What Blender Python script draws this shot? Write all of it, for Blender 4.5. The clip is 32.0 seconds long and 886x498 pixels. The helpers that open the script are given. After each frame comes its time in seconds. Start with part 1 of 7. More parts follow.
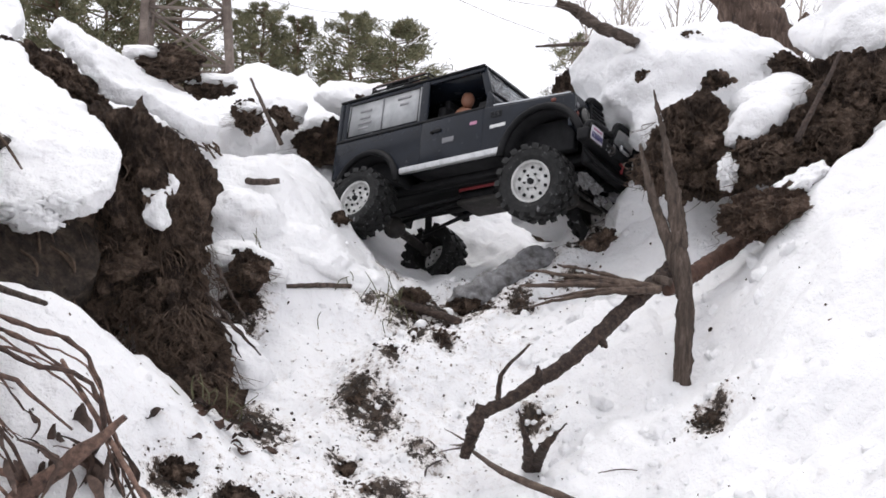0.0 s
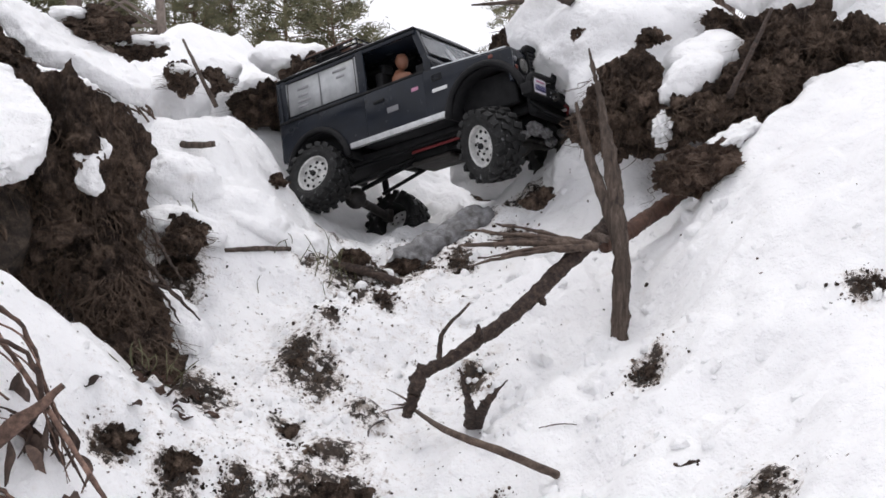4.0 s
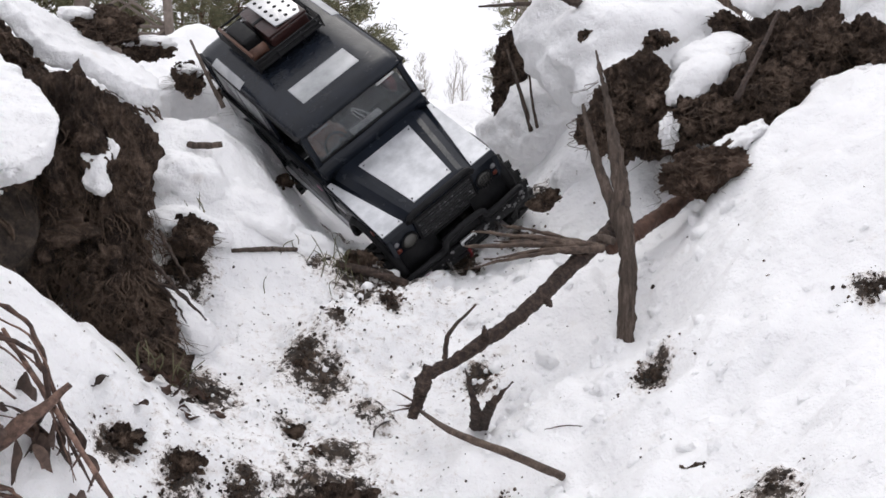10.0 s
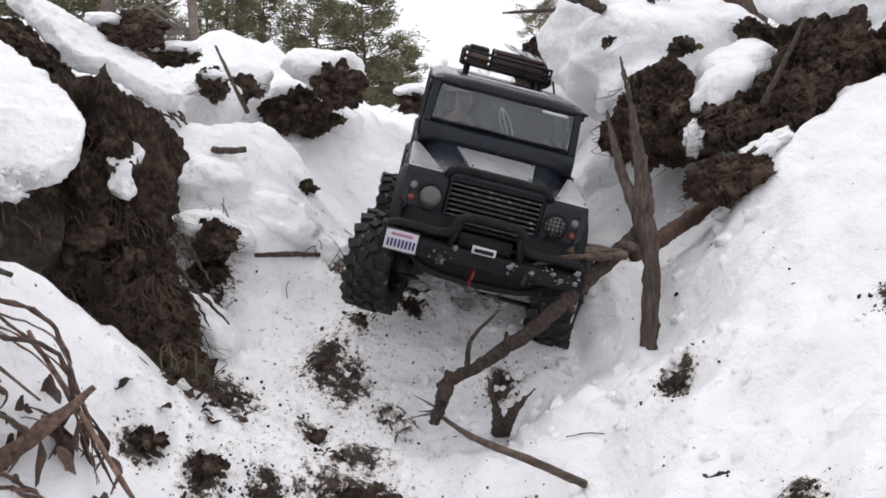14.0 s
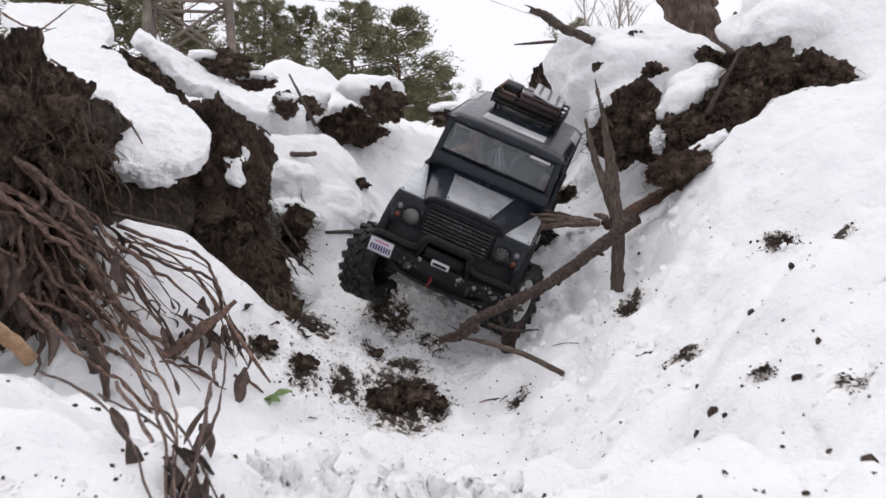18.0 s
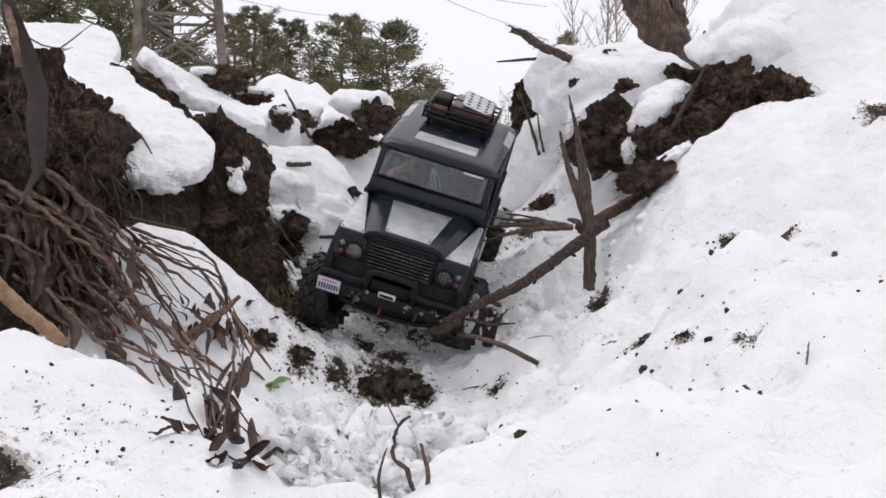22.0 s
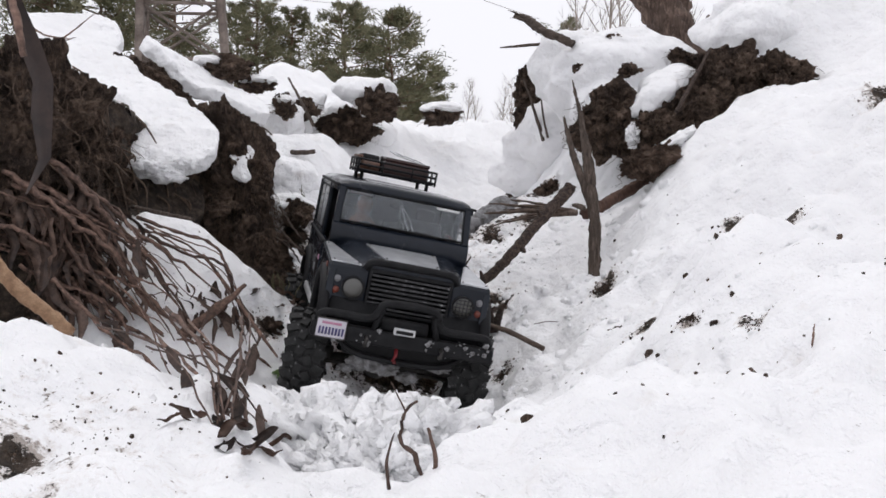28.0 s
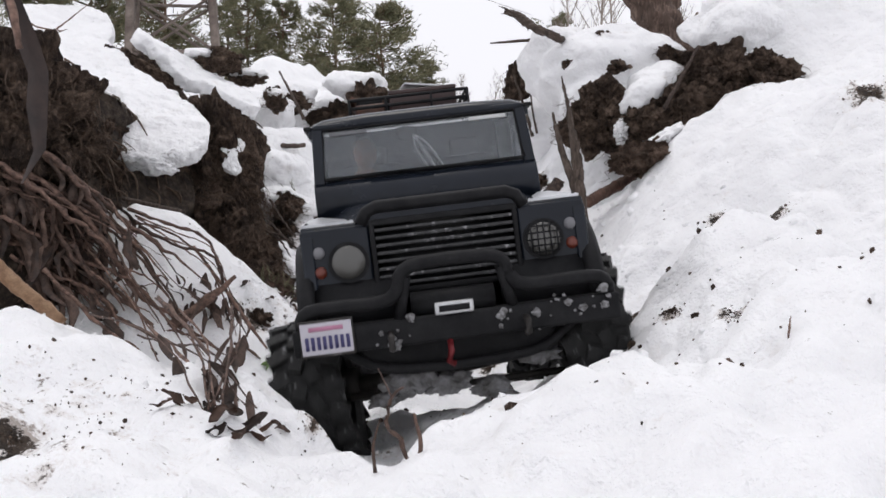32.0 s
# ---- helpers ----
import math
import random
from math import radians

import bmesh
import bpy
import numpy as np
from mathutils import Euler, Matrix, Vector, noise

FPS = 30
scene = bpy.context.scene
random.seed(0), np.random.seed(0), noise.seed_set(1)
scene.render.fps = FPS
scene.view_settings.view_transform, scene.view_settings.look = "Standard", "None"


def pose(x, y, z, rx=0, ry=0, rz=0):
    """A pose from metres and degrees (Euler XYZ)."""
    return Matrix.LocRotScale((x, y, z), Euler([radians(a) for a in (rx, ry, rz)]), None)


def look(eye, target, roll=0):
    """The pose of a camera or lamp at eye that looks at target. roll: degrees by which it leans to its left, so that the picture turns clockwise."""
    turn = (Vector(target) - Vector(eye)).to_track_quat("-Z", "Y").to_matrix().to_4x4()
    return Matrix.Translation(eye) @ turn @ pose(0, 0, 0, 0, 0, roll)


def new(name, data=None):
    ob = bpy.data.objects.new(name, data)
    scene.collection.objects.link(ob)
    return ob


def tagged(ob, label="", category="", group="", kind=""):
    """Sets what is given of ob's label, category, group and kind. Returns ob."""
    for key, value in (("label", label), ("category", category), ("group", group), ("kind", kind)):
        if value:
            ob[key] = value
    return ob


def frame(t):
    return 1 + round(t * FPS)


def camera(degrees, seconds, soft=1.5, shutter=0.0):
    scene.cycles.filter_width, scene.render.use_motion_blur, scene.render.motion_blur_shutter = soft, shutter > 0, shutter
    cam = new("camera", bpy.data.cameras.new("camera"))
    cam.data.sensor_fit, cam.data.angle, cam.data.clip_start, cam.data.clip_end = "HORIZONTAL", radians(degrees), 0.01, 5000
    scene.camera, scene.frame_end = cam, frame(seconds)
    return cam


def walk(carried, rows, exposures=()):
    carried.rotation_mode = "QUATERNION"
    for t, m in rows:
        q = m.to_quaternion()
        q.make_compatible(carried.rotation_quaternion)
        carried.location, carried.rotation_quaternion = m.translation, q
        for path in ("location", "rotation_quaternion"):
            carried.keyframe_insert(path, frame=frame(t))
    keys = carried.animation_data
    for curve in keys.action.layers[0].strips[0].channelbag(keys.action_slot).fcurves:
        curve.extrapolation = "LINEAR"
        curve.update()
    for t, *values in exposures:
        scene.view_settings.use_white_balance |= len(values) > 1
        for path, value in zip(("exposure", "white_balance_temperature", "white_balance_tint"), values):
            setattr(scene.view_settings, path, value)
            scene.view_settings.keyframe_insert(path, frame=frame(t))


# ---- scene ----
cam = camera(46.0, 32.0, soft=1.6, shutter=0.4)
# seconds, place, turn
CAMERA_ROWS = [
    (0, -0.0149, 0.4942, 0.3764, 85.65, -1.03, 0.42),
    (0.5, -0.0144, 0.4913, 0.3764, 86.17, -0.98, 0.21),
    (1, -0.0143, 0.4919, 0.3766, 86.11, -1.08, -0.06),
    (1.5, -0.0142, 0.4917, 0.3766, 85.99, -1.08, -0.39),
    (2, -0.0143, 0.4925, 0.3767, 85.70, -1.06, -0.59),
    (2.5, -0.0143, 0.4915, 0.3768, 84.72, -0.49, -1.41),
    (3, -0.0139, 0.4917, 0.3770, 83.57, -0.27, -2.38),
    (3.5, -0.0136, 0.4920, 0.3773, 83.44, -0.26, -2.79),
    (5.5, -0.0132, 0.4909, 0.3778, 83.67, -0.55, -3.16),
    (6, -0.0131, 0.4904, 0.3778, 83.61, -0.72, -3.24),
    (6.5, -0.0130, 0.4911, 0.3779, 83.55, -0.81, -3.32),
    (7, -0.0130, 0.4903, 0.3779, 83.47, -0.82, -3.39),
    (7.5, -0.0132, 0.4911, 0.3776, 83.36, -0.69, -3.13),
    (8, -0.0134, 0.4911, 0.3773, 83.18, -0.63, -2.92),
    (8.5, -0.0135, 0.4916, 0.3771, 83.00, -0.61, -2.86),
    (9, -0.0135, 0.4916, 0.3773, 83.33, -0.66, -2.83),
    (9.5, -0.0136, 0.4914, 0.3773, 83.64, -0.52, -2.69),
    (10, -0.0137, 0.4915, 0.3772, 83.56, -0.50, -2.56),
    (10.5, -0.0138, 0.4917, 0.3771, 83.43, -0.54, -2.51),
    (11, -0.0139, 0.4919, 0.3770, 83.39, -0.59, -2.41),
    (11.5, -0.0139, 0.4917, 0.3770, 83.55, -0.60, -2.37),
    (12, -0.0139, 0.4919, 0.3771, 83.70, -0.60, -2.32),
    (12.5, -0.0140, 0.4924, 0.3771, 83.91, -0.67, -2.15),
    (13, -0.0141, 0.4917, 0.3769, 84.19, -0.69, -1.85),
    (13.5, -0.0142, 0.4923, 0.3770, 84.64, -0.73, -1.58),
    (14, -0.0147, 0.4922, 0.3764, 83.91, -0.74, -1.34),
    (14.5, -0.0160, 0.4930, 0.3753, 83.01, -0.72, -0.44),
    (15.4, -0.0161, 0.4775, 0.3743, 83.01, -0.43, -0.12),
    (16.5, -0.0165, 0.3639, 0.3663, 83.00, 0.01, 0.34),
    (17, -0.0142, 0.2827, 0.3621, 83.66, -0.03, 0.37),
    (17.5, -0.0111, 0.2038, 0.3584, 84.31, -0.10, 0.45),
    (18, -0.0069, 0.1151, 0.3545, 84.94, 0.00, 0.56),
    (18.5, -0.0033, 0.0465, 0.3517, 85.34, 0.01, 0.63),
    (19, -0.0005, -0.0013, 0.3499, 85.63, -0.00, 0.58),
    (19.5, -0.0005, 0.0003, 0.3500, 85.66, -0.09, 0.46),
    (20, -0.0005, 0.0009, 0.3501, 85.70, -0.11, 0.40),
    (20.5, -0.0003, 0.0001, 0.3501, 85.82, -0.00, 0.31),
    (21, -0.0001, -0.0010, 0.3500, 85.80, 0.06, 0.22),
    (21.5, -0.0001, -0.0002, 0.3500, 85.66, -0.04, 0.07),
    (22, -0.0000, 0.0000, 0.3500, 85.63, 0.00, -0.00),
    (22.5, -0.0000, -0.0000, 0.3500, 85.68, 0.00, 0.04),
    (23, -0.0000, -0.0004, 0.3500, 85.67, -0.15, 0.06),
    (23.5, -0.0001, 0.0011, 0.3500, 85.64, -0.11, 0.05),
    (24, -0.0001, 0.0008, 0.3500, 85.65, -0.09, 0.04),
    (24.5, -0.0001, 0.0005, 0.3500, 85.51, -0.08, 0.01),
    (25, 0.0003, -0.0002, 0.3499, 85.38, -0.14, -0.30),
    (25.5, 0.0006, -0.0003, 0.3499, 85.37, -0.30, -0.58),
    (27.5, -0.0000, -0.0014, 0.3497, 85.17, 0.22, 0.01),
    (28, -0.0004, -0.0012, 0.3495, 84.92, 0.51, 0.21),
    (28.5, -0.0003, -0.0002, 0.3496, 85.07, 0.55, 0.11),
    (29, -0.0001, -0.0005, 0.3498, 85.33, 0.41, 0.04),
    (29.5, -0.0001, -0.0000, 0.3499, 85.38, 0.34, 0.00),
    (30, 0.0000, 0.0002, 0.3499, 85.45, 0.23, -0.07),
    (30.5, 0.0000, -0.0024, 0.3493, 84.70, 0.24, -0.06),
    (31, 0.0001, -0.0027, 0.3491, 84.38, 0.10, -0.12),
    (31.5, 0.0003, -0.0027, 0.3491, 84.42, 0.08, -0.27),
    (32, 0.0010, -0.0130, 0.3489, 84.64, 0.06, -0.31),
]
walk(cam, [(t, pose(*p)) for t, *p in CAMERA_ROWS], exposures=((0.0, 0.04), (2.3, 0.04), (3.2, -0.06), (6.0, -0.10), (14.5, -0.10), (17.0, -0.10), (18.2, -0.23), (19.4, -0.26), (32.0, -0.26)))

# ---- light: a bright overcast winter sky with a weak, very soft sun ----
world = bpy.data.worlds.new("world")
scene.world = world
world.use_nodes = True
wn, wl = world.node_tree.nodes, world.node_tree.links
sky = wn.new("ShaderNodeTexSky")
sky.sky_type, sky.sun_disc = "NISHITA", False
sky.sun_elevation, sky.sun_rotation = radians(71), radians(-27)
sky.air_density, sky.dust_density, sky.ozone_density = 1.0, 6.0, 1.0
veil = wn.new("ShaderNodeMixRGB")
veil.inputs["Fac"].default_value = 0.93
veil.inputs["Color2"].default_value = (9.5, 9.48, 10.08, 1)
wl.new(sky.outputs["Color"], veil.inputs["Color1"])
wl.new(veil.outputs["Color"], wn["Background"].inputs["Color"])
wn["Background"].inputs["Strength"].default_value = 0.126
sun = new("sun", bpy.data.lights.new("sun", "SUN"))
sun.data.energy, sun.data.angle, sun.data.color = 0.62, radians(24), (1.0, 0.97, 0.93)
sun.matrix_world = look((-0.6, 2.7, 4), (0, 1.5, 0))

# ---- materials ----
def material(name, colour=(0.5, 0.5, 0.5), rough=0.6, metal=0.0):
    m = bpy.data.materials.new(name)
    m.use_nodes = True
    b = m.node_tree.nodes["Principled BSDF"]
    b.inputs["Base Color"].default_value = (*colour, 1)
    b.inputs["Roughness"].default_value, b.inputs["Metallic"].default_value = rough, metal
    return m, m.node_tree.nodes, m.node_tree.links, b


def noise_node(n, l, scale, detail=6.0, rough=0.6, space="Object"):
    tc = n.new("ShaderNodeTexCoord")
    t = n.new("ShaderNodeTexNoise")
    t.inputs["Scale"].default_value, t.inputs["Detail"].default_value, t.inputs["Roughness"].default_value = scale, detail, rough
    l.new(tc.outputs[space], t.inputs["Vector"])
    return t.outputs["Fac"]


def ramp(n, l, fac, *stops):
    r = n.new("ShaderNodeValToRGB")
    while len(r.color_ramp.elements) < len(stops):
        r.color_ramp.elements.new(0.5)
    for e, (p, c) in zip(r.color_ramp.elements, stops):
        e.position, e.color = p, (*c, 1) if len(c) == 3 else c
    l.new(fac, r.inputs["Fac"])
    return r.outputs["Color"]


def mix(n, l, fac, a, b, kind="MIX"):
    m = n.new("ShaderNodeMixRGB")
    m.blend_type = kind
    for s, v in zip(("Fac", "Color1", "Color2"), (fac, a, b)):
        if hasattr(v, "is_linked"):
            l.new(v, m.inputs[s])
        else:
            m.inputs[s].default_value = v if s == "Fac" else (*v, 1)
    return m.outputs["Color"]


def bump(n, l, b, height, strength, distance, under=None):
    k = n.new("ShaderNodeBump")
    k.inputs["Strength"].default_value, k.inputs["Distance"].default_value = strength, distance
    l.new(height, k.inputs["Height"])
    if under:
        l.new(under.outputs["Normal"], k.inputs["Normal"])
    l.new(k.outputs["Normal"], b.inputs["Normal"])
    return k


def grained(name, stops, scale, rough=0.7, metal=0.0, strength=0.4, distance=0.002, fine=6.0, space="Object"):
    """A material whose colour runs through stops by a noise of that scale, with a relief of the same and of a finer grain."""
    m, n, l, b = material(name, stops[0][1], rough, metal)
    a, f = noise_node(n, l, scale, space=space), noise_node(n, l, scale * fine, space=space)
    c = ramp(n, l, a, *stops)
    c = mix(n, l, 0.35, c, ramp(n, l, f, (0.3, (0.25, 0.25, 0.25)), (0.7, (0.8, 0.8, 0.8))), "OVERLAY")
    l.new(c, b.inputs["Base Color"])
    k = bump(n, l, b, a, strength, distance)
    bump(n, l, b, f, strength * 0.8, distance * 0.4, k)
    return m


def varied(m, low, high):
    """Each object of this material is a little paler or darker than the next."""
    n, l = m.node_tree.nodes, m.node_tree.links
    b = n["Principled BSDF"]
    src = b.inputs["Base Color"].links[0].from_socket
    info = n.new("ShaderNodeObjectInfo")
    tint = ramp(n, l, info.outputs["Random"], (0.0, low), (1.0, high))
    l.new(mix(n, l, 1.0, src, tint, "MULTIPLY"), b.inputs["Base Color"])
    return m


def snow_soil(name, attribute):
    """Old granular snow, with dark earth where the mesh's soil attribute says so."""
    m, n, l, b = material(name, (0.85, 0.86, 0.88), 0.6)
    lump, grain, speck = noise_node(n, l, 28), noise_node(n, l, 420, 4), noise_node(n, l, 130, 3, 0.7)
    blot = noise_node(n, l, 9, 5)
    snow = ramp(n, l, blot, (0.35, (0.865, 0.862, 0.870)), (0.6, (0.92, 0.918, 0.926)))
    tan = ramp(n, l, lump, (0.62, (0, 0, 0)), (0.8, (0.35, 0.35, 0.35)))
    snow = mix(n, l, tan, snow, (0.62, 0.55, 0.47))
    if attribute:
        at = n.new("ShaderNodeAttribute")
        at.attribute_name = attribute
        more = n.new("ShaderNodeMath")
        more.operation, more.inputs[1].default_value = "MULTIPLY_ADD", 0.36
        l.new(at.outputs["Fac"], more.inputs[0])
        l.new(speck, more.inputs[2])
        speckle = more.outputs[0]
    else:
        speckle = speck
    dots = ramp(n, l, speckle, (0.70, (0, 0, 0)), (0.77, (0.85, 0.85, 0.85)))
    snow = mix(n, l, dots, snow, (0.16, 0.12, 0.09))
    soil = ramp(n, l, noise_node(n, l, 90, 8, 0.7), (0.36, (0.012, 0.009, 0.007)), (0.52, (0.042, 0.030, 0.022)), (0.72, (0.11, 0.08, 0.06)))
    if attribute:
        at = n.new("ShaderNodeAttribute")
        at.attribute_name = attribute
        ad = n.new("ShaderNodeMath")
        ad.operation = "ADD"
        wob = n.new("ShaderNodeMath")
        wob.operation, wob.inputs[1].default_value = "SUBTRACT", 0.5
        l.new(noise_node(n, l, 105, 8, 0.78), wob.inputs[0])
        w2 = n.new("ShaderNodeMath")
        w2.operation, w2.inputs[1].default_value = "MULTIPLY", 2.0
        l.new(wob.outputs[0], w2.inputs[0])
        l.new(at.outputs["Fac"], ad.inputs[0])
        l.new(w2.outputs[0], ad.inputs[1])
        mask = ramp(n, l, ad.outputs[0], (0.46, (0, 0, 0)), (0.56, (1, 1, 1)))
        stain = ramp(n, l, ad.outputs[0], (0.24, (0, 0, 0)), (0.52, (0.6, 0.6, 0.6)))
        col = mix(n, l, mask, mix(n, l, stain, snow, (0.60, 0.53, 0.48)), soil)
        ro = ramp(n, l, mask, (0, (0.55, 0.55, 0.55)), (1, (0.95, 0.95, 0.95)))
        l.new(ro, b.inputs["Roughness"])
    else:
        col = snow
    l.new(col, b.inputs["Base Color"])
    b.inputs["Subsurface Weight"].default_value, b.inputs["Subsurface Scale"].default_value = 0.4, 0.012
    b.inputs["Subsurface Radius"].default_value = (1.0, 1.0, 1.0)
    k = bump(n, l, b, noise_node(n, l, 34, 2.5, 0.5), 0.75, 0.014)
    k = bump(n, l, b, speck, 0.6, 0.006, k)
    bump(n, l, b, grain, 0.7, 0.0018, k)
    return m


SNOW_GROUND = snow_soil("snow_over_soil", "soil")
SNOW = snow_soil("old_snow", "")
def earth(name, dark, mid, light):
    """Moist earth: crumbs, pits and pale fibres."""
    m, n, l, b = material(name, mid, 0.95)
    b.inputs["Specular IOR Level"].default_value = 0.2
    a, c, f = noise_node(n, l, 55, 8, 0.7), noise_node(n, l, 260, 4, 0.7), noise_node(n, l, 14, 4)
    col = ramp(n, l, a, (0.38, dark), (0.52, mid), (0.67, light))
    col = mix(n, l, ramp(n, l, c, (0.58, (0, 0, 0)), (0.72, (0.7, 0.7, 0.7))), col, tuple(1.5 * x for x in light))
    col = mix(n, l, ramp(n, l, f, (0.40, (0.75, 0.75, 0.75)), (0.6, (0, 0, 0))), col, dark)
    tc, mp, fib = n.new("ShaderNodeTexCoord"), n.new("ShaderNodeMapping"), n.new("ShaderNodeTexNoise")
    mp.inputs["Scale"].default_value = (1, 1, 0.14)
    fib.inputs["Scale"].default_value, fib.inputs["Detail"].default_value, fib.inputs["Roughness"].default_value = 330, 5, 0.65
    fib.inputs["Distortion"].default_value = 1.2
    l.new(tc.outputs["Object"], mp.inputs["Vector"])
    l.new(mp.outputs["Vector"], fib.inputs["Vector"])
    col = mix(n, l, ramp(n, l, fib.outputs["Fac"], (0.55, (0, 0, 0)), (0.68, (0.5, 0.5, 0.5))), col, tuple(1.1 * x for x in light))
    l.new(col, b.inputs["Base Color"])
    k = bump(n, l, b, a, 1.0, 0.012)
    k = bump(n, l, b, fib.outputs["Fac"], 0.9, 0.006, k)
    bump(n, l, b, c, 1.0, 0.004, k)
    return m


SOIL = earth("dark_soil", (0.022, 0.015, 0.012), (0.105, 0.073, 0.055), (0.26, 0.185, 0.14))
TURF = earth("root_bound_earth", (0.028, 0.019, 0.015), (0.125, 0.088, 0.066), (0.28, 0.20, 0.155))
PEAT = earth("fibrous_peat", (0.050, 0.033, 0.025), (0.15, 0.10, 0.075), (0.28, 0.20, 0.155))
ROOT = grained("root_fibre", [(0.3, (0.040, 0.026, 0.019)), (0.7, (0.155, 0.105, 0.074))], 160, 0.9)
BARK = grained("bark", [(0.3, (0.018, 0.012, 0.010)), (0.52, (0.055, 0.036, 0.028)), (0.72, (0.13, 0.088, 0.068))], 230, 0.9, strength=1.0, distance=0.004)
SLIVER = grained("split_wood_grain", [(0.3, (0.035, 0.023, 0.018)), (0.5, (0.085, 0.058, 0.044)), (0.72, (0.16, 0.12, 0.09))], 150, 0.85, strength=0.8, distance=0.002)


def fibrous(name, dark, mid, light, along, scale=260):
    """Old wood with its grain drawn out along one axis and darker weathered patches."""
    m, n, l, b = material(name, mid, 0.88)
    tc, mp, fib = n.new("ShaderNodeTexCoord"), n.new("ShaderNodeMapping"), n.new("ShaderNodeTexNoise")
    mp.inputs["Scale"].default_value = along
    fib.inputs["Scale"].default_value, fib.inputs["Detail"].default_value, fib.inputs["Roughness"].default_value = scale, 6, 0.65
    l.new(tc.outputs["Object"], mp.inputs["Vector"])
    l.new(mp.outputs["Vector"], fib.inputs["Vector"])
    col = ramp(n, l, fib.outputs["Fac"], (0.32, dark), (0.5, mid), (0.68, light))
    col = mix(n, l, ramp(n, l, noise_node(n, l, 45), (0.42, (0, 0, 0)), (0.65, (0.6, 0.6, 0.6))), col, tuple(0.55 * c for c in mid))
    l.new(col, b.inputs["Base Color"])
    bump(n, l, b, fib.outputs["Fac"], 1.0, 0.004)
    return m


GREYWOOD = fibrous("weathered_wood", (0.026, 0.018, 0.014), (0.088, 0.064, 0.050), (0.17, 0.13, 0.105), (1, 1, 0.12))
GREYLOG = fibrous("weathered_log", (0.026, 0.018, 0.014), (0.095, 0.070, 0.056), (0.19, 0.15, 0.125), (0.10, 0.5, 1))
STUMPWOOD = fibrous("old_stump", (0.030, 0.018, 0.014), (0.115, 0.076, 0.058), (0.23, 0.165, 0.13), (1, 1, 0.09), 170)
REDBARK = grained("reddish_bark", [(0.3, (0.042, 0.021, 0.015)), (0.7, (0.125, 0.066, 0.045))], 130, 0.85, strength=0.9, distance=0.003)
TANWOOD = grained("peeled_wood", [(0.3, (0.15, 0.080, 0.042)), (0.5, (0.25, 0.145, 0.08)), (0.7, (0.33, 0.21, 0.125))], 110, 0.7, strength=0.5, distance=0.002)
STEM = grained("dead_stem", [(0.3, (0.030, 0.017, 0.013)), (0.7, (0.30, 0.190, 0.148))], 150, 0.8)
DEADLEAF = grained("dead_leaf", [(0.3, (0.024, 0.014, 0.011)), (0.7, (0.215, 0.145, 0.115))], 90, 0.6, distance=0.003)
for m in (STEM, DEADLEAF):
    varied(m, (0.32, 0.30, 0.29), (1.0, 0.97, 0.95))
LEAFBROWN = grained("fallen_leaf", [(0.3, (0.04, 0.02, 0.014)), (0.7, (0.14, 0.078, 0.052))], 110, 0.6, distance=0.003)
# much darker brown than the other dead leaves
DARKLEAF = grained("very_dark_leaf", [(0.3, (0.010, 0.006, 0.005)), (0.7, (0.040, 0.023, 0.018))], 60, 0.7, distance=0.003)
GREEN = grained("green_leaf", [(0.3, (0.10, 0.17, 0.05)), (0.7, (0.26, 0.38, 0.13))], 120, 0.5)
GRASS = grained("grass_blade", [(0.3, (0.06, 0.065, 0.025)), (0.7, (0.16, 0.145, 0.075))], 60, 0.6)

# ---- the lie of the land: a trench between two banks, rising away from the eye ----
def lattice(ix, iy, seed):
    h = (ix.astype(np.int64) * 374761393 + iy.astype(np.int64) * 668265263 + seed * 144665) & 0x7FFFFFFF
    h = ((h ^ (h >> 13)) * 1274126177) & 0x7FFFFFFF
    return ((h ^ (h >> 16)) & 0xFFFF) / 65535.0


def lumps(x, y, size, seed):
    """Smooth noise of that lump size, from -1 to 1."""
    u, v = np.asarray(x, float) / size + 1000, np.asarray(y, float) / size + 1000
    i, j = np.floor(u), np.floor(v)
    a, b = u - i, v - j
    a, b = a * a * (3 - 2 * a), b * b * (3 - 2 * b)
    p, q = lattice(i, j, seed), lattice(i + 1, j, seed)
    r, s = lattice(i, j + 1, seed), lattice(i + 1, j + 1, seed)
    return 2 * ((p + (q - p) * a) * (1 - b) + (r + (s - r) * a) * b) - 1


def step(t):
    t = np.clip(t, 0, 1)
    return t * t * (3 - 2 * t)


def soft(t, k=0.03):
    return k * np.logaddexp(0, np.clip(t / k, -60, 60))


FLOOR_Y = (0.3, 0.44, 0.52, 0.6, 0.7, 0.82, 0.95, 1.1, 1.25, 1.4, 1.55, 1.7, 1.85, 2.0, 2.2, 2.5, 2.8, 3.2)
FLOOR_Z = (0.215, 0.232, 0.230, 0.186, 0.145, 0.122, 0.088, 0.060, 0.062, 0.106, 0.157, 0.198, 0.204, 0.208, 0.245, 0.36, 0.44, 0.38)
FLOOR_X = (0.02, 0.02, 0.02, 0.01, 0.01, 0.02, 0.0, -0.06, -0.09, -0.08, -0.05, 0.0, 0.02, 0.03, 0.03, 0.02, 0.0, 0.0)
BANK_Y = (0.3, 0.6, 0.8, 1.1, 1.4, 1.55, 1.7, 2.0, 2.5, 3.0)
RIGHT_X = (0.10, 0.10, 0.08, 0.05, 0.06, 0.09, 0.12, 0.10, 0.2, 0.3)
RIGHT_SLOPE = (0.2, 0.28, 0.38, 0.5, 0.78, 0.78, 0.62, 0.62, 0.5, 0.2)
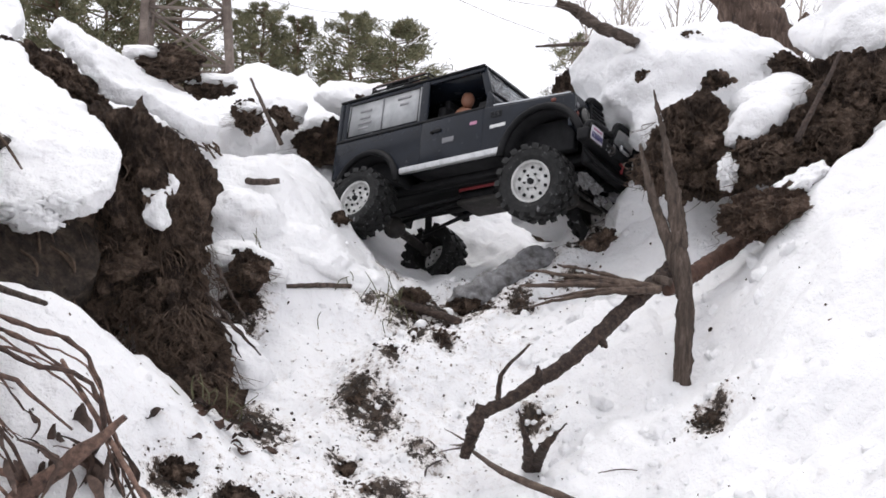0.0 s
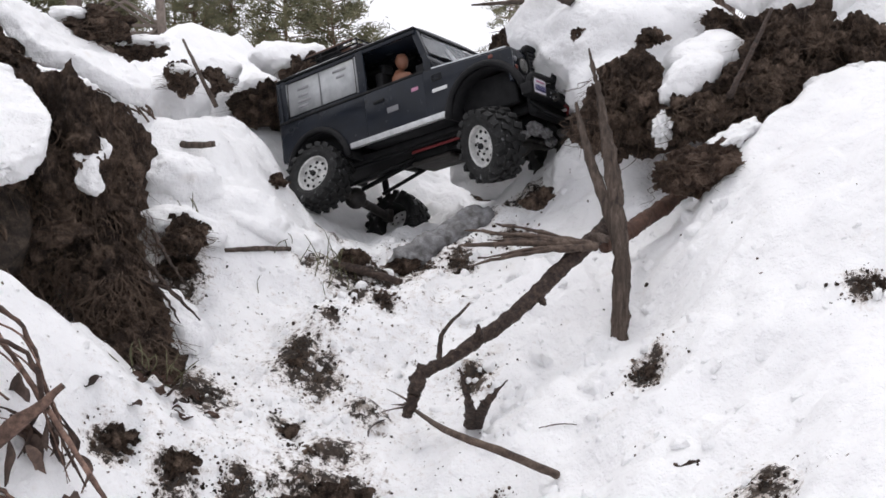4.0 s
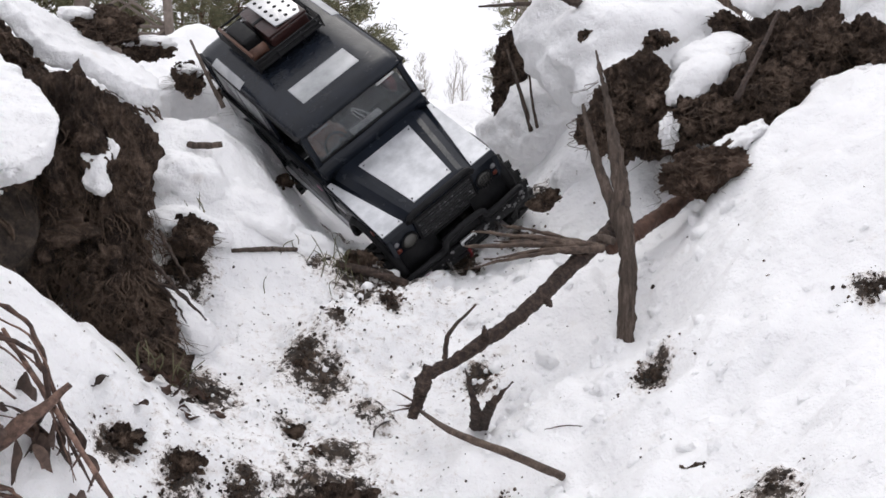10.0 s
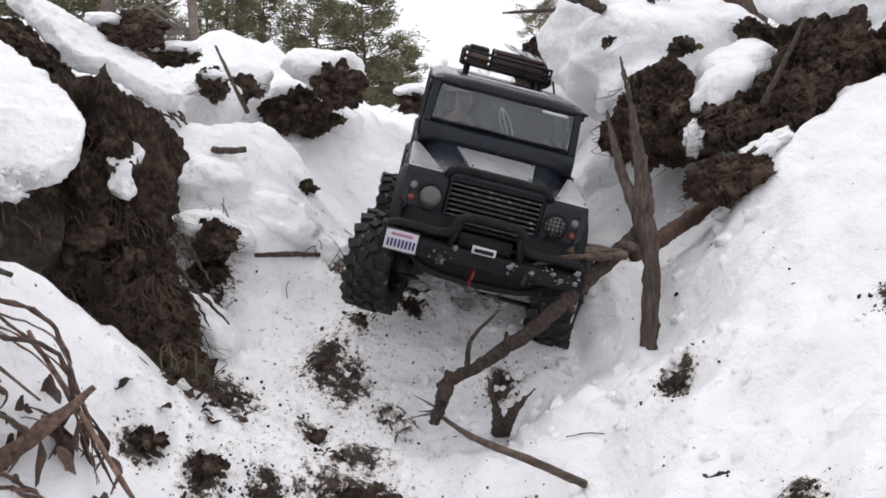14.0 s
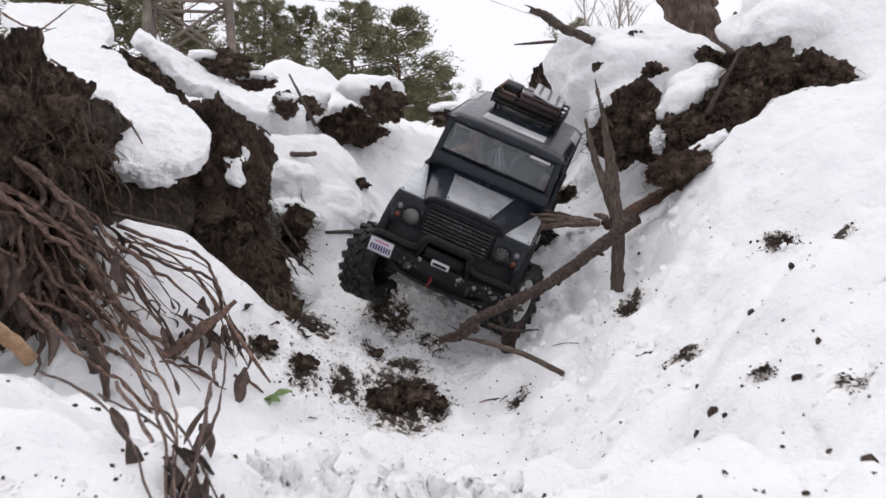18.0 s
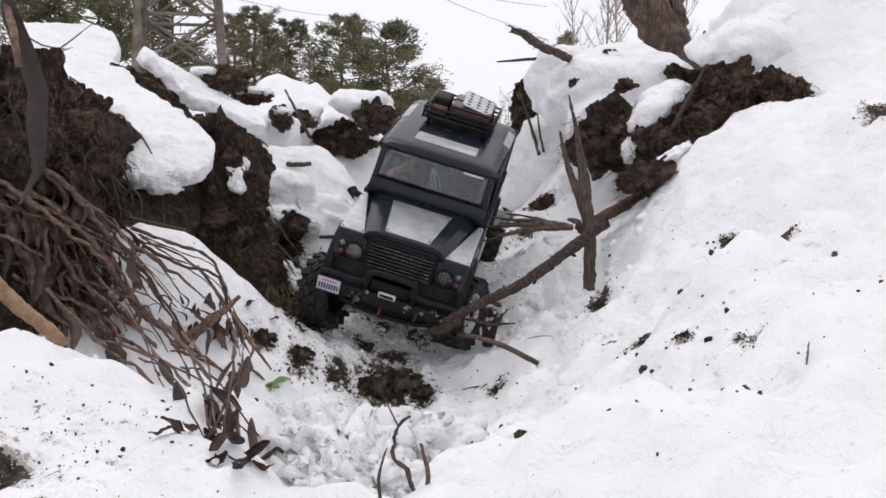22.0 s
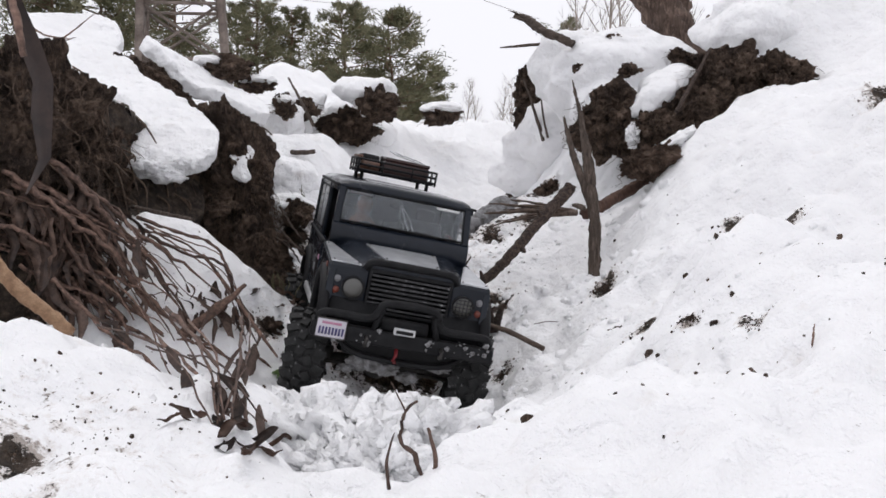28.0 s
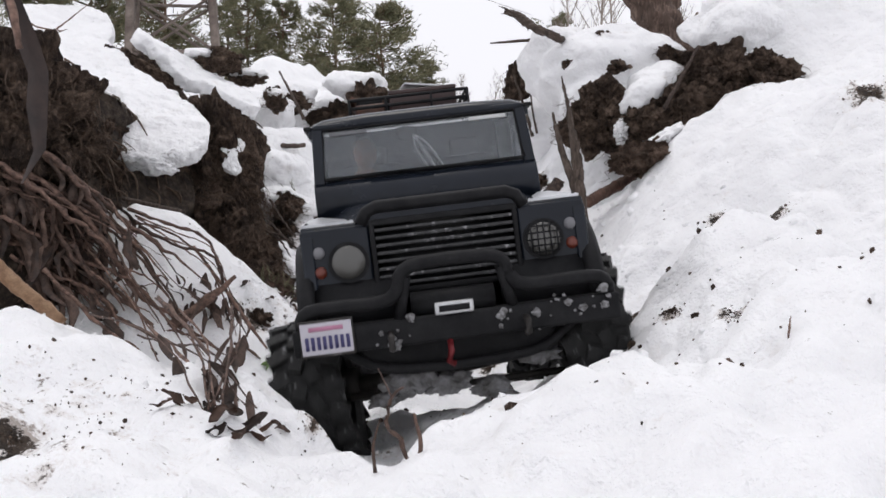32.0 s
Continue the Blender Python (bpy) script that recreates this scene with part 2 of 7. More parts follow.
CLIFF_Y = (0.8, 1.0, 1.2, 1.4, 1.55, 1.7, 1.9, 2.2, 2.6)
CLIFF_X = (-0.68, -0.56, -0.50, -0.42, -0.36, -0.34, -0.38, -0.42, -0.5)
CLIFF_TOP = (0.25, 0.36, 0.38, 0.36, 0.37, 0.38, 0.40, 0.44, 0.5)


def mound(x, y, cx, cy, rx, ry, h):
    return h * np.exp(-(((x - cx) / rx) ** 2 + ((y - cy) / ry) ** 2))


def height(x, y):
    x, y = np.asarray(x, float), np.asarray(y, float)
    fz, fx = np.interp(y, FLOOR_Y, FLOOR_Z), np.interp(y, FLOOR_Y, FLOOR_X)
    z = fz + 0.0 * x
    rise = np.interp(y, BANK_Y, RIGHT_SLOPE) * soft(x - np.interp(y, BANK_Y, RIGHT_X), 0.025)
    z = z + 0.40 * np.tanh(rise / 0.40)
    z = z + np.interp(y, (1.55, 1.8), (0.32, 0.6)) * soft(fx - 0.13 - x, 0.03) * step((y - 0.5) / 0.4) * step((0.6 + x) / 0.2)
    edge = np.interp(y, CLIFF_Y, CLIFF_X) + 0.03 * lumps(x, y, 0.16, 3) + 0.012 * lumps(x, y, 0.05, 4)
    top = np.interp(y, CLIFF_Y, CLIFF_TOP) + 0.30 * np.tanh(soft(edge - 0.03 - x, 0.05) / 0.6) * 0.6
    c = step((edge - x) / 0.075 + 0.5) * step((y - 0.78) / 0.15) * step((1.15 + x) / 0.3)
    z = z + np.maximum(top - z, 0) * c
    z = z + mound(x, y, -0.35, 1.30, 0.15, 0.12, 0.160) + mound(x, y, -0.30, 0.62, 0.14, 0.12, 0.05)
    z = z + mound(x, y, 0.19, 0.68, 0.10, 0.10, 0.095) + mound(x, y, 0.30, 1.0, 0.12, 0.12, 0.03)
    z = z + mound(x, y, -0.25, 1.80, 0.14, 0.13, 0.08) + mound(x, y, -0.21, 2.0, 0.12, 0.12, 0.085) + mound(x, y, 0.70, 1.85, 0.26, 0.16, 0.22)
    z = z + mound(x, y, -0.2, 2.4, 0.16, 0.14, 0.08) + mound(x, y, 0.62, 1.30, 0.20, 0.14, 0.05) + mound(x, y, 0.28, 2.14, 0.10, 0.13, 0.12) + mound(x, y, 0.47, 1.60, 0.13, 0.08, 0.042) + mound(x, y, 0.52, 1.74, 0.24, 0.075, -0.085) + mound(x, y, 0.22, 1.45, 0.09, 0.10, -0.052) + mound(x, y, 0.31, 1.62, 0.075, 0.11, -0.040) + mound(x, y, 0.66, 1.58, 0.16, 0.12, -0.045)
    z = z + mound(x, y, 0.03, 1.600, 0.12, 0.055, 0.044) + mound(x, y, 0.022, 1.335, 0.045, 0.035, 0.020)
    z = z + mound(x, y, -0.030, 0.525, 0.050, 0.095, -0.062)
    z = z + mound(x, y, 0.2, 2.35, 0.10, 0.18, -0.05)
    z = z + mound(x, y, 0.12, 1.90, 0.065, 0.09, 0.042) + mound(x, y, -0.03, 1.83, 0.05, 0.07, -0.030) + mound(x, y, -0.12, 2.02, 0.09, 0.08, -0.030) + mound(x, y, -0.05, 2.16, 0.08, 0.07, -0.050)
    z = z + mound(x, y, -0.07, 1.535, 0.06, 0.05, 0.024) + mound(x, y, -0.13, 1.06, 0.06, 0.09, 0.026) + mound(x, y, 0.34, 1.98, 0.09, 0.14, 0.09)
    z = z + 0.010 * lumps((x + y) * 0.35, x - y, 0.10, 17) * step((x - 0.08) / 0.15) * step((1.75 - y) / 0.2)
    z = z + 0.022 * (np.abs(lumps(x, y, 0.085, 19)) - 0.3) * step((x - 0.03) / 0.12) * step((1.55 - y) / 0.3) + 0.007 * np.abs(lumps(x, y, 0.04, 20)) * step((1.5 - y) / 0.3)
    z = z + (0.012 * np.abs(lumps(x, y, 0.06, 33)) + 0.007 * np.abs(lumps(x, y, 0.027, 34))) * step((x - 0.09) / 0.08) * step((1.75 - y) / 0.2)
    far = step((np.hypot(x, y - 1.4) - 1.9) / 1.6)
    z = z * (1 - far) + 0.12 * far
    near = 1 - step((np.hypot(x, y - 1.4) - 3.0) / 3.0)
    churn = 1 + 0.8 * np.exp(-((x - fx) / 0.16) ** 2)
    rough = 0.010 * lumps(x, y, 0.23, 16) + 0.014 * lumps(x, y, 0.11, 11) + 0.011 * lumps(x, y, 0.047, 12) + churn * (0.0042 * lumps(x, y, 0.021, 13) + 0.0027 * lumps(x, y, 0.0115, 15))
    rough = rough + 0.005 * lumps(x, y, 0.032, 18) * step((1.0 - y) / 0.3)
    return z + rough * near + 0.25 * lumps(x, y, 9.0, 14) * (1 - near)


# ---- builders ----
def mesh_of(bm, name):
    me = bpy.data.meshes.new(name)
    bm.to_mesh(me)
    bm.free()
    return me


def smooth(me, on=True):
    me.polygons.foreach_set("use_smooth", [on] * len(me.polygons))


def part(name, bm, mat, parent, label="", flat=False, at=None):
    """Links a bmesh as one mesh object, under a thing or a part."""
    me = mesh_of(bm, name)
    smooth(me, not flat)
    me.materials.append(mat)
    ob = new(name, me)
    if parent:
        ob.parent = parent
    if at:
        ob.matrix_basis = at
    return tagged(ob, label)


def thing(name, label, category, at=None, group="", kind="", data=None):
    ob = new(name, data)
    if at:
        ob.matrix_basis = at
    return tagged(ob, label, category, group, kind)


def whole(name, bm, mat, label, category, group="", kind="", flat=False):
    ob = part(name, bm, mat, None, label, flat)
    return tagged(ob, "", category, group, kind)


def box(bm, x0, x1, y0, y1, z0, z1, bevel=0.0, seg=2):
    m = Matrix.LocRotScale(((x0 + x1) / 2, (y0 + y1) / 2, (z0 + z1) / 2), None, (x1 - x0, y1 - y0, z1 - z0))
    vs = bmesh.ops.create_cube(bm, size=1, matrix=m)["verts"]
    if bevel:
        es = list({e for v in vs for e in v.link_edges})
        bmesh.ops.bevel(bm, geom=es, offset=bevel, segments=seg, profile=0.6, affect="EDGES")
    return bm


def prism(bm, outline, x0, x1, bevel=0.0):
    """A flat outline of (y, z) points drawn out along x."""
    a = [bm.verts.new((x0, y, z)) for y, z in outline]
    b = [bm.verts.new((x1, y, z)) for y, z in outline]
    n = len(outline)
    fs = [bm.faces.new(a[::-1]), bm.faces.new(b)]
    for i in range(n):
        fs.append(bm.faces.new((a[i], a[(i + 1) % n], b[(i + 1) % n], b[i])))
    bmesh.ops.recalc_face_normals(bm, faces=fs)
    if bevel:
        es = [e for e in list(fs[0].edges) + list(fs[1].edges)]
        bmesh.ops.bevel(bm, geom=es, offset=bevel, segments=2, profile=0.6, affect="EDGES")
    return bm


def rod(bm, pts, radii, n=8, flat=1.0, side=None):
    """A tube through the points; flat squeezes it along one way across."""
    pts = [Vector(p) for p in pts]
    if not hasattr(radii, "__len__"):
        radii = [radii] * len(pts)
    rings, up = [], Vector(side) if side else Vector((0.31, 0.2, 0.93))
    for i, p in enumerate(pts):
        d = (pts[min(i + 1, len(pts) - 1)] - pts[max(i - 1, 0)]).normalized()
        u = d.cross(up)
        if u.length < 1e-3:
            u = d.cross(Vector((1, 0, 0)))
        u.normalize()
        v = d.cross(u).normalized()
        rings.append([bm.verts.new(p + radii[i] * (math.cos(2 * math.pi * k / n) * u + flat * math.sin(2 * math.pi * k / n) * v)) for k in range(n)])
    for a, b in zip(rings, rings[1:]):
        for k in range(n):
            bm.faces.new((a[k], a[(k + 1) % n], b[(k + 1) % n], b[k]))
    bm.faces.new(rings[0][::-1])
    bm.faces.new(rings[-1])
    return bm


def curve(pts, steps=6):
    """Points along a smooth line through pts."""
    p = [Vector(q) for q in pts]
    p = [2 * p[0] - p[1]] + p + [2 * p[-1] - p[-2]]
    out = []
    for i in range(1, len(p) - 2):
        a, b, c, d = p[i - 1:i + 3]
        for k in range(steps):
            t = k / steps
            out.append(0.5 * (2 * b + (c - a) * t + (2 * a - 5 * b + 4 * c - d) * t * t + (3 * b - a - 3 * c + d) * t ** 3))
    return out + [p[-2]]


def wood(pts, radii, wobble=0.12, n=12, steps=8, flat=1.0, ridge=0.15, side=None, seed=0.0):
    """A crooked stick through pts: radii at those points, knots and ridges along it."""
    line = curve(pts, steps)
    r = np.interp(np.linspace(0, 1, len(line)), np.linspace(0, 1, len(radii)), radii)
    mean = float(np.mean(radii))
    line = [p + mean * wobble * 3 * noise.noise_vector(p * (0.25 / mean) + Vector((seed, 0, 0))) for p in line]
    r = [float(a) * (1 + wobble * noise.noise(p * (0.6 / mean) + Vector((7 + seed, 0, 0)))) for a, p in zip(r, line)]
    bm = rod(bmesh.new(), line, r, n, flat, side)
    bm.normal_update()
    for v in bm.verts:
        q = Vector((v.co.x, v.co.y, v.co.z)) / mean
        v.co += v.normal * mean * ridge * (noise.noise(q * 0.9 + Vector((seed, 3, 1))) + 0.8 * noise.noise(q * 2.3 + Vector((seed, 9, 1))) + 0.6 * noise.noise(q * 5.5))
    return bm


def blob(centre, radii, seed=0, amp=0.25, freq=1.6, detail=4, sub=4, turn=(0, 0, 0)):
    bm = bmesh.new()
    bmesh.ops.create_icosphere(bm, subdivisions=sub, radius=1)
    rot = Euler([radians(a) for a in turn]).to_matrix()
    off = Vector((seed * 3.7, seed * 1.9, seed * 5.3))
    for v in bm.verts:
        p = v.co.copy()
        f = 1 + amp * noise.fractal(p * freq + off, 0.9, 2.1, detail)
        v.co = Vector(centre) + rot @ (Vector((p.x * radii[0], p.y * radii[1], p.z * radii[2])) * f)
    return bm


# ---- the ground: one sheet of snow and earth to the horizon ----
def axis(lo, hi, stepsize, reach):
    mid = np.arange(lo, hi, stepsize)
    grow = [stepsize]
    while sum(grow) < reach:
        grow.append(grow[-1] * 1.28)
    out = np.cumsum(grow)
    return np.concatenate([(lo - out)[::-1], mid, mid[-1] + out])


# bare places in the snow, with some painted truck shade: x, y, radius
TRACK_BARE = (((-0.104, 1.502, 0.149), 0.035), ((-0.079, 1.486, 0.124), 0.028), ((-0.074, 1.545, 0.164), 0.014), ((-0.046, 1.592, 0.192), 0.022), ((-0.019, 1.578, 0.183), 0.018), ((-0.107, 1.413, 0.107), 0.016), ((-0.083, 1.363, 0.106), 0.012), ((-0.130, 1.289, 0.098), 0.02), ((-0.185, 1.414, 0.143), 0.04), ((-0.219, 1.444, 0.157), 0.035))
# the two 0.05 spots are earth colour painted for shade under the truck
TRENCH_BARE_AND_SHADE = (((-0.240, 1.626, 0.230), 0.035), ((-0.057, 1.716, 0.216), 0.035), ((-0.017, 1.723, 0.209), 0.03), ((0.026, 1.802, 0.204), 0.03), ((-0.024, 1.803, 0.221), 0.05), ((0.029, 1.900, 0.211), 0.05), ((0.076, 1.806, 0.206), 0.025), ((0.131, 2.007, 0.239), 0.03), ((0.187, 1.935, 0.269), 0.03), ((0.216, 1.925, 0.288), 0.025))
SLOPE_BARE = (((0.201, 1.335, 0.176), 0.02), ((0.207, 1.077, 0.166), 0.022), ((0.343, 1.261, 0.258), 0.014), ((0.360, 1.261, 0.259), 0.012), ((0.395, 1.197, 0.267), 0.015), ((0.158, 0.550, 0.255), 0.006), ((0.163, 0.542, 0.253), 0.005), ((0.142, 0.610, 0.249), 0.007), ((0.189, 1.168, 0.147), 0.004), ((0.069, 1.480, 0.135), 0.022), ((0.551, 1.328, 0.412), 0.03), ((0.145, 1.828, 0.224), 0.025), ((0.157, 2.402, 0.290), 0.03))
BENCH_BARE = (((-0.067, 1.291, 0.076), 0.060), ((-0.035, 1.290, 0.069), 0.03), ((0.066, 1.283, 0.076), 0.014), ((-0.225, 1.267, 0.139), 0.018), ((-0.176, 1.266, 0.116), 0.022), ((-0.133, 1.280, 0.089), 0.018), ((-0.064, 0.519, 0.209), 0.006), ((-0.170, 0.396, 0.234), 0.014), ((-0.343, 2.239, 0.414), 0.03))
BARE_AND_SHADE = [(*p[:2], r) for p, r in TRACK_BARE + TRENCH_BARE_AND_SHADE + SLOPE_BARE + BENCH_BARE]
# icy stains; the spot at (-0.105, 1.329) tints the snow for truck shade
ICY_AND_SHADE = [(*p[:2], r) for p, r in (((-0.047, 1.458, 0.126), 0.15), ((-0.075, 1.577, 0.181), 0.13), ((0.020, 1.590, 0.196), 0.10), ((-0.118, 1.335, 0.112), 0.10), ((0.060, 1.911, 0.215), 0.10), ((-0.105, 1.329, 0.104), 0.14), ((-0.126, 1.407, 0.120), 0.12), ((-0.160, 1.302, 0.123), 0.10), ((-0.094, 1.505, 0.147), 0.14), ((-0.168, 0.416, 0.239), 0.03), ((-0.158, 0.453, 0.240), 0.04), ((-0.117, 0.389, 0.237), 0.035), ((-0.143, 0.372, 0.235), 0.04), ((-0.108, 0.877, 0.120), 0.03), ((-0.036, 0.631, 0.161), 0.04))]

# muddy band; the last two spots paint shade below the truck's nose
MUD_AND_SHADE = [(*p[:2], r) for p, r in (((0.045, 1.86), 0.05), ((0.10, 1.90), 0.05), ((0.155, 1.93), 0.045), ((-0.03, 1.80), 0.05), ((0.02, 1.76), 0.04), ((-0.10, 1.93), 0.035), ((-0.017, 1.744, 0.212), 0.06), ((0.061, 1.926, 0.223), 0.06), ((0.131, 2.014, 0.244), 0.05), ((-0.069, 1.698, 0.207), 0.04), ((0.176, 1.973, 0.273), 0.04), ((-0.103, 1.710, 0.223), 0.03), ((-0.063, 1.377, 0.101), 0.04), ((-0.035, 1.442, 0.118), 0.03))]


def ground():
    xs, ys = axis(-0.85, 0.95, 0.0055, 600), axis(0.22, 2.5, 0.0055, 600)
    X, Y = np.meshgrid(xs, ys)
    Z = height(X, Y)
    gy, gx = np.gradient(Z, ys, xs)
    steep = np.hypot(gx, gy)
    cliff = step((steep - 1.15) / 0.9) * step((np.interp(Y, CLIFF_Y, CLIFF_X) + 0.11 - X) / 0.05) * step((2.4 - Y) / 0.2) * step((0.95 + X) / 0.15)
    soil = cliff * 0.95
    for x, y, r in BARE_AND_SHADE:
        d = np.hypot(X - x, (Y - y) * 0.8)
        soil = np.maximum(soil, 0.72 * np.exp(-(d / r) ** 2))
    for x, y, r in ICY_AND_SHADE:
        soil = np.maximum(soil, 0.25 * np.exp(-(np.hypot(X - x, Y - y) / r) ** 2))
    for x, y, r in MUD_AND_SHADE:
        soil = np.maximum(soil, 0.58 * np.exp(-(np.hypot(X - x, Y - y) / r) ** 2))
    X2 = X + cliff * (0.030 * lumps(Y, Z, 0.07, 21) + 0.014 * lumps(Y, Z, 0.03, 22) + 0.006 * lumps(Y, Z, 0.013, 23))
    Y2 = Y + cliff * (0.020 * lumps(X, Z, 0.06, 24) + 0.010 * lumps(X, Z, 0.022, 25))
    bare = soil * (1 - cliff) * (np.hypot(X, Y - 1.4) < 2)
    Z2 = Z + bare * (0.006 * lumps(X, Y, 0.014, 26) + 0.004 * lumps(X, Y, 0.007, 27))
    me = bpy.data.meshes.new("ground")
    ny, nx = X.shape
    k = np.arange(ny * nx).reshape(ny, nx)
    quads = np.stack([k[:-1, :-1], k[:-1, 1:], k[1:, 1:], k[1:, :-1]], -1).reshape(-1, 4)
    me.vertices.add(ny * nx)
    me.vertices.foreach_set("co", np.stack([X2, Y2, Z2], -1).ravel().astype(np.float32))
    me.loops.add(quads.size)
    me.loops.foreach_set("vertex_index", quads.ravel().astype(np.int32))
    me.polygons.add(len(quads))
    me.polygons.foreach_set("loop_start", np.arange(0, quads.size, 4, dtype=np.int32))
    me.update(calc_edges=True)
    smooth(me)
    at = me.attributes.new("soil", "FLOAT", "POINT")
    at.data.foreach_set("value", soil.ravel().astype(np.float32))
    me.materials.append(SNOW_GROUND)
    return tagged(new("ground", me), "old granular snow over dark churned earth", "ground", kind="structure")


ground()

# ---- soil clods with their snow caps, roots and the stump ----
def crumble(bm, size, seed, deep=0.006):
    """Breaks a smooth lump up into crumbs and pits."""
    bm.normal_update()
    for v in bm.verts:
        p = v.co * 60 + Vector((seed, 0, 0))
        c = 0.7 * noise.noise(p) + 0.7 * noise.noise(p * 2.3) + 0.7 * noise.noise(p * 5.1) + 0.5 * noise.noise(p * 9.3)
        v.co += v.normal * deep * c
    return bm


def clod(centre, radii, cap=True, roots=14, seed=1, cap_lift=0.62, cap_size=(1.1, 1.12, 0.5), capoff=(0, 0), turn=(0, 0, 0), amp=0.5,
         label="dark crumbly soil clod with a cap of snow", name="soil_clod", mat=None):
    c = Vector(centre)
    t = thing(name, label, "soil clod", Matrix.Translation(c), group="soil clods on the banks")
    part("soil", crumble(blob((0, 0, 0), radii, seed, amp, 1.9, 3, 6 if max(radii) > 0.047 else 5, turn), min(radii), seed), mat or SOIL, t, flat=True)
    if cap:
        r = [a * b for a, b in zip(radii, cap_size)]
        part("snow_cap", blob((capoff[0], capoff[1], radii[2] * cap_lift), r, seed + 31, 0.16, 1.5, 3, 5, turn), SNOW, t, "rounded white snow")
    rnd = random.Random(seed)
    rot = Euler([radians(a) for a in turn]).to_matrix()
    bm = bmesh.new()
    for _ in range(roots * (5 if name == "soil_bank" else 3)):
        a = rnd.uniform(math.pi, 2 * math.pi)
        p = rot @ Vector((radii[0] * 0.95 * math.cos(a), radii[1] * 0.95 * math.sin(a), radii[2] * rnd.uniform(-0.6, 0.75)))
        o = Vector((math.cos(a), math.sin(a), 0)) * 0.008
        n = rnd.uniform(0.2, 0.95) * radii[2]
        q = [p, p + o + Vector((rnd.uniform(-0.012, 0.012), 0, -n * 0.3)), p + o * 1.1 + Vector((rnd.uniform(-0.012, 0.012), 0, -n * 0.65)), p + o * 1.2 + Vector((rnd.uniform(-0.03, 0.03), rnd.uniform(-0.01, 0.01), -n))]
        w = rnd.choice((0.0002, 0.0002, 0.0003, 0.0005))
        rod(bm, curve(q, 4), [w] * 5 + [w * 0.8] * 5 + [w * 0.5] * 2 + [w * 0.3], 5)
    if roots:
        tagged(part("root_mat", bm, ROOT, t, "thin hanging root fibres"), kind="stuff")
    return t


clod((-0.215, 2.271, 0.411), (0.060, 0.04, 0.031), seed=2, cap=False, label="dark crumbly soil clod under domed snow")
clod((-0.143, 2.185, 0.458), (0.038, 0.04, 0.034), seed=3, cap=False, label="dark crumbly soil clod under domed snow")
clod((-0.012, 2.414, 0.446), (0.040, 0.04, 0.022), seed=4, cap_size=(1.2, 1.1, 0.7))
clod((-0.295, 2.174, 0.449), (0.028, 0.04, 0.018), seed=5, cap=False, label="dark crumbly soil clod under domed snow")
clod((-0.400, 1.918, 0.512), (0.038, 0.04, 0.022), seed=6, cap_size=(0.8, 1.0, 0.5), capoff=(-0.03, 0))
clod((-0.353, 1.966, 0.485), (0.03, 0.03, 0.014), seed=33, cap_size=(1.2, 1.1, 0.8), roots=0)
clod((-0.310, 2.013, 0.447), (0.018, 0.03, 0.02), seed=7)
clod((0.171, 2.156, 0.479), (0.029, 0.03, 0.048), seed=8, cap=False, roots=24, label="dark soil clod hung with roots under the snow")
clod((0.159, 2.142, 0.428), (0.021, 0.02, 0.026), seed=35, cap=False, roots=8, label="dark soil clod hung with roots under the snow")
# the earth wall on the left, with snow sliding off its top
WALL = "dark soil wall of the trench hung with roots"
clod((-0.482, 1.225, 0.375), (0.078, 0.07, 0.092), seed=21, roots=30, cap=False, label=WALL, name="soil_bank")
clod((-0.462, 1.383, 0.339), (0.045, 0.06, 0.062), seed=22, roots=20, cap=False, label=WALL, name="soil_bank")
clod((-0.420, 1.518, 0.272), (0.12, 0.07, 0.06), seed=23, roots=60, cap=False, label=WALL, name="soil_bank")
clod((-0.324, 1.552, 0.308), (0.060, 0.07, 0.105), seed=24, roots=90, cap=False, turn=(0, -10, 0), label=WALL, name="soil_bank")
clod((-0.294, 1.515, 0.224), (0.028, 0.05, 0.055), seed=25, roots=40, cap=False, turn=(0, -15, 0), label=WALL, name="soil_bank")
clod((-0.395, 1.660, 0.395), (0.085, 0.05, 0.028), seed=26, roots=24, cap=False, turn=(0, 30, 0), label=WALL, name="soil_bank")
clod((-0.485, 1.745, 0.470), (0.075, 0.04, 0.024), seed=38, roots=24, cap=False, turn=(0, 36, 0), label=WALL, name="soil_bank")
clod((-0.258, 1.475, 0.205), (0.026, 0.035, 0.055), seed=36, roots=60, cap=False, turn=(0, -24, 0), label=WALL, name="soil_bank")
clod((-0.232, 1.430, 0.165), (0.022, 0.030, 0.034), seed=37, roots=40, cap=False, turn=(0, -28, 0), label=WALL, name="soil_bank")
# broken earth on the right
clod((0.276, 1.759, 0.402), (0.048, 0.05, 0.055), seed=9, roots=33, cap=False, label="dark root-bound soil lump on the bank", mat=TURF)
clod((0.227, 1.727, 0.382), (0.022, 0.03, 0.026), seed=10, cap=False, label="dark root-bound soil lump on the bank")
clod((0.335, 1.698, 0.394), (0.045, 0.05, 0.026), seed=11, roots=22, cap=False, turn=(0, -14, 0), label="dark root-bound soil lump on the bank", mat=TURF)
clod((0.401, 1.690, 0.418), (0.055, 0.05, 0.034), seed=12, roots=22, cap=False, turn=(0, -22, 0), label="dark root-bound soil lump on the bank", mat=TURF)
clod((0.461, 1.714, 0.469), (0.060, 0.05, 0.052), seed=13, roots=22, cap=False, turn=(0, -10, 0), label="dark root-bound soil lump on the bank", mat=TURF)
clod((0.536, 1.704, 0.473), (0.050, 0.05, 0.036), seed=20, roots=8, cap=False, turn=(0, 14, 0), label="dark root-bound soil lump on the bank", mat=TURF)
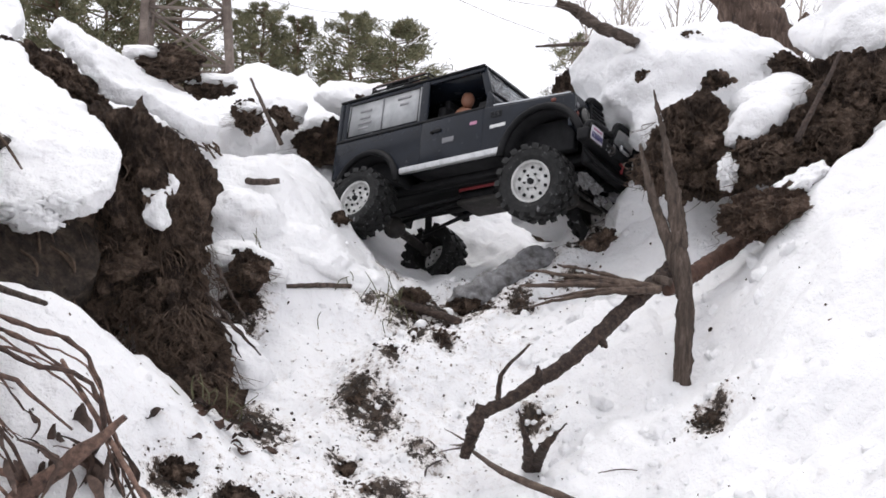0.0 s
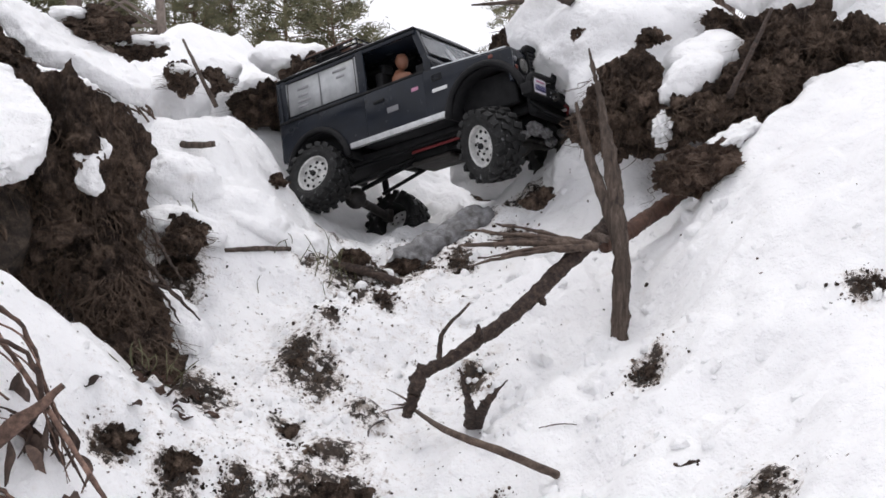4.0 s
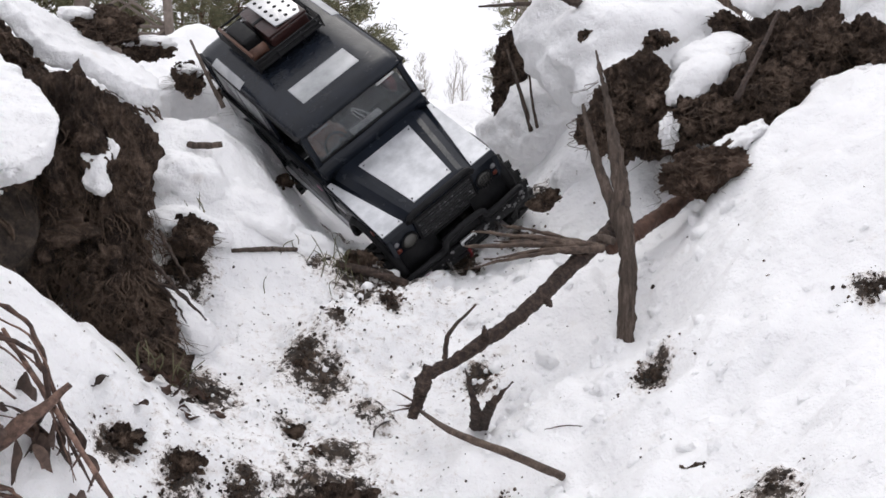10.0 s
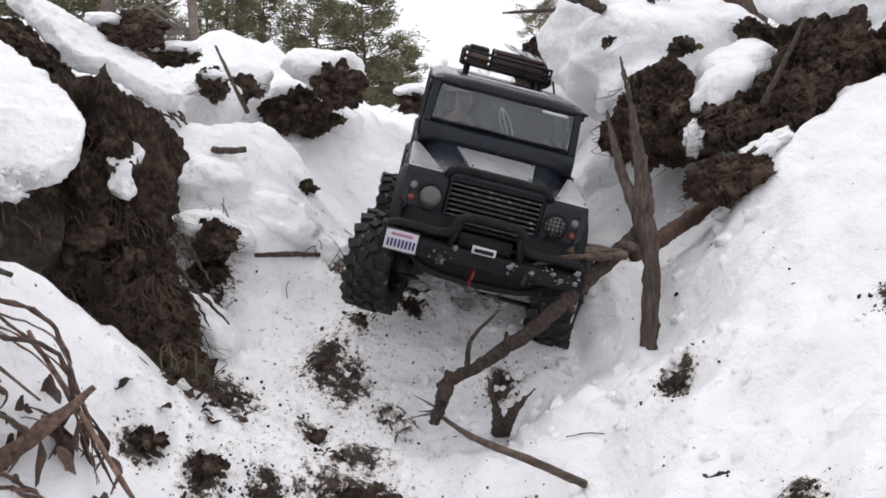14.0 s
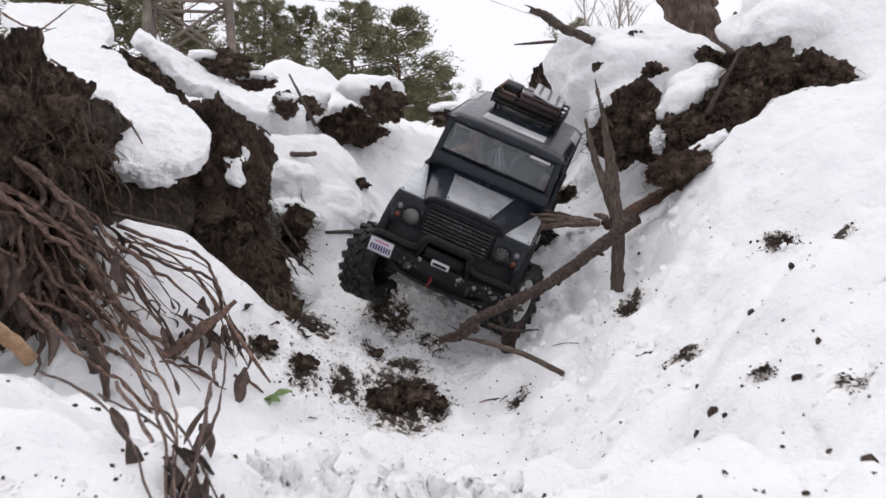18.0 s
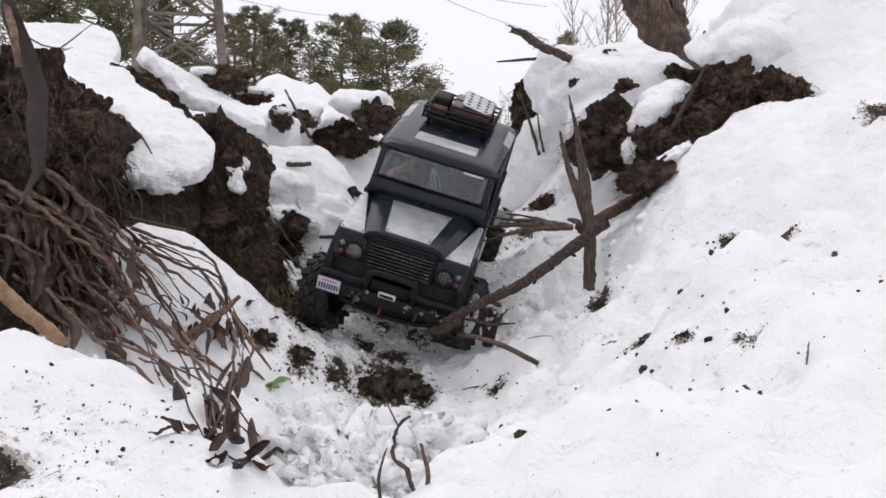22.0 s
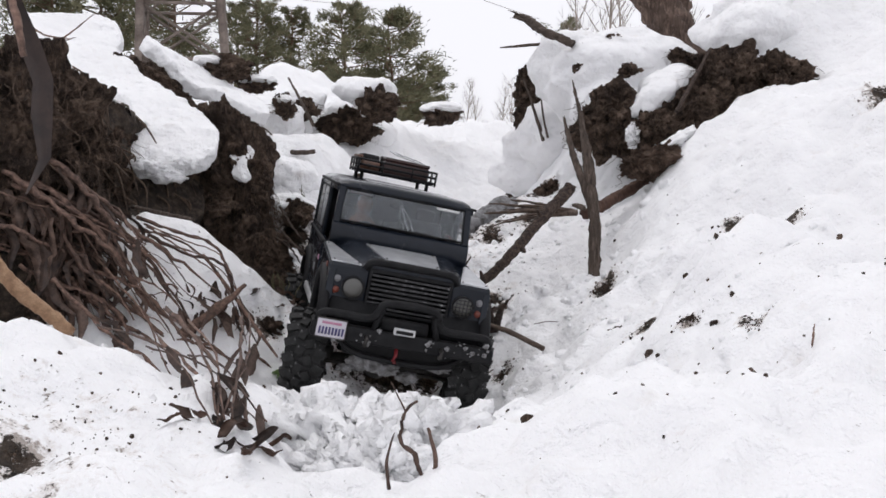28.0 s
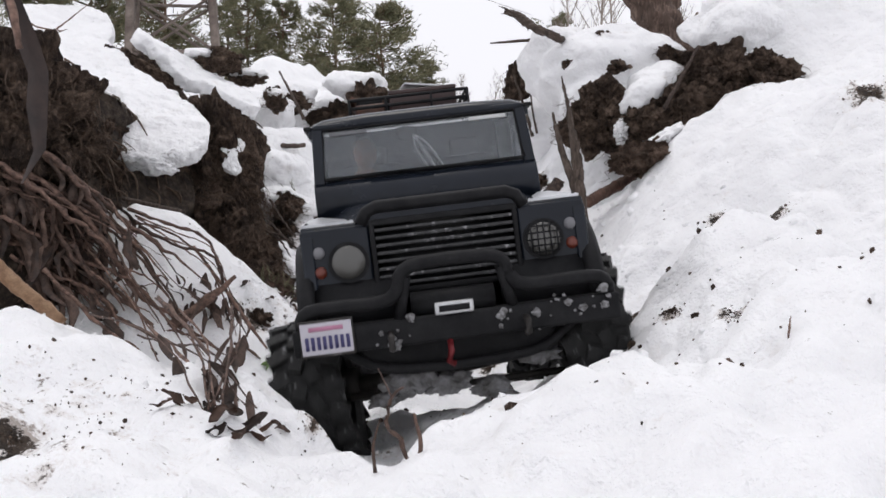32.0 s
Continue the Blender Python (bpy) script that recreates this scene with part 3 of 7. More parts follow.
clod((0.415, 1.817, 0.507), (0.030, 0.03, 0.014), seed=14, roots=4, cap=False, turn=(0, 25, 0), label="small dark soil clod in the snow")
clod((0.308, 1.786, 0.491), (0.014, 0.02, 0.008), seed=15, roots=0, cap=False, label="small dark soil clod in the snow")
clod((0.236, 1.877, 0.499), (0.009, 0.012, 0.016), seed=16, roots=0, cap=False, turn=(0, 25, 0), amp=0.8, label="small dark soil clod in the snow")
clod((0.306, 1.901, 0.553), (0.018, 0.02, 0.010), seed=17, roots=0, cap=False, label="small dark soil clod in the snow")
clod((0.167, 1.751, 0.295), (0.017, 0.02, 0.008), seed=18, roots=0, cap=False, turn=(0, -25, 0), label="small dark soil clod in the snow")
clod((0.601, 1.459, 0.419), (0.03, 0.03, 0.02), seed=28, roots=0, cap=False, label="small dark soil clod in the snow")
clod((-0.232, 1.618, 0.262), (0.021, 0.03, 0.017), seed=19, roots=14, cap=False, label="dark soil clod under the bank")


for place, r, k in (((-0.243, 1.623, 0.226), 0.019, 1), ((-0.256, 1.596, 0.203), 0.014, 2), ((0.150, 2.320, 0.262), 0.014, 3), ((0.183, 1.935, 0.265), 0.018, 4), ((0.216, 1.925, 0.288), 0.013, 5), ((0.213, 2.398, 0.304), 0.010, 6), ((-0.057, 1.729, 0.224), 0.016, 7), ((0.005, 1.806, 0.204), 0.014, 8),
                    ((-0.165, 1.901, 0.307), 0.012, 12), ((-0.107, 1.413, 0.107), 0.008, 13), ((-0.220, 1.276, 0.142), 0.012, 14), ((-0.176, 1.281, 0.122), 0.012, 15), ((-0.104, 1.502, 0.149), 0.012, 16), ((-0.060, 1.299, 0.078), 0.024, 17), ((-0.086, 1.287, 0.078), 0.018, 18), ((-0.033, 1.298, 0.070), 0.017, 19), ((-0.012, 1.314, 0.062), 0.010, 20)):
    clod(place, (r, r * 0.9, r * 0.55), cap=False, roots=2 if r > 0.012 else 0, seed=60 + k, amp=0.7, label="small crumbly lump of dark earth in the trench")


def snowdrift(centre, radii, seed, amp=0.28, turn=(0, 0, 0), freq=1.3):
    return whole("snow_drift", crumble(blob(centre, radii, seed, amp, freq, 4, 5, turn), 0.01, seed, 0.0012), SNOW, "smooth drift of old snow on the bank", "snow drift", group="snow drifts")


def snow_cover(lobes, label, voxel=0.0055):
    """Several lobes of snow grown together into one smooth sheet."""
    bm = bmesh.new()
    for k, (c, r, turn) in enumerate(lobes):
        tmp = mesh_of(blob(c, r, k + 3 * len(lobes), 0.20, 1.7, 4, 4, (0, turn, 0)), "lobe")
        bm.from_mesh(tmp)
        bpy.data.meshes.remove(tmp)
    return settled(whole("snow_cover", bm, SNOW, label, "snow cover", group="snow on the banks"), voxel, ((0.06, 0.010), (0.022, 0.007), (0.007, 0.0050)))


def settled(ob, voxel, lumpy):
    """Grows the pieces of a snow mesh together and roughens its skin."""
    rm = ob.modifiers.new("grown", "REMESH")
    rm.mode, rm.voxel_size, rm.use_smooth_shade = "VOXEL", voxel, True
    sm = ob.modifiers.new("settled", "SMOOTH")
    sm.factor, sm.iterations = 0.5, 4
    for size, strength in lumpy:
        tx = bpy.data.textures.new("snow_lumps", "CLOUDS")
        tx.noise_scale, tx.noise_depth = size, 2
        dp = ob.modifiers.new("lumps", "DISPLACE")
        dp.texture, dp.strength, dp.mid_level, dp.texture_coords = tx, strength, 0.5, "LOCAL"
    return ob


def snow_slab(corners, thick, label, voxel=0.0036):
    """A sheet of sliding snow: rounded outline, even thickness, ragged grains along its edge."""
    loop = [Vector(c) for c in corners]
    for _ in range(2):
        loop = [p for a, b in zip(loop, loop[1:] + loop[:1]) for p in (a.lerp(b, 0.25), a.lerp(b, 0.75))]
    loop = [p + 0.006 * noise.noise_vector(p * 45) for p in loop]
    bm = bmesh.new()
    vs = [bm.verts.new(p) for p in loop]
    es = [bm.edges.new((a, b)) for a, b in zip(vs, vs[1:] + vs[:1])]
    bmesh.ops.triangle_fill(bm, use_beauty=True, edges=es)
    bmesh.ops.recalc_face_normals(bm, faces=bm.faces)
    up = sum((f.normal * f.calc_area() for f in bm.faces), Vector())
    up = up.normalized() if up.z > 0 else -up.normalized()
    top = bmesh.ops.extrude_face_region(bm, geom=bm.faces[:])["geom"]
    bmesh.ops.translate(bm, vec=up * thick, verts=[v for v in top if isinstance(v, bmesh.types.BMVert)])
    bmesh.ops.recalc_face_normals(bm, faces=bm.faces)
    return settled(whole("snow_cover", bm, SNOW, label, "snow cover", group="snow on the banks"), voxel, ((0.05, 0.012), (0.016, 0.007), (0.006, 0.0046)))


snow_cover((((0.328, 1.935, 0.480), (0.14, 0.09, 0.095), 0), ((0.242, 1.998, 0.510), (0.085, 0.08, 0.075), 0), ((0.231, 2.129, 0.390), (0.09, 0.07, 0.075), 0), ((0.377, 1.793, 0.456), (0.06, 0.06, 0.040), -25), ((0.337, 1.702, 0.437), (0.045, 0.03, 0.024), -38),
            ((0.186, 2.204, 0.314), (0.10, 0.06, 0.05), 0), ((0.287, 1.924, 0.324), (0.09, 0.06, 0.06), -20), ((0.370, 1.940, 0.537), (0.10, 0.08, 0.03), 10), ((0.278, 1.872, 0.435), (0.06, 0.06, 0.05), 0), ((0.200, 2.180, 0.525), (0.045, 0.05, 0.034), -30), ((0.233, 2.156, 0.477), (0.046, 0.05, 0.070), 0), ((0.166, 2.188, 0.368), (0.05, 0.05, 0.045), 0)), "smooth sheet of old snow over the broken bank")
snow_cover((((-0.173, 2.237, 0.489), (0.070, 0.06, 0.030), 5), ((-0.305, 2.235, 0.467), (0.052, 0.05, 0.030), 0), ((-0.225, 2.323, 0.437), (0.066, 0.05, 0.038), 6), ((-0.273, 2.310, 0.393), (0.07, 0.05, 0.05), 0), ((-0.182, 2.351, 0.401), (0.065, 0.05, 0.045), 0), ((-0.334, 2.111, 0.418), (0.05, 0.06, 0.05), 10)), "rounded domes of old snow over soil clods")
snow_cover((((0.665, 1.922, 0.571), (0.19, 0.12, 0.115), 0), ((0.544, 1.861, 0.559), (0.085, 0.08, 0.060), -15), ((0.741, 1.879, 0.531), (0.16, 0.12, 0.12), 10), ((0.669, 1.814, 0.462), (0.10, 0.09, 0.06), 0)), "rounded crest of old snow on the bank")
snow_slab(((-0.449, 1.400, 0.333), (-0.389, 1.380, 0.313), (-0.346, 1.390, 0.322), (-0.298, 1.420, 0.354), (-0.357, 1.520, 0.400), (-0.446, 1.610, 0.442), (-0.518, 1.720, 0.494), (-0.562, 1.800, 0.518),
           (-0.571, 1.880, 0.567), (-0.653, 1.900, 0.593), (-0.76, 1.820, 0.585), (-0.637, 1.700, 0.512), (-0.538, 1.580, 0.438), (-0.471, 1.530, 0.427), (-0.438, 1.470, 0.402)), 0.022, "tongue of old snow sliding off the soil wall")
snow_slab(((-0.505, 1.780, 0.526), (-0.462, 1.770, 0.477), (-0.433, 1.760, 0.449), (-0.401, 1.770, 0.449), (-0.359, 1.750, 0.420), (-0.310, 1.760, 0.398), (-0.318, 1.830, 0.417), (-0.366, 1.880, 0.448), (-0.435, 1.910, 0.477), (-0.498, 1.950, 0.504), (-0.57, 1.940, 0.560)), 0.024, "long sheet of old snow along the top of the soil wall")
snow_slab(((-0.321, 1.500, 0.354), (-0.307, 1.520, 0.367), (-0.280, 1.510, 0.364), (-0.284, 1.490, 0.340), (-0.274, 1.475, 0.316), (-0.288, 1.470, 0.309), (-0.306, 1.475, 0.321), (-0.301, 1.480, 0.340)), 0.012, "patch of melting snow on the soil wall", 0.0025)
snow_cover((((-0.195, 1.745, 0.272), (0.095, 0.050, 0.034), 26), ((-0.262, 1.730, 0.318), (0.050, 0.045, 0.032), 10), ((-0.130, 1.752, 0.238), (0.050, 0.045, 0.024), 25)), "rounded ledge of old snow beside the wheel track", 0.004)
snow_cover((((-0.250, 1.648, 0.276), (0.036, 0.030, 0.018), 12), ((-0.225, 1.660, 0.266), (0.030, 0.028, 0.015), 25)), "snow cap over a soil clod", 0.003)
snow_cover((((-0.246, 1.545, 0.190), (0.038, 0.030, 0.026), 15), ((-0.215, 1.530, 0.172), (0.028, 0.026, 0.020), 20)), "rounded lump of snow below the soil wall", 0.003)
snow_cover((((-0.178, 1.356, 0.112), (0.030, 0.026, 0.022), 0), ((-0.205, 1.362, 0.125), (0.024, 0.024, 0.018), 0)), "rounded lump of snow at the foot of the soil wall", 0.003)

snowdrift((0.295, 1.667, 0.380), (0.010, 0.01, 0.015), 21, 0.7, freq=2.0)
snowdrift((0.501, 1.642, 0.444), (0.020, 0.015, 0.008), 22, 0.7, (0, -25, 0), 2.0)
snowdrift((0.352, 1.586, 0.371), (0.030, 0.03, 0.012), 23, 0.4, (0, -30, 0), 1.6)
# fibrous slab of turf that sticks out of the bank
slab = clod((0.319, 1.564, 0.338), (0.054, 0.035, 0.024), seed=41, roots=14, cap=False, turn=(0, -8, 0), amp=0.4, label="fibrous brown slab of peat on the bank", name="turf_slab", mat=PEAT)

# ---- stump, branches, sticks ----
def stick(name, pts, radii, mat, label, category="stick", **kw):
    return whole(name, wood(pts, radii, **kw), mat, label, category)


stump = thing("tree_stump", "broken brown stump leaning on the bank top", "stump", Matrix.Translation((0.450, 2.123, 0.577)))
part("trunk", wood([(0.03, 0, -0.05), (0.0, 0, 0.03), (-0.055, 0.0, 0.13), (-0.10, 0, 0.22)], [0.040, 0.042, 0.038, 0.034], n=40, steps=14, ridge=0.3, wobble=0.15), STUMPWOOD, stump)
part("limb", wood([(0.02, 0.01, 0.03), (0.02, 0.01, 0.10), (-0.005, 0.01, 0.2)], [0.0198, 0.0145, 0.0132], n=14, ridge=0.5), STUMPWOOD, stump)
part("root", wood([(0.05, -0.01, -0.03), (0.07, 0, 0.01), (0.08, 0, 0.045)], [0.0132, 0.0145, 0.0079], n=12, ridge=0.5), STUMPWOOD, stump)
stick("broken_log", [(0.228, 1.880, 0.545), (0.181, 1.902, 0.571), (0.150, 1.924, 0.592), (0.124, 1.925, 0.604)], [0.0100, 0.0125, 0.0110, 0.0040], GREYLOG, "broken grey log lying in the snow", "log", ridge=0.30, n=24, steps=16, flat=0.6)
stick("log_splinter", [(0.148, 1.922, 0.592), (0.128, 1.921, 0.606), (0.112, 1.918, 0.612)], [0.0050, 0.0034, 0.0006], GREYLOG, "splintered end of the broken grey log", "splinter", flat=0.5)
stick("log_splinter", [(0.150, 1.918, 0.590), (0.130, 1.912, 0.596), (0.116, 1.910, 0.597)], [0.0050, 0.0034, 0.0006], GREYLOG, "splintered end of the broken grey log", "splinter", flat=0.5)
stick("thin_branch", [(0.189, 2.002, 0.560), (0.138, 1.971, 0.553), (0.101, 1.971, 0.550)], [0.0033, 0.0026, 0.0013], GREYWOOD, "thin grey branch sticking out of the bank")
stick("leaning_stick", [(0.352, 1.610, 0.415), (0.378, 1.633, 0.455), (0.419, 1.677, 0.516)], [0.0034, 0.0030, 0.0022], BARK, "brown stick leaning on the bank")
stick("forked_twig", [(0.191, 2.068, 0.378), (0.174, 2.072, 0.433), (0.152, 2.077, 0.500)], [0.0042, 0.0030, 0.0014], GREYWOOD, "grey forked twig in the snow")
stick("twig", [(0.198, 2.058, 0.383), (0.190, 2.061, 0.422), (0.184, 2.065, 0.472)], [0.0026, 0.0020, 0.0012], GREYWOOD, "grey twig in the snow")
stick("twig", [(-0.236, 1.860, 0.405), (-0.256, 1.863, 0.445), (-0.287, 1.916, 0.494)], [0.0033, 0.0026, 0.0017], GREYWOOD, "grey twig leaning on the bank")

for o in stump.children:
    for v in o.data.vertices:
        q = v.co
        v.co += v.normal * (0.006 * noise.noise(Vector((q.x * 90, q.y * 90, q.z * 14))) + 0.004 * noise.noise(Vector((q.x * 200, q.y * 200, q.z * 40))))

# upright splintered post
post = thing("splintered_post", "upright splintered grey wooden stake in the snow", "stake", Matrix.Translation((0.205, 1.466, 0.16)))
part("stake", wood([(0.0, 0, -0.03), (0.002, 0.0, 0.08), (-0.004, 0.02, 0.17), (-0.012, 0.04, 0.235), (-0.022, 0.06, 0.298)], [0.0088, 0.0082, 0.0080, 0.0044, 0.0010],
     n=36, steps=22, flat=0.55, side=(0, 1, 0), ridge=0.26, wobble=0.06), GREYWOOD, post)
part("splinter", wood([(0.0, 0.005, 0.10), (-0.016, 0.02, 0.16), (-0.028, 0.035, 0.20), (-0.036, 0.05, 0.245)], [0.0046, 0.0053, 0.0046, 0.0013], n=10, flat=0.6, side=(0, 1, 0), ridge=0.3), GREYWOOD, post)
part("knot", wood([(-0.012, 0.0, 0.115), (-0.022, -0.002, 0.118), (-0.03, -0.004, 0.12)], [0.0040, 0.0040, 0.0020], n=8), GREYWOOD, post)

# the long branch: its broken lower piece is shoved about by the truck
BRANCH_FOOT = Vector((0.005, 1.389, 0.159))
branch = thing("broken_branch", "dark brown branch with a forked end lying over the trench", "branch", Matrix.Translation(BRANCH_FOOT))
part("limb", wood([(0.0, 0, 0.0), (0.05, 0.02, 0.025), (0.10, 0.04, 0.055), (0.15, 0.075, 0.095), (0.198, 0.11, 0.128), (0.205, 0.114, 0.135)], [0.0048, 0.0062, 0.0067, 0.0074, 0.0084, 0.0082], n=22, steps=18, ridge=0.22, wobble=0.08), BARK, branch)
part("fork", wood([(0.012, 0.0, 0.012), (0.002, -0.01, -0.012), (-0.004, -0.012, -0.03)], [0.0066, 0.0059, 0.0040], n=16, steps=12, ridge=0.3), BARK, branch)
for p, q, r in (((0.062, 0.02, 0.034), (0.060, 0.012, 0.046), 0.0030), ((0.118, 0.05, 0.066), (0.124, 0.040, 0.060), 0.0034), ((0.085, 0.035, 0.045), (0.082, 0.026, 0.038), 0.0028), ((0.155, 0.078, 0.100), (0.150, 0.070, 0.112), 0.0026)):
    part("knot", wood([p, Vector(p).lerp(Vector(q), 0.6), q], [r * 1.4, r, r * 0.4], n=8, ridge=0.4), BARK, branch)
part("side_twig", wood([(0.025, 0.0, 0.02), (0.028, -0.01, 0.045), (0.05, -0.012, 0.07)], [0.0026, 0.0020, 0.0010], n=8), BARK, branch)
stick("branch_end", [(0.198, 1.515, 0.263), (0.220, 1.535, 0.272), (0.246, 1.559, 0.281), (0.308, 1.622, 0.311)], [0.0070, 0.0079, 0.0083, 0.0079], REDBARK, "reddish broken branch end under the turf", "branch", ridge=0.3, n=18, steps=14)
stick("bent_twig", [(0.001, 1.463, 0.119), (0.029, 1.289, 0.144), (0.069, 1.247, 0.139), (0.116, 1.270, 0.112)], [0.0012, 0.0026, 0.0032, 0.0034], SLIVER, "thin bent grey stick lying on the snow", wobble=0.05)
stick("root_piece", [(0.060, 1.410, 0.110), (0.054, 1.360, 0.147), (0.044, 1.340, 0.182)], [0.0062, 0.0040, 0.0006], BARK, "dark splintered root in the snow", flat=0.6, ridge=0.4, steps=12)
stick("root_piece", [(0.064, 1.412, 0.110), (0.068, 1.355, 0.146), (0.084, 1.340, 0.170)], [0.0060, 0.0042, 0.0007], BARK, "dark splintered root in the snow", flat=0.6, ridge=0.4, steps=12)
for tip in ((-0.010, -0.012, 0.004), (-0.014, -0.004, -0.001), (-0.012, 0.006, 0.006), (-0.007, 0.012, -0.003)):
    base = Vector((0.010, 1.405, 0.131))
    stick("wood_splinter", [base, base + Vector(tip) * 1.0 + Vector((0, 0, 0.001)), base + Vector(tip) * 2.2], [0.0014, 0.0009, 0.0002], SLIVER, "thin frayed splinter at the end of a stick", "splinter")
stick("small_stick", [(-0.197, 1.662, 0.242), (-0.165, 1.681, 0.242), (-0.129, 1.710, 0.238)], [0.0023, 0.0030, 0.0026], GREYWOOD, "short brown stick on the snow")
stick("dirty_stick", [(-0.083, 1.703, 0.223), (-0.050, 1.709, 0.214), (-0.000, 1.696, 0.201)], [0.0040, 0.0053, 0.0040], BARK, "muddy stick in the wheel track")
stick("short_stick", [(-0.260, 1.756, 0.359), (-0.239, 1.746, 0.357), (-0.220, 1.746, 0.359)], [0.0040, 0.0040, 0.0033], GREYWOOD, "short grey stick on the bank")
stick("grey_stick", [(-0.387, 1.279, 0.291), (-0.341, 1.249, 0.284), (-0.297, 1.218, 0.278)], [0.0026, 0.0026, 0.0020], GREYWOOD, "thin grey stick below the soil wall", wobble=0.06)

# a bundle of split wood
bundle = thing("split_wood", "bundle of splintered grey wood slivers in the snow", "wood slivers", Matrix.Translation((0.169, 1.459, 0.269)))
for a, b in ((( -0.11, 0.03, 0.012), 0.006), ((-0.118, 0.02, -0.002), 0.007), ((-0.10, 0.0, -0.012), 0.005), ((-0.08, 0.045, 0.018), 0.004), ((-0.115, -0.01, -0.018), 0.004), ((-0.09, 0.02, 0.004), 0.006)):
    e = Vector(a)
    part("sliver", wood([Vector((0.012, 0, 0)), e * 0.4 + Vector((0, 0, 0.003)), e], [0.008, b, 0.0015], n=8, flat=0.5, ridge=0.3, seed=b * 900), SLIVER, bundle)

# ---- twigs, chips and leaves on the snow ----
def litter(place, long, heading, r, tilt=4, mat=STEM, label="small dark twig on the snow"):
    d = pose(0, 0, 0, 0, -tilt, heading).to_3x3() @ Vector((long / 2, 0, 0))
    c = Vector(place) + Vector((0, 0, 0.002 + abs(d.z)))
    k = Vector((0, 0, long * 0.06))
    return stick("twig", [c - d, c + k, c + d], [r * 0.35, r * 0.6, r * 0.25], mat, label, wobble=0.4, steps=6)


litter((0.306, 1.337, 0.258), 0.024, -12, 0.0012)
litter((0.127, 1.323, 0.132), 0.036, -2, 0.0010)
litter((0.180, 0.611, 0.270), 0.018, -25, 0.0011, 10)
litter((0.183, 0.607, 0.269), 0.010, 40, 0.0008, 10)
litter((0.166, 0.470, 0.258), 0.012, 0, 0.0010, 85)
litter((-0.160, 1.222, 0.069), 0.018, -35, 0.0014, 8)
litter((0.040, 1.295, 0.072), 0.034, 12, 0.0016, 4)
litter((0.054, 1.295, 0.075), 0.028, 55, 0.0013, 6)
litter((0.254, 1.275, 0.205), 0.008, 10, 0.0008)
litter((-0.031, 1.532, 0.151), 0.010, 80, 0.0009, 60)
litter((-0.086, 1.314, 0.095), 0.012, 50, 0.0009, 20)
sprig = thing("bare_sprig", "dark forked bare sprig poking out of the snow", "sprig", Matrix.Translation((-0.010, 0.380, 0.231)))
part("stem", wood([(0.0011, 0, -0.0055), (-0.0033, 0, 0.0066), (-0.0088, 0.0022, 0.0132), (-0.0066, 0.0033, 0.0231), (-0.0022, 0.0044, 0.0275)], [0.0008, 0.0009, 0.0008, 0.0007, 0.0004], n=8, wobble=0.5), STEM, sprig)
part("shoot", wood([(0.0033, 0, -0.0028), (0.0044, 0, 0.0066), (0.0017, 0, 0.0176)], [0.0010, 0.0009, 0.0006], n=7), STEM, sprig)
part("shoot", wood([(-0.0132, 0.0, -0.0055), (-0.0138, 0, 0.0055), (-0.0110, 0.0022, 0.0154)], [0.0008, 0.0006, 0.0003], n=7), STEM, sprig)
part("side_shoot", wood([(-0.0066, 0.0033, 0.0231), (-0.0094, 0.0044, 0.0286), (-0.0121, 0.0055, 0.0341)], [0.0004, 0.0003, 0.0002], n=5), STEM, sprig)


def leaf_blade(bm, base, tip, width, curl=0.3, side=Vector((0, 0, 1)), n=6):
    """A curled leaf with a fold along its rib, doubled for thickness."""
    a, b = Vector(base), Vector(tip)
    d = b - a
    w = d.cross(side).normalized()
    u = w.cross(d).normalized()
    rows = []
    for i in range(n + 1):
        t = i / n
        h = width * math.sin(math.pi * min(t * 0.93 + 0.05, 1)) ** 0.8 * (1 + 0.5 * noise.noise((a + d * t) * 120))
        c = a + d * t + u * curl * d.length * math.sin(math.pi * t) * 0.4 + noise.noise_vector((a + d * t) * 70) * d.length * 0.10
        rows.append([c + w * h * s + u * abs(s) * h * curl for s in (-1, -0.5, 0, 0.5, 1)])
    for lift in (0, 0.0006):
        vs = [[bm.verts.new(p + u * lift) for p in r] for r in rows]
        for r, q in zip(vs, vs[1:]):
            for k in range(4):
                f = (r[k], r[k + 1], q[k + 1], q[k])
                bm.faces.new(f if lift else f[::-1])
    return bm


def leaf(name, base, tip, width, mat, label, curl=0.3, side=(0, 0.8, 0.6)):
    return whole(name, leaf_blade(bmesh.new(), base, tip, width, curl, Vector(side)), mat, label, "leaf")


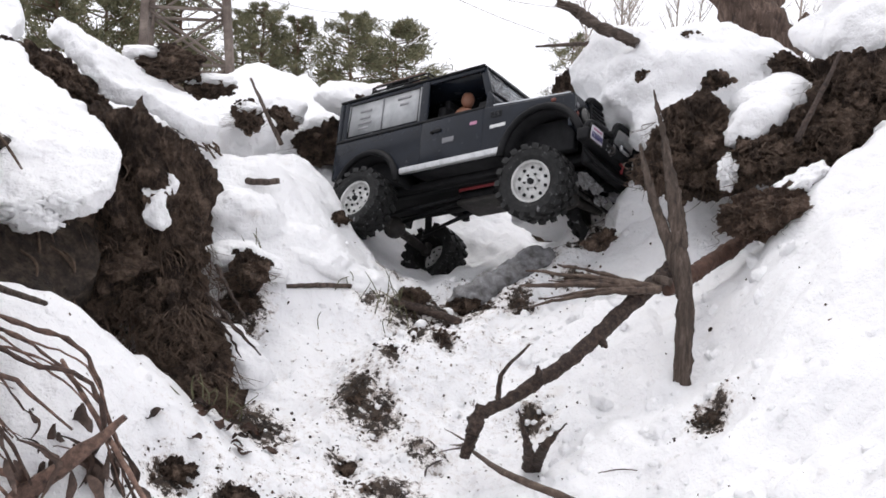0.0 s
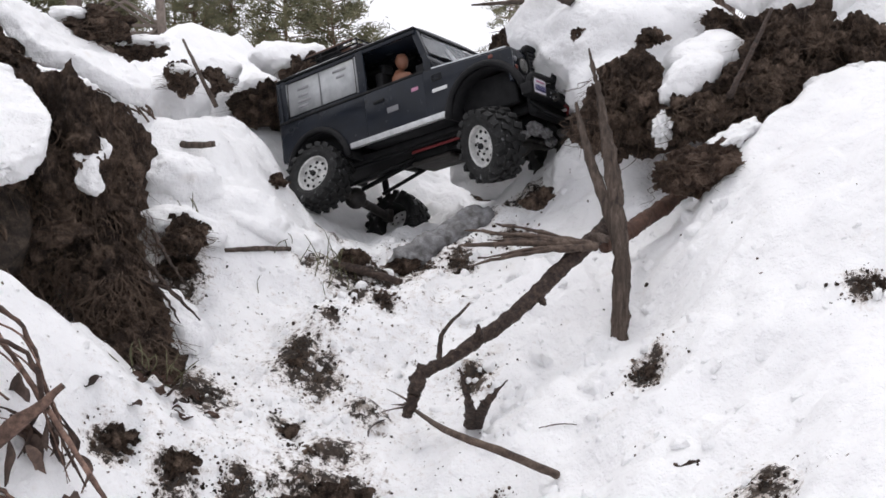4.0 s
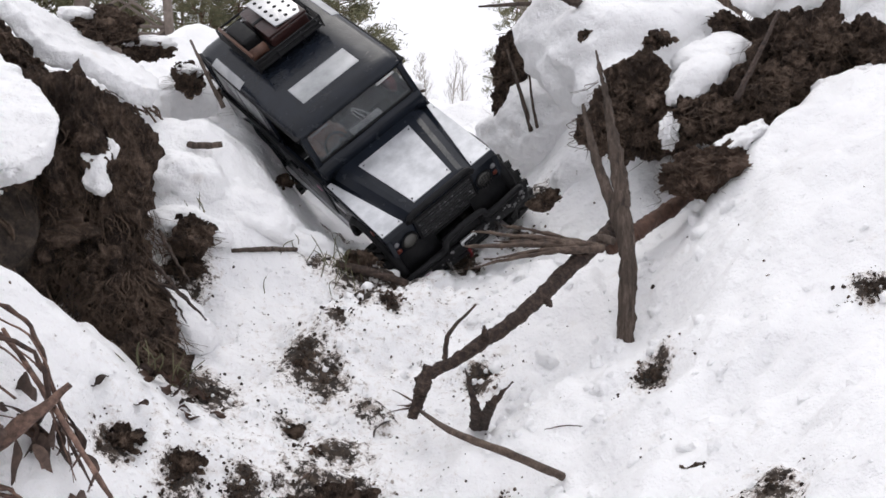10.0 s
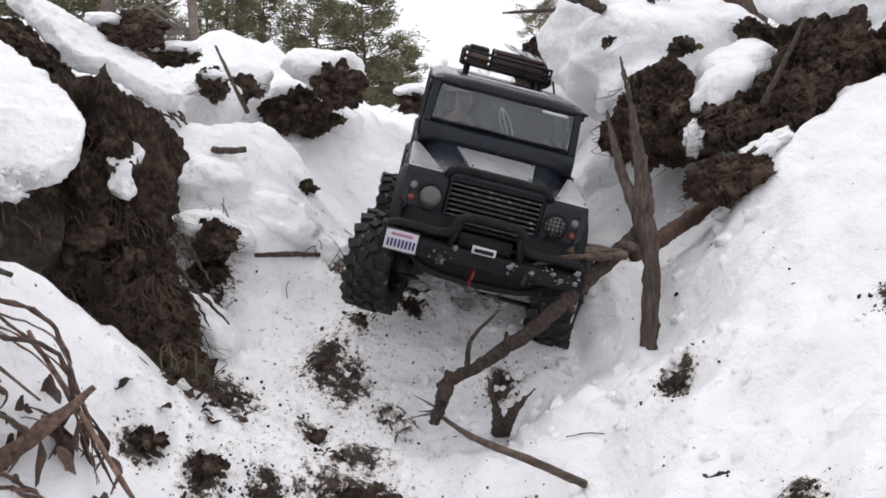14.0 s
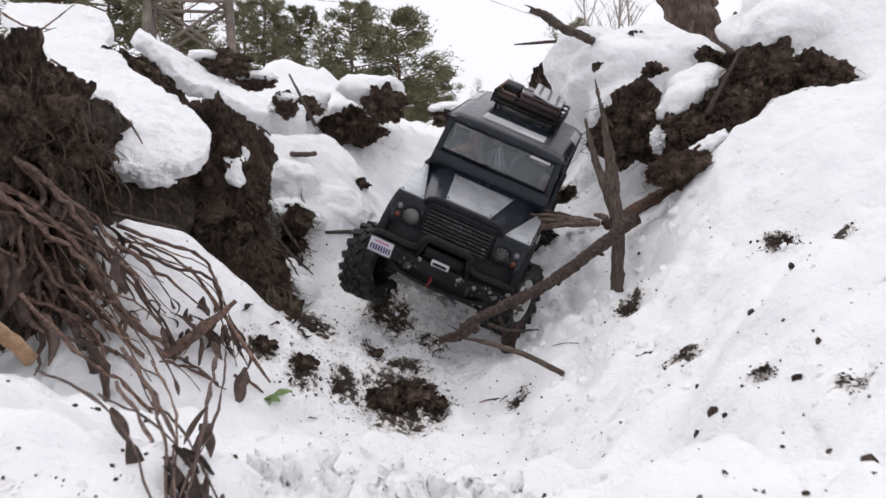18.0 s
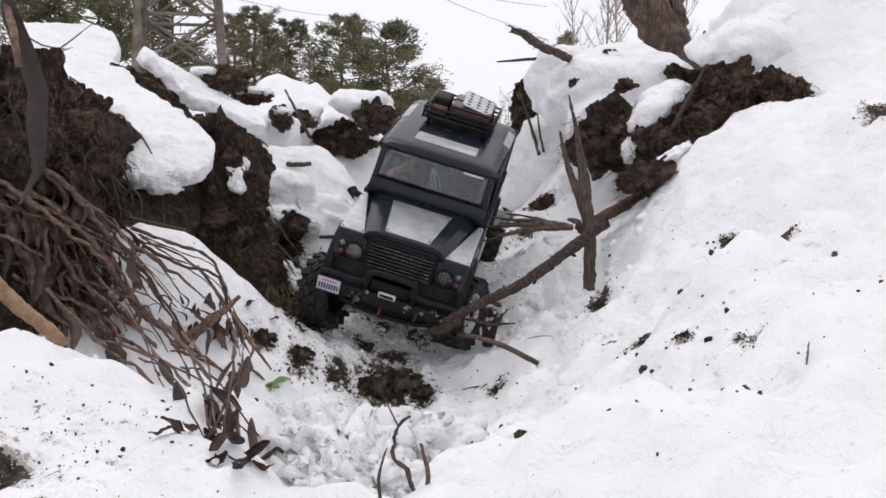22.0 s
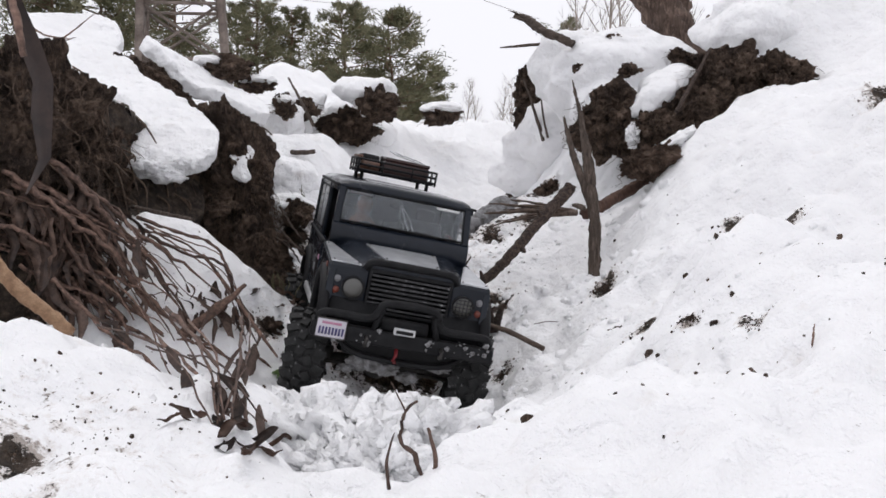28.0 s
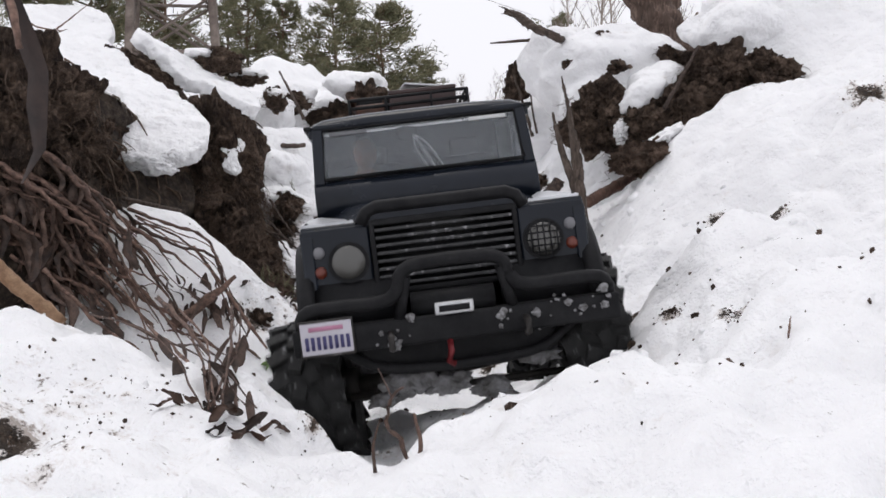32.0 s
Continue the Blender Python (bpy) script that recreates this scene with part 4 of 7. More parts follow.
def crumpled_leaf(place, size, heading, mat, label, seed):
    """A dry leaf rolled in at its edges, lying on the snow."""
    bm, rnd = bmesh.new(), random.Random(seed)
    g = [[None] * 7 for _ in range(9)]
    for i in range(9):
        for k in range(7):
            u, v = i / 8, k / 3 - 1
            w = math.sin(math.pi * (0.06 + 0.9 * u)) ** 0.7 * 0.42
            roll = 1.0 * v
            p = Vector((u - 0.5, w * math.sin(roll) / 1.2, w * (1 - math.cos(roll)) * 0.75 + 0.16 * math.sin(u * 5 + seed)))
            p += 0.11 * noise.noise_vector(p * 3.3 + Vector((seed, 0, 0)))
            g[i][k] = bm.verts.new(p * size * 0.8)
    for i in range(8):
        for k in range(6):
            bm.faces.new((g[i][k], g[i + 1][k], g[i + 1][k + 1], g[i][k + 1]))
    bmesh.ops.solidify(bm, geom=list(bm.faces), thickness=0.0005)
    bmesh.ops.transform(bm, verts=list(bm.verts), matrix=Matrix.Translation(place) @ pose(0, 0, size * 0.12, rnd.uniform(-25, 25), rnd.uniform(-20, 20), heading))
    return whole("fallen_leaf", bm, mat, label, "leaf", group="fallen leaves")


for place, size, heading, mat, label in (
        ((-0.081, 0.428, 0.229), 0.024, 10, DEADLEAF, "large curled dark brown leaf on the snow"), ((-0.082, 0.483, 0.213), 0.018, -15, LEAFBROWN, "curled dark brown leaf on the snow"),
        ((-0.091, 0.428, 0.234), 0.018, 50, LEAFBROWN, "curled reddish brown leaf on the snow"), ((-0.088, 0.487, 0.216), 0.016, 80, DEADLEAF, "curled dark brown leaf on the snow"), ((-0.079, 0.400, 0.233), 0.015, 120, LEAFBROWN, "curled brown leaf on the snow"),
        ((-0.076, 0.428, 0.225), 0.014, 30, LEAFBROWN, "curled reddish brown leaf on the snow"), ((-0.092, 0.420, 0.230), 0.012, 15, DEADLEAF, "dark leaf scrap on the snow"), ((-0.089, 0.436, 0.234), 0.014, 150, DEADLEAF, "dark leaf scrap on the snow"),
        ((-0.078, 0.506, 0.207), 0.010, 20, DEADLEAF, "dark leaf scrap on the snow"), ((-0.114, 0.437, 0.238), 0.018, -20, LEAFBROWN, "brown leaf with snow on it"), ((-0.108, 0.437, 0.239), 0.012, 60, LEAFBROWN, "curled reddish brown leaf on the snow"),
        ((-0.118, 0.429, 0.239), 0.013, 30, LEAFBROWN, "curled reddish brown leaf on the snow"), ((-0.108, 0.476, 0.225), 0.013, 100, DEADLEAF, "dark leaf scrap on the snow"), ((-0.064, 0.514, 0.205), 0.007, 100, DEADLEAF, "dark leaf scrap on the snow"),
        ((-0.185, 1.399, 0.140), 0.022, 30, DEADLEAF, "dark rotten leaf under the bank"), ((-0.162, 1.355, 0.136), 0.020, -30, LEAFBROWN, "brown rotten leaf under the bank"), ((-0.181, 1.329, 0.143), 0.020, 0, LEAFBROWN, "brown rotten leaf under the bank")):
    crumpled_leaf(place, size, heading, mat, label, len(bpy.data.objects) % 17)
rnd = random.Random(44)
for k in range(14):
    x, y = -0.205 + rnd.gauss(0, 0.018), 1.345 + rnd.gauss(0, 0.030)
    crumpled_leaf((x, y, float(height(x, y)) + 0.004), rnd.uniform(0.012, 0.022), rnd.uniform(0, 180), rnd.choice((DEADLEAF, LEAFBROWN)), "rotten brown leaf in the litter under the bank", k)
leaf("fallen_leaf", (-0.060, 1.501, 0.133), (-0.058, 1.523, 0.150), 0.005, LEAFBROWN, "small brown leaf in the trench")
leaf("fallen_leaf", (-0.085, 1.568, 0.180), (-0.075, 1.608, 0.189), 0.004, LEAFBROWN, "small brown leaf in the trench")
leaf("fallen_leaf", (-0.033, 1.408, 0.102), (-0.018, 1.435, 0.110), 0.003, DEADLEAF, "dark leaf chip in the trench")
leaf("green_leaf", (-0.201, 1.196, 0.093), (-0.181, 1.220, 0.102), 0.007, GREEN, "pale green leaf on the snow", 0.4)
leaf("green_leaf", (-0.206, 1.196, 0.099), (-0.192, 1.207, 0.094), 0.006, GREEN, "pale green leaf on the snow", 0.3)
leaf("green_leaf", (-0.226, 1.433, 0.161), (-0.216, 1.434, 0.171), 0.006, GREEN, "green leaf under the bank", 0.3)
leaf("green_leaf", (-0.237, 1.433, 0.158), (-0.231, 1.445, 0.169), 0.005, GREEN, "green leaf under the bank", 0.3)

grass = bmesh.new()
rnd = random.Random(5)
for x, y, n, h in ((*(-0.085, 1.697, 0.218)[:2], 16, 0.04), (*(-0.144, 1.692, 0.231)[:2], 5, 0.025), (*(-0.222, 1.664, 0.255)[:2], 8, 0.04), (*(-0.470, 1.461, 0.436)[:2], 14, 0.035), (*(-0.220, 1.385, 0.165)[:2], 12, 0.035)):
    for _ in range(n):
        p = Vector((x + rnd.gauss(0, 0.012), y + rnd.gauss(0, 0.012), 0))
        p.z = float(height(p.x, p.y)) - 0.003
        q = p + Vector((rnd.gauss(0, 0.012), rnd.gauss(0, 0.008), h * rnd.uniform(0.5, 1)))
        m = (p + q) / 2 + Vector((rnd.gauss(0, 0.003), 0, 0.004))
        rod(grass, curve([p, m, q], 3), [0.0006] * 3 + [0.0005] * 3 + [0.0002], 4)
whole("grass_tufts", grass, GRASS, "thin dry grass blades by the trench", "grass", kind="stuff")

# ---- crumbs of earth and clots of snow strewn in the trench ----
def strewn(name, n, where, size, mat, label, category, seed, sink=0.3):
    round_ = mat is SNOW
    rnd = random.Random(seed)
    shapes = []
    for k in range(4):
        b = blob((0, 0, 0), (1, 0.9, 0.7), 40 + k + seed, 0.55, 1.8, 3, 2 if round_ else 1)
        shapes.append(([tuple(v.co) for v in b.verts], [[v.index for v in f.verts] for f in b.faces]))
        b.free()
    vs, fs = [], []
    for _ in range(n):
        x, y = where(rnd)
        s = size * math.exp(min(rnd.gauss(0, 0.55), 0.9)) * min(y / 1.3, 1.4)
        z = float(height(x, y)) + s * (0.7 - 2 * sink) * 0.5
        r = Euler((rnd.uniform(0, 6), rnd.uniform(0, 6), rnd.uniform(0, 6))).to_matrix()
        co, fa = rnd.choice(shapes)
        o = len(vs)
        vs += [tuple(r @ Vector(c) * s + Vector((x, y, z))) for c in co]
        fs += [[i + o for i in f] for f in fa]
    me = bpy.data.meshes.new(name)
    me.from_pydata(vs, [], fs)
    smooth(me, round_)
    me.materials.append(mat)
    return tagged(new(name, me), label, category, kind="stuff")


def about_bare(rnd):
    x, y, r = rnd.choice(BARE_AND_SHADE)
    a, d = rnd.uniform(0, 6.283), abs(rnd.gauss(0, 0.75)) * r
    return x + d * math.cos(a), y + d * math.sin(a)


def in_trench(rnd):
    y = rnd.uniform(0.9, 2.0)
    return float(np.interp(y, FLOOR_Y, FLOOR_X)) + rnd.gauss(0, 0.09), y


def on_bench(rnd):
    return rnd.uniform(-0.3, 0.35), rnd.uniform(0.38, 0.85)


def on_near_corner(rnd):
    return -0.165 + rnd.gauss(0, 0.030), 0.425 + rnd.gauss(0, 0.030)


strewn("soil_crumbs", 5200, about_bare, 0.0009, SOIL, "dark crumbs of earth on the snow", "soil crumbs", 1)
strewn("trench_crumbs", 1100, in_trench, 0.0006, SOIL, "fine dark crumbs in the trench", "soil crumbs", 2)
strewn("bench_chips", 70, on_bench, 0.0045, SOIL, "dark chips of bark and earth on the snow", "soil crumbs", 8, 0.4)
strewn("fine_crumbs", 420, on_bench, 0.0019, SOIL, "fine dark crumbs on the snow", "soil crumbs", 3)
strewn("bench_grit", 220, on_near_corner, 0.0011, SOIL, "scattered grit on the dirty snow", "soil crumbs", 10)
strewn("snow_clots", 520, in_trench, 0.0025, SNOW, "loose clots of snow in the trench", "snow clots", 4, 0.62)


def on_rim(rnd):
    x = rnd.gauss(0.02, 0.13)
    return x, 0.57 + rnd.gauss(0, 0.05) + 0.3 * max(abs(x) - 0.1, 0)


def on_slope(rnd):
    y = rnd.uniform(0.7, 1.7)
    return 0.06 + abs(rnd.gauss(0, 0.16)), y


strewn("snow_crumbs", 260, on_rim, 0.0034, SNOW, "crumbled snow along the edge of the hollow", "snow clots", 5, 0.5)
strewn("snow_grains", 420, on_slope, 0.0038, SNOW, "small lumps of snow on the slope", "snow clots", 6, 0.6)
strewn("slope_crumbs", 70, on_slope, 0.0012, SOIL, "fine dark crumbs on the slope", "soil crumbs", 7)

# ---- roots that hang from the left bank ----
hang = bmesh.new()
rnd = random.Random(9)
for _ in range(160):
    y = rnd.uniform(1.3, 2.0)
    e = float(np.interp(y, CLIFF_Y, CLIFF_X)) + rnd.uniform(-0.03, 0.05)
    z = float(height(e, y)) + rnd.uniform(-0.02, 0.02)
    p = Vector((e, y, z))
    l = rnd.uniform(0.03, 0.10)
    q = [p, p + Vector((0.016, rnd.gauss(0, 0.01), -0.3 * l)), p + Vector((0.022 + rnd.gauss(0, 0.01), rnd.gauss(0, 0.02), -l))]
    rod(hang, curve(q, 4), [0.0014] * 6 + [0.0009] * 2 + [0.0004], 5)
whole("hanging_roots", hang, ROOT, "thin brown roots hanging from the soil wall", "roots", kind="stuff")
for pts in (([(-0.265, 1.495, 0.243), (-0.226, 1.461, 0.227), (-0.203, 1.437, 0.202)]), ([(-0.249, 1.495, 0.254), (-0.215, 1.461, 0.227), (-0.186, 1.437, 0.204)]), ([(-0.268, 1.494, 0.232), (-0.226, 1.462, 0.232), (-0.191, 1.438, 0.212)]), ([(-0.245, 1.518, 0.279), (-0.222, 1.494, 0.249), (-0.204, 1.471, 0.231)])):
    stick("hanging_twig", pts, [0.0019, 0.0016, 0.0007], BARK, "thin dark twig hanging from the bank", wobble=0.5)

# ---- the dead bush at the near left ----
B0 = Vector((-0.49, 1.20, 0.25))
bush = thing("dead_bush", "dead brown bush of bent stems with withered leaves", "bush", Matrix.Translation(B0))
# leading stems, from the root side to the drooping end: x, z
SWEEPS = (((-0.473, 0.353), (-0.410, 0.322), (-0.366, 0.276), (-0.321, 0.245), (-0.262, 0.199)),
          ((-0.474, 0.328), (-0.415, 0.297), (-0.371, 0.265), (-0.331, 0.217), (-0.286, 0.148)),
          ((-0.528, 0.344), (-0.452, 0.303), (-0.398, 0.276), (-0.353, 0.242), (-0.304, 0.171)),
          ((-0.530, 0.255), (-0.449, 0.237), (-0.390, 0.221), (-0.340, 0.194), (-0.300, 0.148)),
          ((-0.457, 0.258), (-0.381, 0.198), (-0.323, 0.148), (-0.278, 0.097), (-0.237, 0.041)),
          ((-0.529, 0.294), (-0.471, 0.244), (-0.431, 0.212), (-0.391, 0.175), (-0.346, 0.115)),
          ((-0.413, 0.212), (-0.364, 0.152), (-0.337, 0.124), (-0.301, 0.078), (-0.267, 0.015)))
rnd = random.Random(12)


def sweep_stem(line, r, seed):
    """One bent stem with its side twig and the leaves that hang from it."""
    line = [p - B0 for p in line]
    part("stem", wood(line, [r * 1.25, r * 1.1, r, r * 0.8, r * 0.4], n=7, wobble=0.6, steps=6, ridge=0.35, seed=seed), STEM, bush)
    return line


def stem_leaf(p, long, wide):
    tip = p + Vector((rnd.gauss(0.15, 0.22) * long, rnd.gauss(0, 0.15) * long, -long))
    part("withered_leaf", leaf_blade(bmesh.new(), p, tip, long * wide, rnd.uniform(0.2, 0.9), Vector((rnd.gauss(0, 0.8), 1, 0.2)), 8), DEADLEAF, bush)


for i in range(52):
    if i < len(SWEEPS):
        xz, r, spread = SWEEPS[i], 0.0024, 0.004
    else:
        k = rnd.choice((0, 0, 1, 1, 2, 2, 3, 3, 4, 4, 5, 6))
        f = rnd.uniform(-0.1, 1.1)
        xz = [(a[0] + (b[0] - a[0]) * f, a[1] + (b[1] - a[1]) * f) for a, b in zip(SWEEPS[k], SWEEPS[(k + rnd.choice((1, 2, 3))) % 7])]
        turned, raised = rnd.gauss(0, 0.012), rnd.gauss(0, 0.010)
        xz = [(x + rnd.gauss(0, 0.006), z + raised + turned * (n - 1) + rnd.gauss(0, 0.008)) for n, (x, z) in enumerate(xz)]
        r, spread = rnd.choice((0.0007, 0.0010, 0.0014, 0.0020, 0.0030)), 0.026
    depth = 1.18 + rnd.gauss(0, spread)
    turn = rnd.gauss(0, spread * 0.9)
    line = [Vector((x + rnd.gauss(0, 0.004), depth + turn * (n - 2), z)) for n, (x, z) in enumerate(xz)]
    if i >= len(SWEEPS) and k not in (4, 6) and rnd.random() < 0.85:
        reach = rnd.uniform(0.42, 0.68)
        line = [line[0].lerp(p, reach) for p in line]
    for p in line[3:]:
        p.z = max(p.z, float(height(p.x, p.y)) + 0.003)
    line = sweep_stem(line, r, i * 1.7)
    if i % 2 == 0:
        n = rnd.choice((2, 3))
        c = line[n].lerp(line[n + 1], rnd.random())
        d = c + Vector((rnd.uniform(0.012, 0.05), rnd.gauss(0, 0.01), rnd.uniform(-0.06, 0.004)))
        part("side_twig", wood([c, c.lerp(d, 0.5) + Vector((0, 0, 0.006)), d], [r * 0.7, r * 0.5, r * 0.25], n=5, wobble=0.5, steps=5, seed=i * 2.3), STEM, bush)
        if i % 4 == 0:
            stem_leaf(d, rnd.uniform(0.014, 0.03), rnd.uniform(0.08, 0.14))
    for n in (0, 0, 1, 1, 2, 3):
        if rnd.random() < (0.85, 0.75, 0.5, 0.45)[n]:
            stem_leaf(line[n].lerp(line[n + 1], rnd.random()), rnd.uniform(0.025, 0.080) * (1.15, 0.95, 0.7, 0.6)[n], rnd.uniform(0.06, 0.14))
for k in range(24):
    u = rnd.gauss(0, 1)
    p = Vector((-0.276 + 0.020 * u, 1.215 + rnd.gauss(0, 0.015), 0.158 - 0.008 * u + rnd.gauss(0, 0.010)))
    p.z = max(p.z, float(height(p.x, p.y)) + 0.020)
    stem_leaf(p - B0, rnd.uniform(0.018, 0.040), rnd.uniform(0.07, 0.15))
for k in range(6):
    up, side = rnd.gauss(0, 0.010), rnd.gauss(0, 0.012)
    line = [Vector((x + side + rnd.gauss(0, 0.004), 1.20 + 0.004 * k, z + up + rnd.gauss(0, 0.005))) for x, z in ((-0.345, 0.275), (-0.296, 0.256), (-0.256, 0.232), (-0.240, 0.198), (-0.226, 0.146))]
    line = sweep_stem(line, rnd.choice((0.0008, 0.0012, 0.0018)), 300 + k)
    stem_leaf(line[3].lerp(line[4], rnd.random()), rnd.uniform(0.02, 0.035), rnd.uniform(0.07, 0.12))
for k in range(9):
    a = Vector((-0.178, 0.654, 0.243)) + Vector((rnd.gauss(0, 0.022), rnd.gauss(0, 0.02), rnd.gauss(0, 0.012)))
    e = Vector((-0.088, 0.467, 0.222)) + Vector((rnd.gauss(-0.004, 0.012), rnd.gauss(0, 0.008), rnd.uniform(-0.002, 0.010)))
    m = a.lerp(e, 0.55) + Vector((rnd.gauss(0.004, 0.006), 0, rnd.gauss(0.010, 0.004)))
    r = rnd.choice((0.0006, 0.0009, 0.0014))
    part("stem", wood([a - B0, m - B0, e - B0], [r * 1.2, r, r * 0.6], n=6, wobble=0.8, steps=7, seed=120 + k), STEM, bush)
    for _ in range(2):
        c = m.lerp(e, rnd.uniform(-0.2, 0.9)) + Vector((0, 0, 0.003))
        part("withered_leaf", leaf_blade(bmesh.new(), c - B0, c - B0 + Vector((rnd.gauss(0.004, 0.006), rnd.gauss(0, 0.005), -rnd.uniform(0.010, 0.026))), rnd.uniform(0.0012, 0.0034), rnd.uniform(0.2, 0.7), Vector((rnd.gauss(0, 0.6), 1, 0.2))), DEADLEAF, bush)
stick("dry_log", [(-0.434, 0.947, 0.278), (-0.393, 0.944, 0.232), (-0.346, 0.941, 0.190)], [0.0068, 0.0070, 0.0064], TANWOOD, "peeled tan stick leaning in the bush", "stick", ridge=0.2, wobble=0.08, n=18, steps=12)
stick("dark_twig", [(-0.364, 1.187, 0.113), (-0.314, 1.189, 0.141), (-0.269, 1.192, 0.176), (-0.234, 1.194, 0.204)], [0.005, 0.007, 0.006, 0.002], STEM, "dark broken branch in the bush")
stick("dark_twig", [(-0.290, 1.229, 0.236), (-0.252, 1.204, 0.193), (-0.212, 1.179, 0.144), (-0.194, 1.166, 0.124)], [0.0015, 0.002, 0.002, 0.001], STEM, "thin drooping stem in the bush", wobble=0.06)
leaf("hanging_leaf", (-0.220, 1.167, 0.140), (-0.230, 1.165, 0.101), 0.007, DEADLEAF, "withered leaf hanging from a stem", 0.2, (0, 1, 0))
leaf("hanging_leaf", (-0.212, 0.508, 0.439), (-0.199, 0.500, 0.337), 0.0055, DARKLEAF, "very dark brown leaf hanging close by", 0.35, (0, 1, 0.1))
stick("bank_twig", [(-0.564, 1.418, 0.531), (-0.537, 1.417, 0.516), (-0.495, 1.396, 0.508)], [0.0016, 0.0014, 0.0006], STEM, "thin dark twig sticking out of the snow", wobble=0.3)
stick("bank_twig", [(-0.530, 1.415, 0.497), (-0.505, 1.417, 0.518), (-0.476, 1.439, 0.548)], [0.0014, 0.0011, 0.0005], STEM, "thin dark twig sticking out of the snow", wobble=0.3)
stick("bank_twig", [(-0.547, 1.416, 0.501), (-0.525, 1.416, 0.504), (-0.497, 1.417, 0.513)], [0.0012, 0.0009, 0.0004], STEM, "thin dark twig sticking out of the snow", wobble=0.3)
for k, (c, r) in enumerate((((-0.387, 1.373, 0.337), 0.018), ((-0.365, 1.372, 0.328), 0.020), ((-0.348, 1.383, 0.341), 0.016), ((-0.401, 1.363, 0.341), 0.014))):
    whole("ice_lump", crumble(blob(c, (r, r * 0.6, r * 0.5), 70 + k, 0.6, 2.2, 4, 4), r, k, 0.004), SNOW, "granular melting ice under the snow tongue", "ice", group="melting ice lumps")
stick("dead_twig", [(-0.222, 0.529, 0.451), (-0.207, 0.507, 0.420), (-0.203, 0.505, 0.399)], [0.0015, 0.002, 0.0015], STEM, "dead twig hanging close by")

# ---- the model truck ----
PAINT, n, l, b = material("dark_paint", (0.014, 0.018, 0.021), 0.36)
b.inputs["Specular IOR Level"].default_value = 0.27
l.new(ramp(n, l, noise_node(n, l, 25), (0.3, (0.0065, 0.0085, 0.0125)), (0.7, (0.0125, 0.016, 0.024))), b.inputs["Base Color"])
l.new(ramp(n, l, noise_node(n, l, 60), (0.3, (0.14, 0.14, 0.14)), (0.7, (0.30, 0.30, 0.30))), b.inputs["Roughness"])
BLACK = grained("black_plastic", [(0.3, (0.006, 0.006, 0.007)), (0.7, (0.016, 0.016, 0.017))], 80, 0.55, strength=0.2, distance=0.0006)
BLACK.node_tree.nodes["Principled BSDF"].inputs["Specular IOR Level"].default_value = 0.15
RUBBER = grained("wet_tyre_rubber", [(0.3, (0.009, 0.009, 0.009)), (0.62, (0.026, 0.026, 0.026)), (0.74, (0.30, 0.30, 0.31))], 110, 0.6, strength=0.4, distance=0.001)
RUBBER.node_tree.nodes["Principled BSDF"].inputs["Specular IOR Level"].default_value = 0.2
RIM = grained("dirty_white_rim", [(0.3, (0.35, 0.35, 0.34)), (0.6, (0.62, 0.62, 0.61))], 60, 0.5)
MUD = grained("muddy_steel", [(0.3, (0.012, 0.011, 0.010)), (0.6, (0.035, 0.03, 0.027)), (0.75, (0.2, 0.19, 0.19))], 60, 0.6, strength=0.6, distance=0.002)
SLAT = grained("worn_slat", [(0.35, (0.010, 0.010, 0.011)), (0.60, (0.032, 0.032, 0.034)), (0.74, (0.38, 0.38, 0.39))], 240, 0.4, strength=0.3, distance=0.0006)
SILVER = grained("silver_paint", [(0.3, (0.42, 0.43, 0.44)), (0.7, (0.6, 0.6, 0.61))], 50, 0.35, 0.6, strength=0.1)
REDPART = material("red_metal", (0.15, 0.010, 0.014), 0.45, 0.2)[0]
AMBER = material("amber_lens", (0.13, 0.026, 0.014), 0.3)[0]
SKIN = material("figure_plastic", (0.24, 0.105, 0.062), 0.5)[0]
WHITE = material("white_plate", (0.52, 0.50, 0.55), 0.45)[0]
VIOLET = material("plate_print", (0.045, 0.04, 0.13), 0.5)[0]
PINK = material("plate_print_pale", (0.45, 0.2, 0.3), 0.5)[0]
GREYPRINT = material("grey_print", (0.16, 0.16, 0.17), 0.5)[0]
FAINTPRINT = material("faint_print", (0.25, 0.25, 0.26), 0.5)[0]
PALEPRINT = material("pale_print", (0.62, 0.62, 0.62), 0.5)[0]
DIRTYSNOW = grained("dirty_snow", [(0.35, (0.05, 0.046, 0.043)), (0.65, (0.30, 0.30, 0.31))], 380, 0.7)
GREYSNOW = grained("grey_snow", [(0.3, (0.09, 0.085, 0.08)), (0.65, (0.27, 0.27, 0.28))], 90, 0.8)
CASE = grained("maroon_case", [(0.3, (0.020, 0.008, 0.007)), (0.7, (0.045, 0.018, 0.016))], 40, 0.3)
BROWNGEAR = grained("brown_gear", [(0.3, (0.06, 0.028, 0.018)), (0.7, (0.13, 0.06, 0.038))], 60, 0.6)

# bare checker plate: raised dashes in a metal sheet
CHECKER, n, l, b = material("checker_plate", (0.55, 0.56, 0.58), 0.34, 0.8)
tc = n.new("ShaderNodeTexCoord")
wv = n.new("ShaderNodeTexVoronoi")
wv.inputs["Scale"].default_value = 520
l.new(tc.outputs["Object"], wv.inputs["Vector"])
bump(n, l, b, wv.outputs["Distance"], 0.3, 0.0004)
l.new(ramp(n, l, noise_node(n, l, 40), (0.35, (0.46, 0.47, 0.49)), (0.65, (0.68, 0.69, 0.71))), b.inputs["Base Color"])

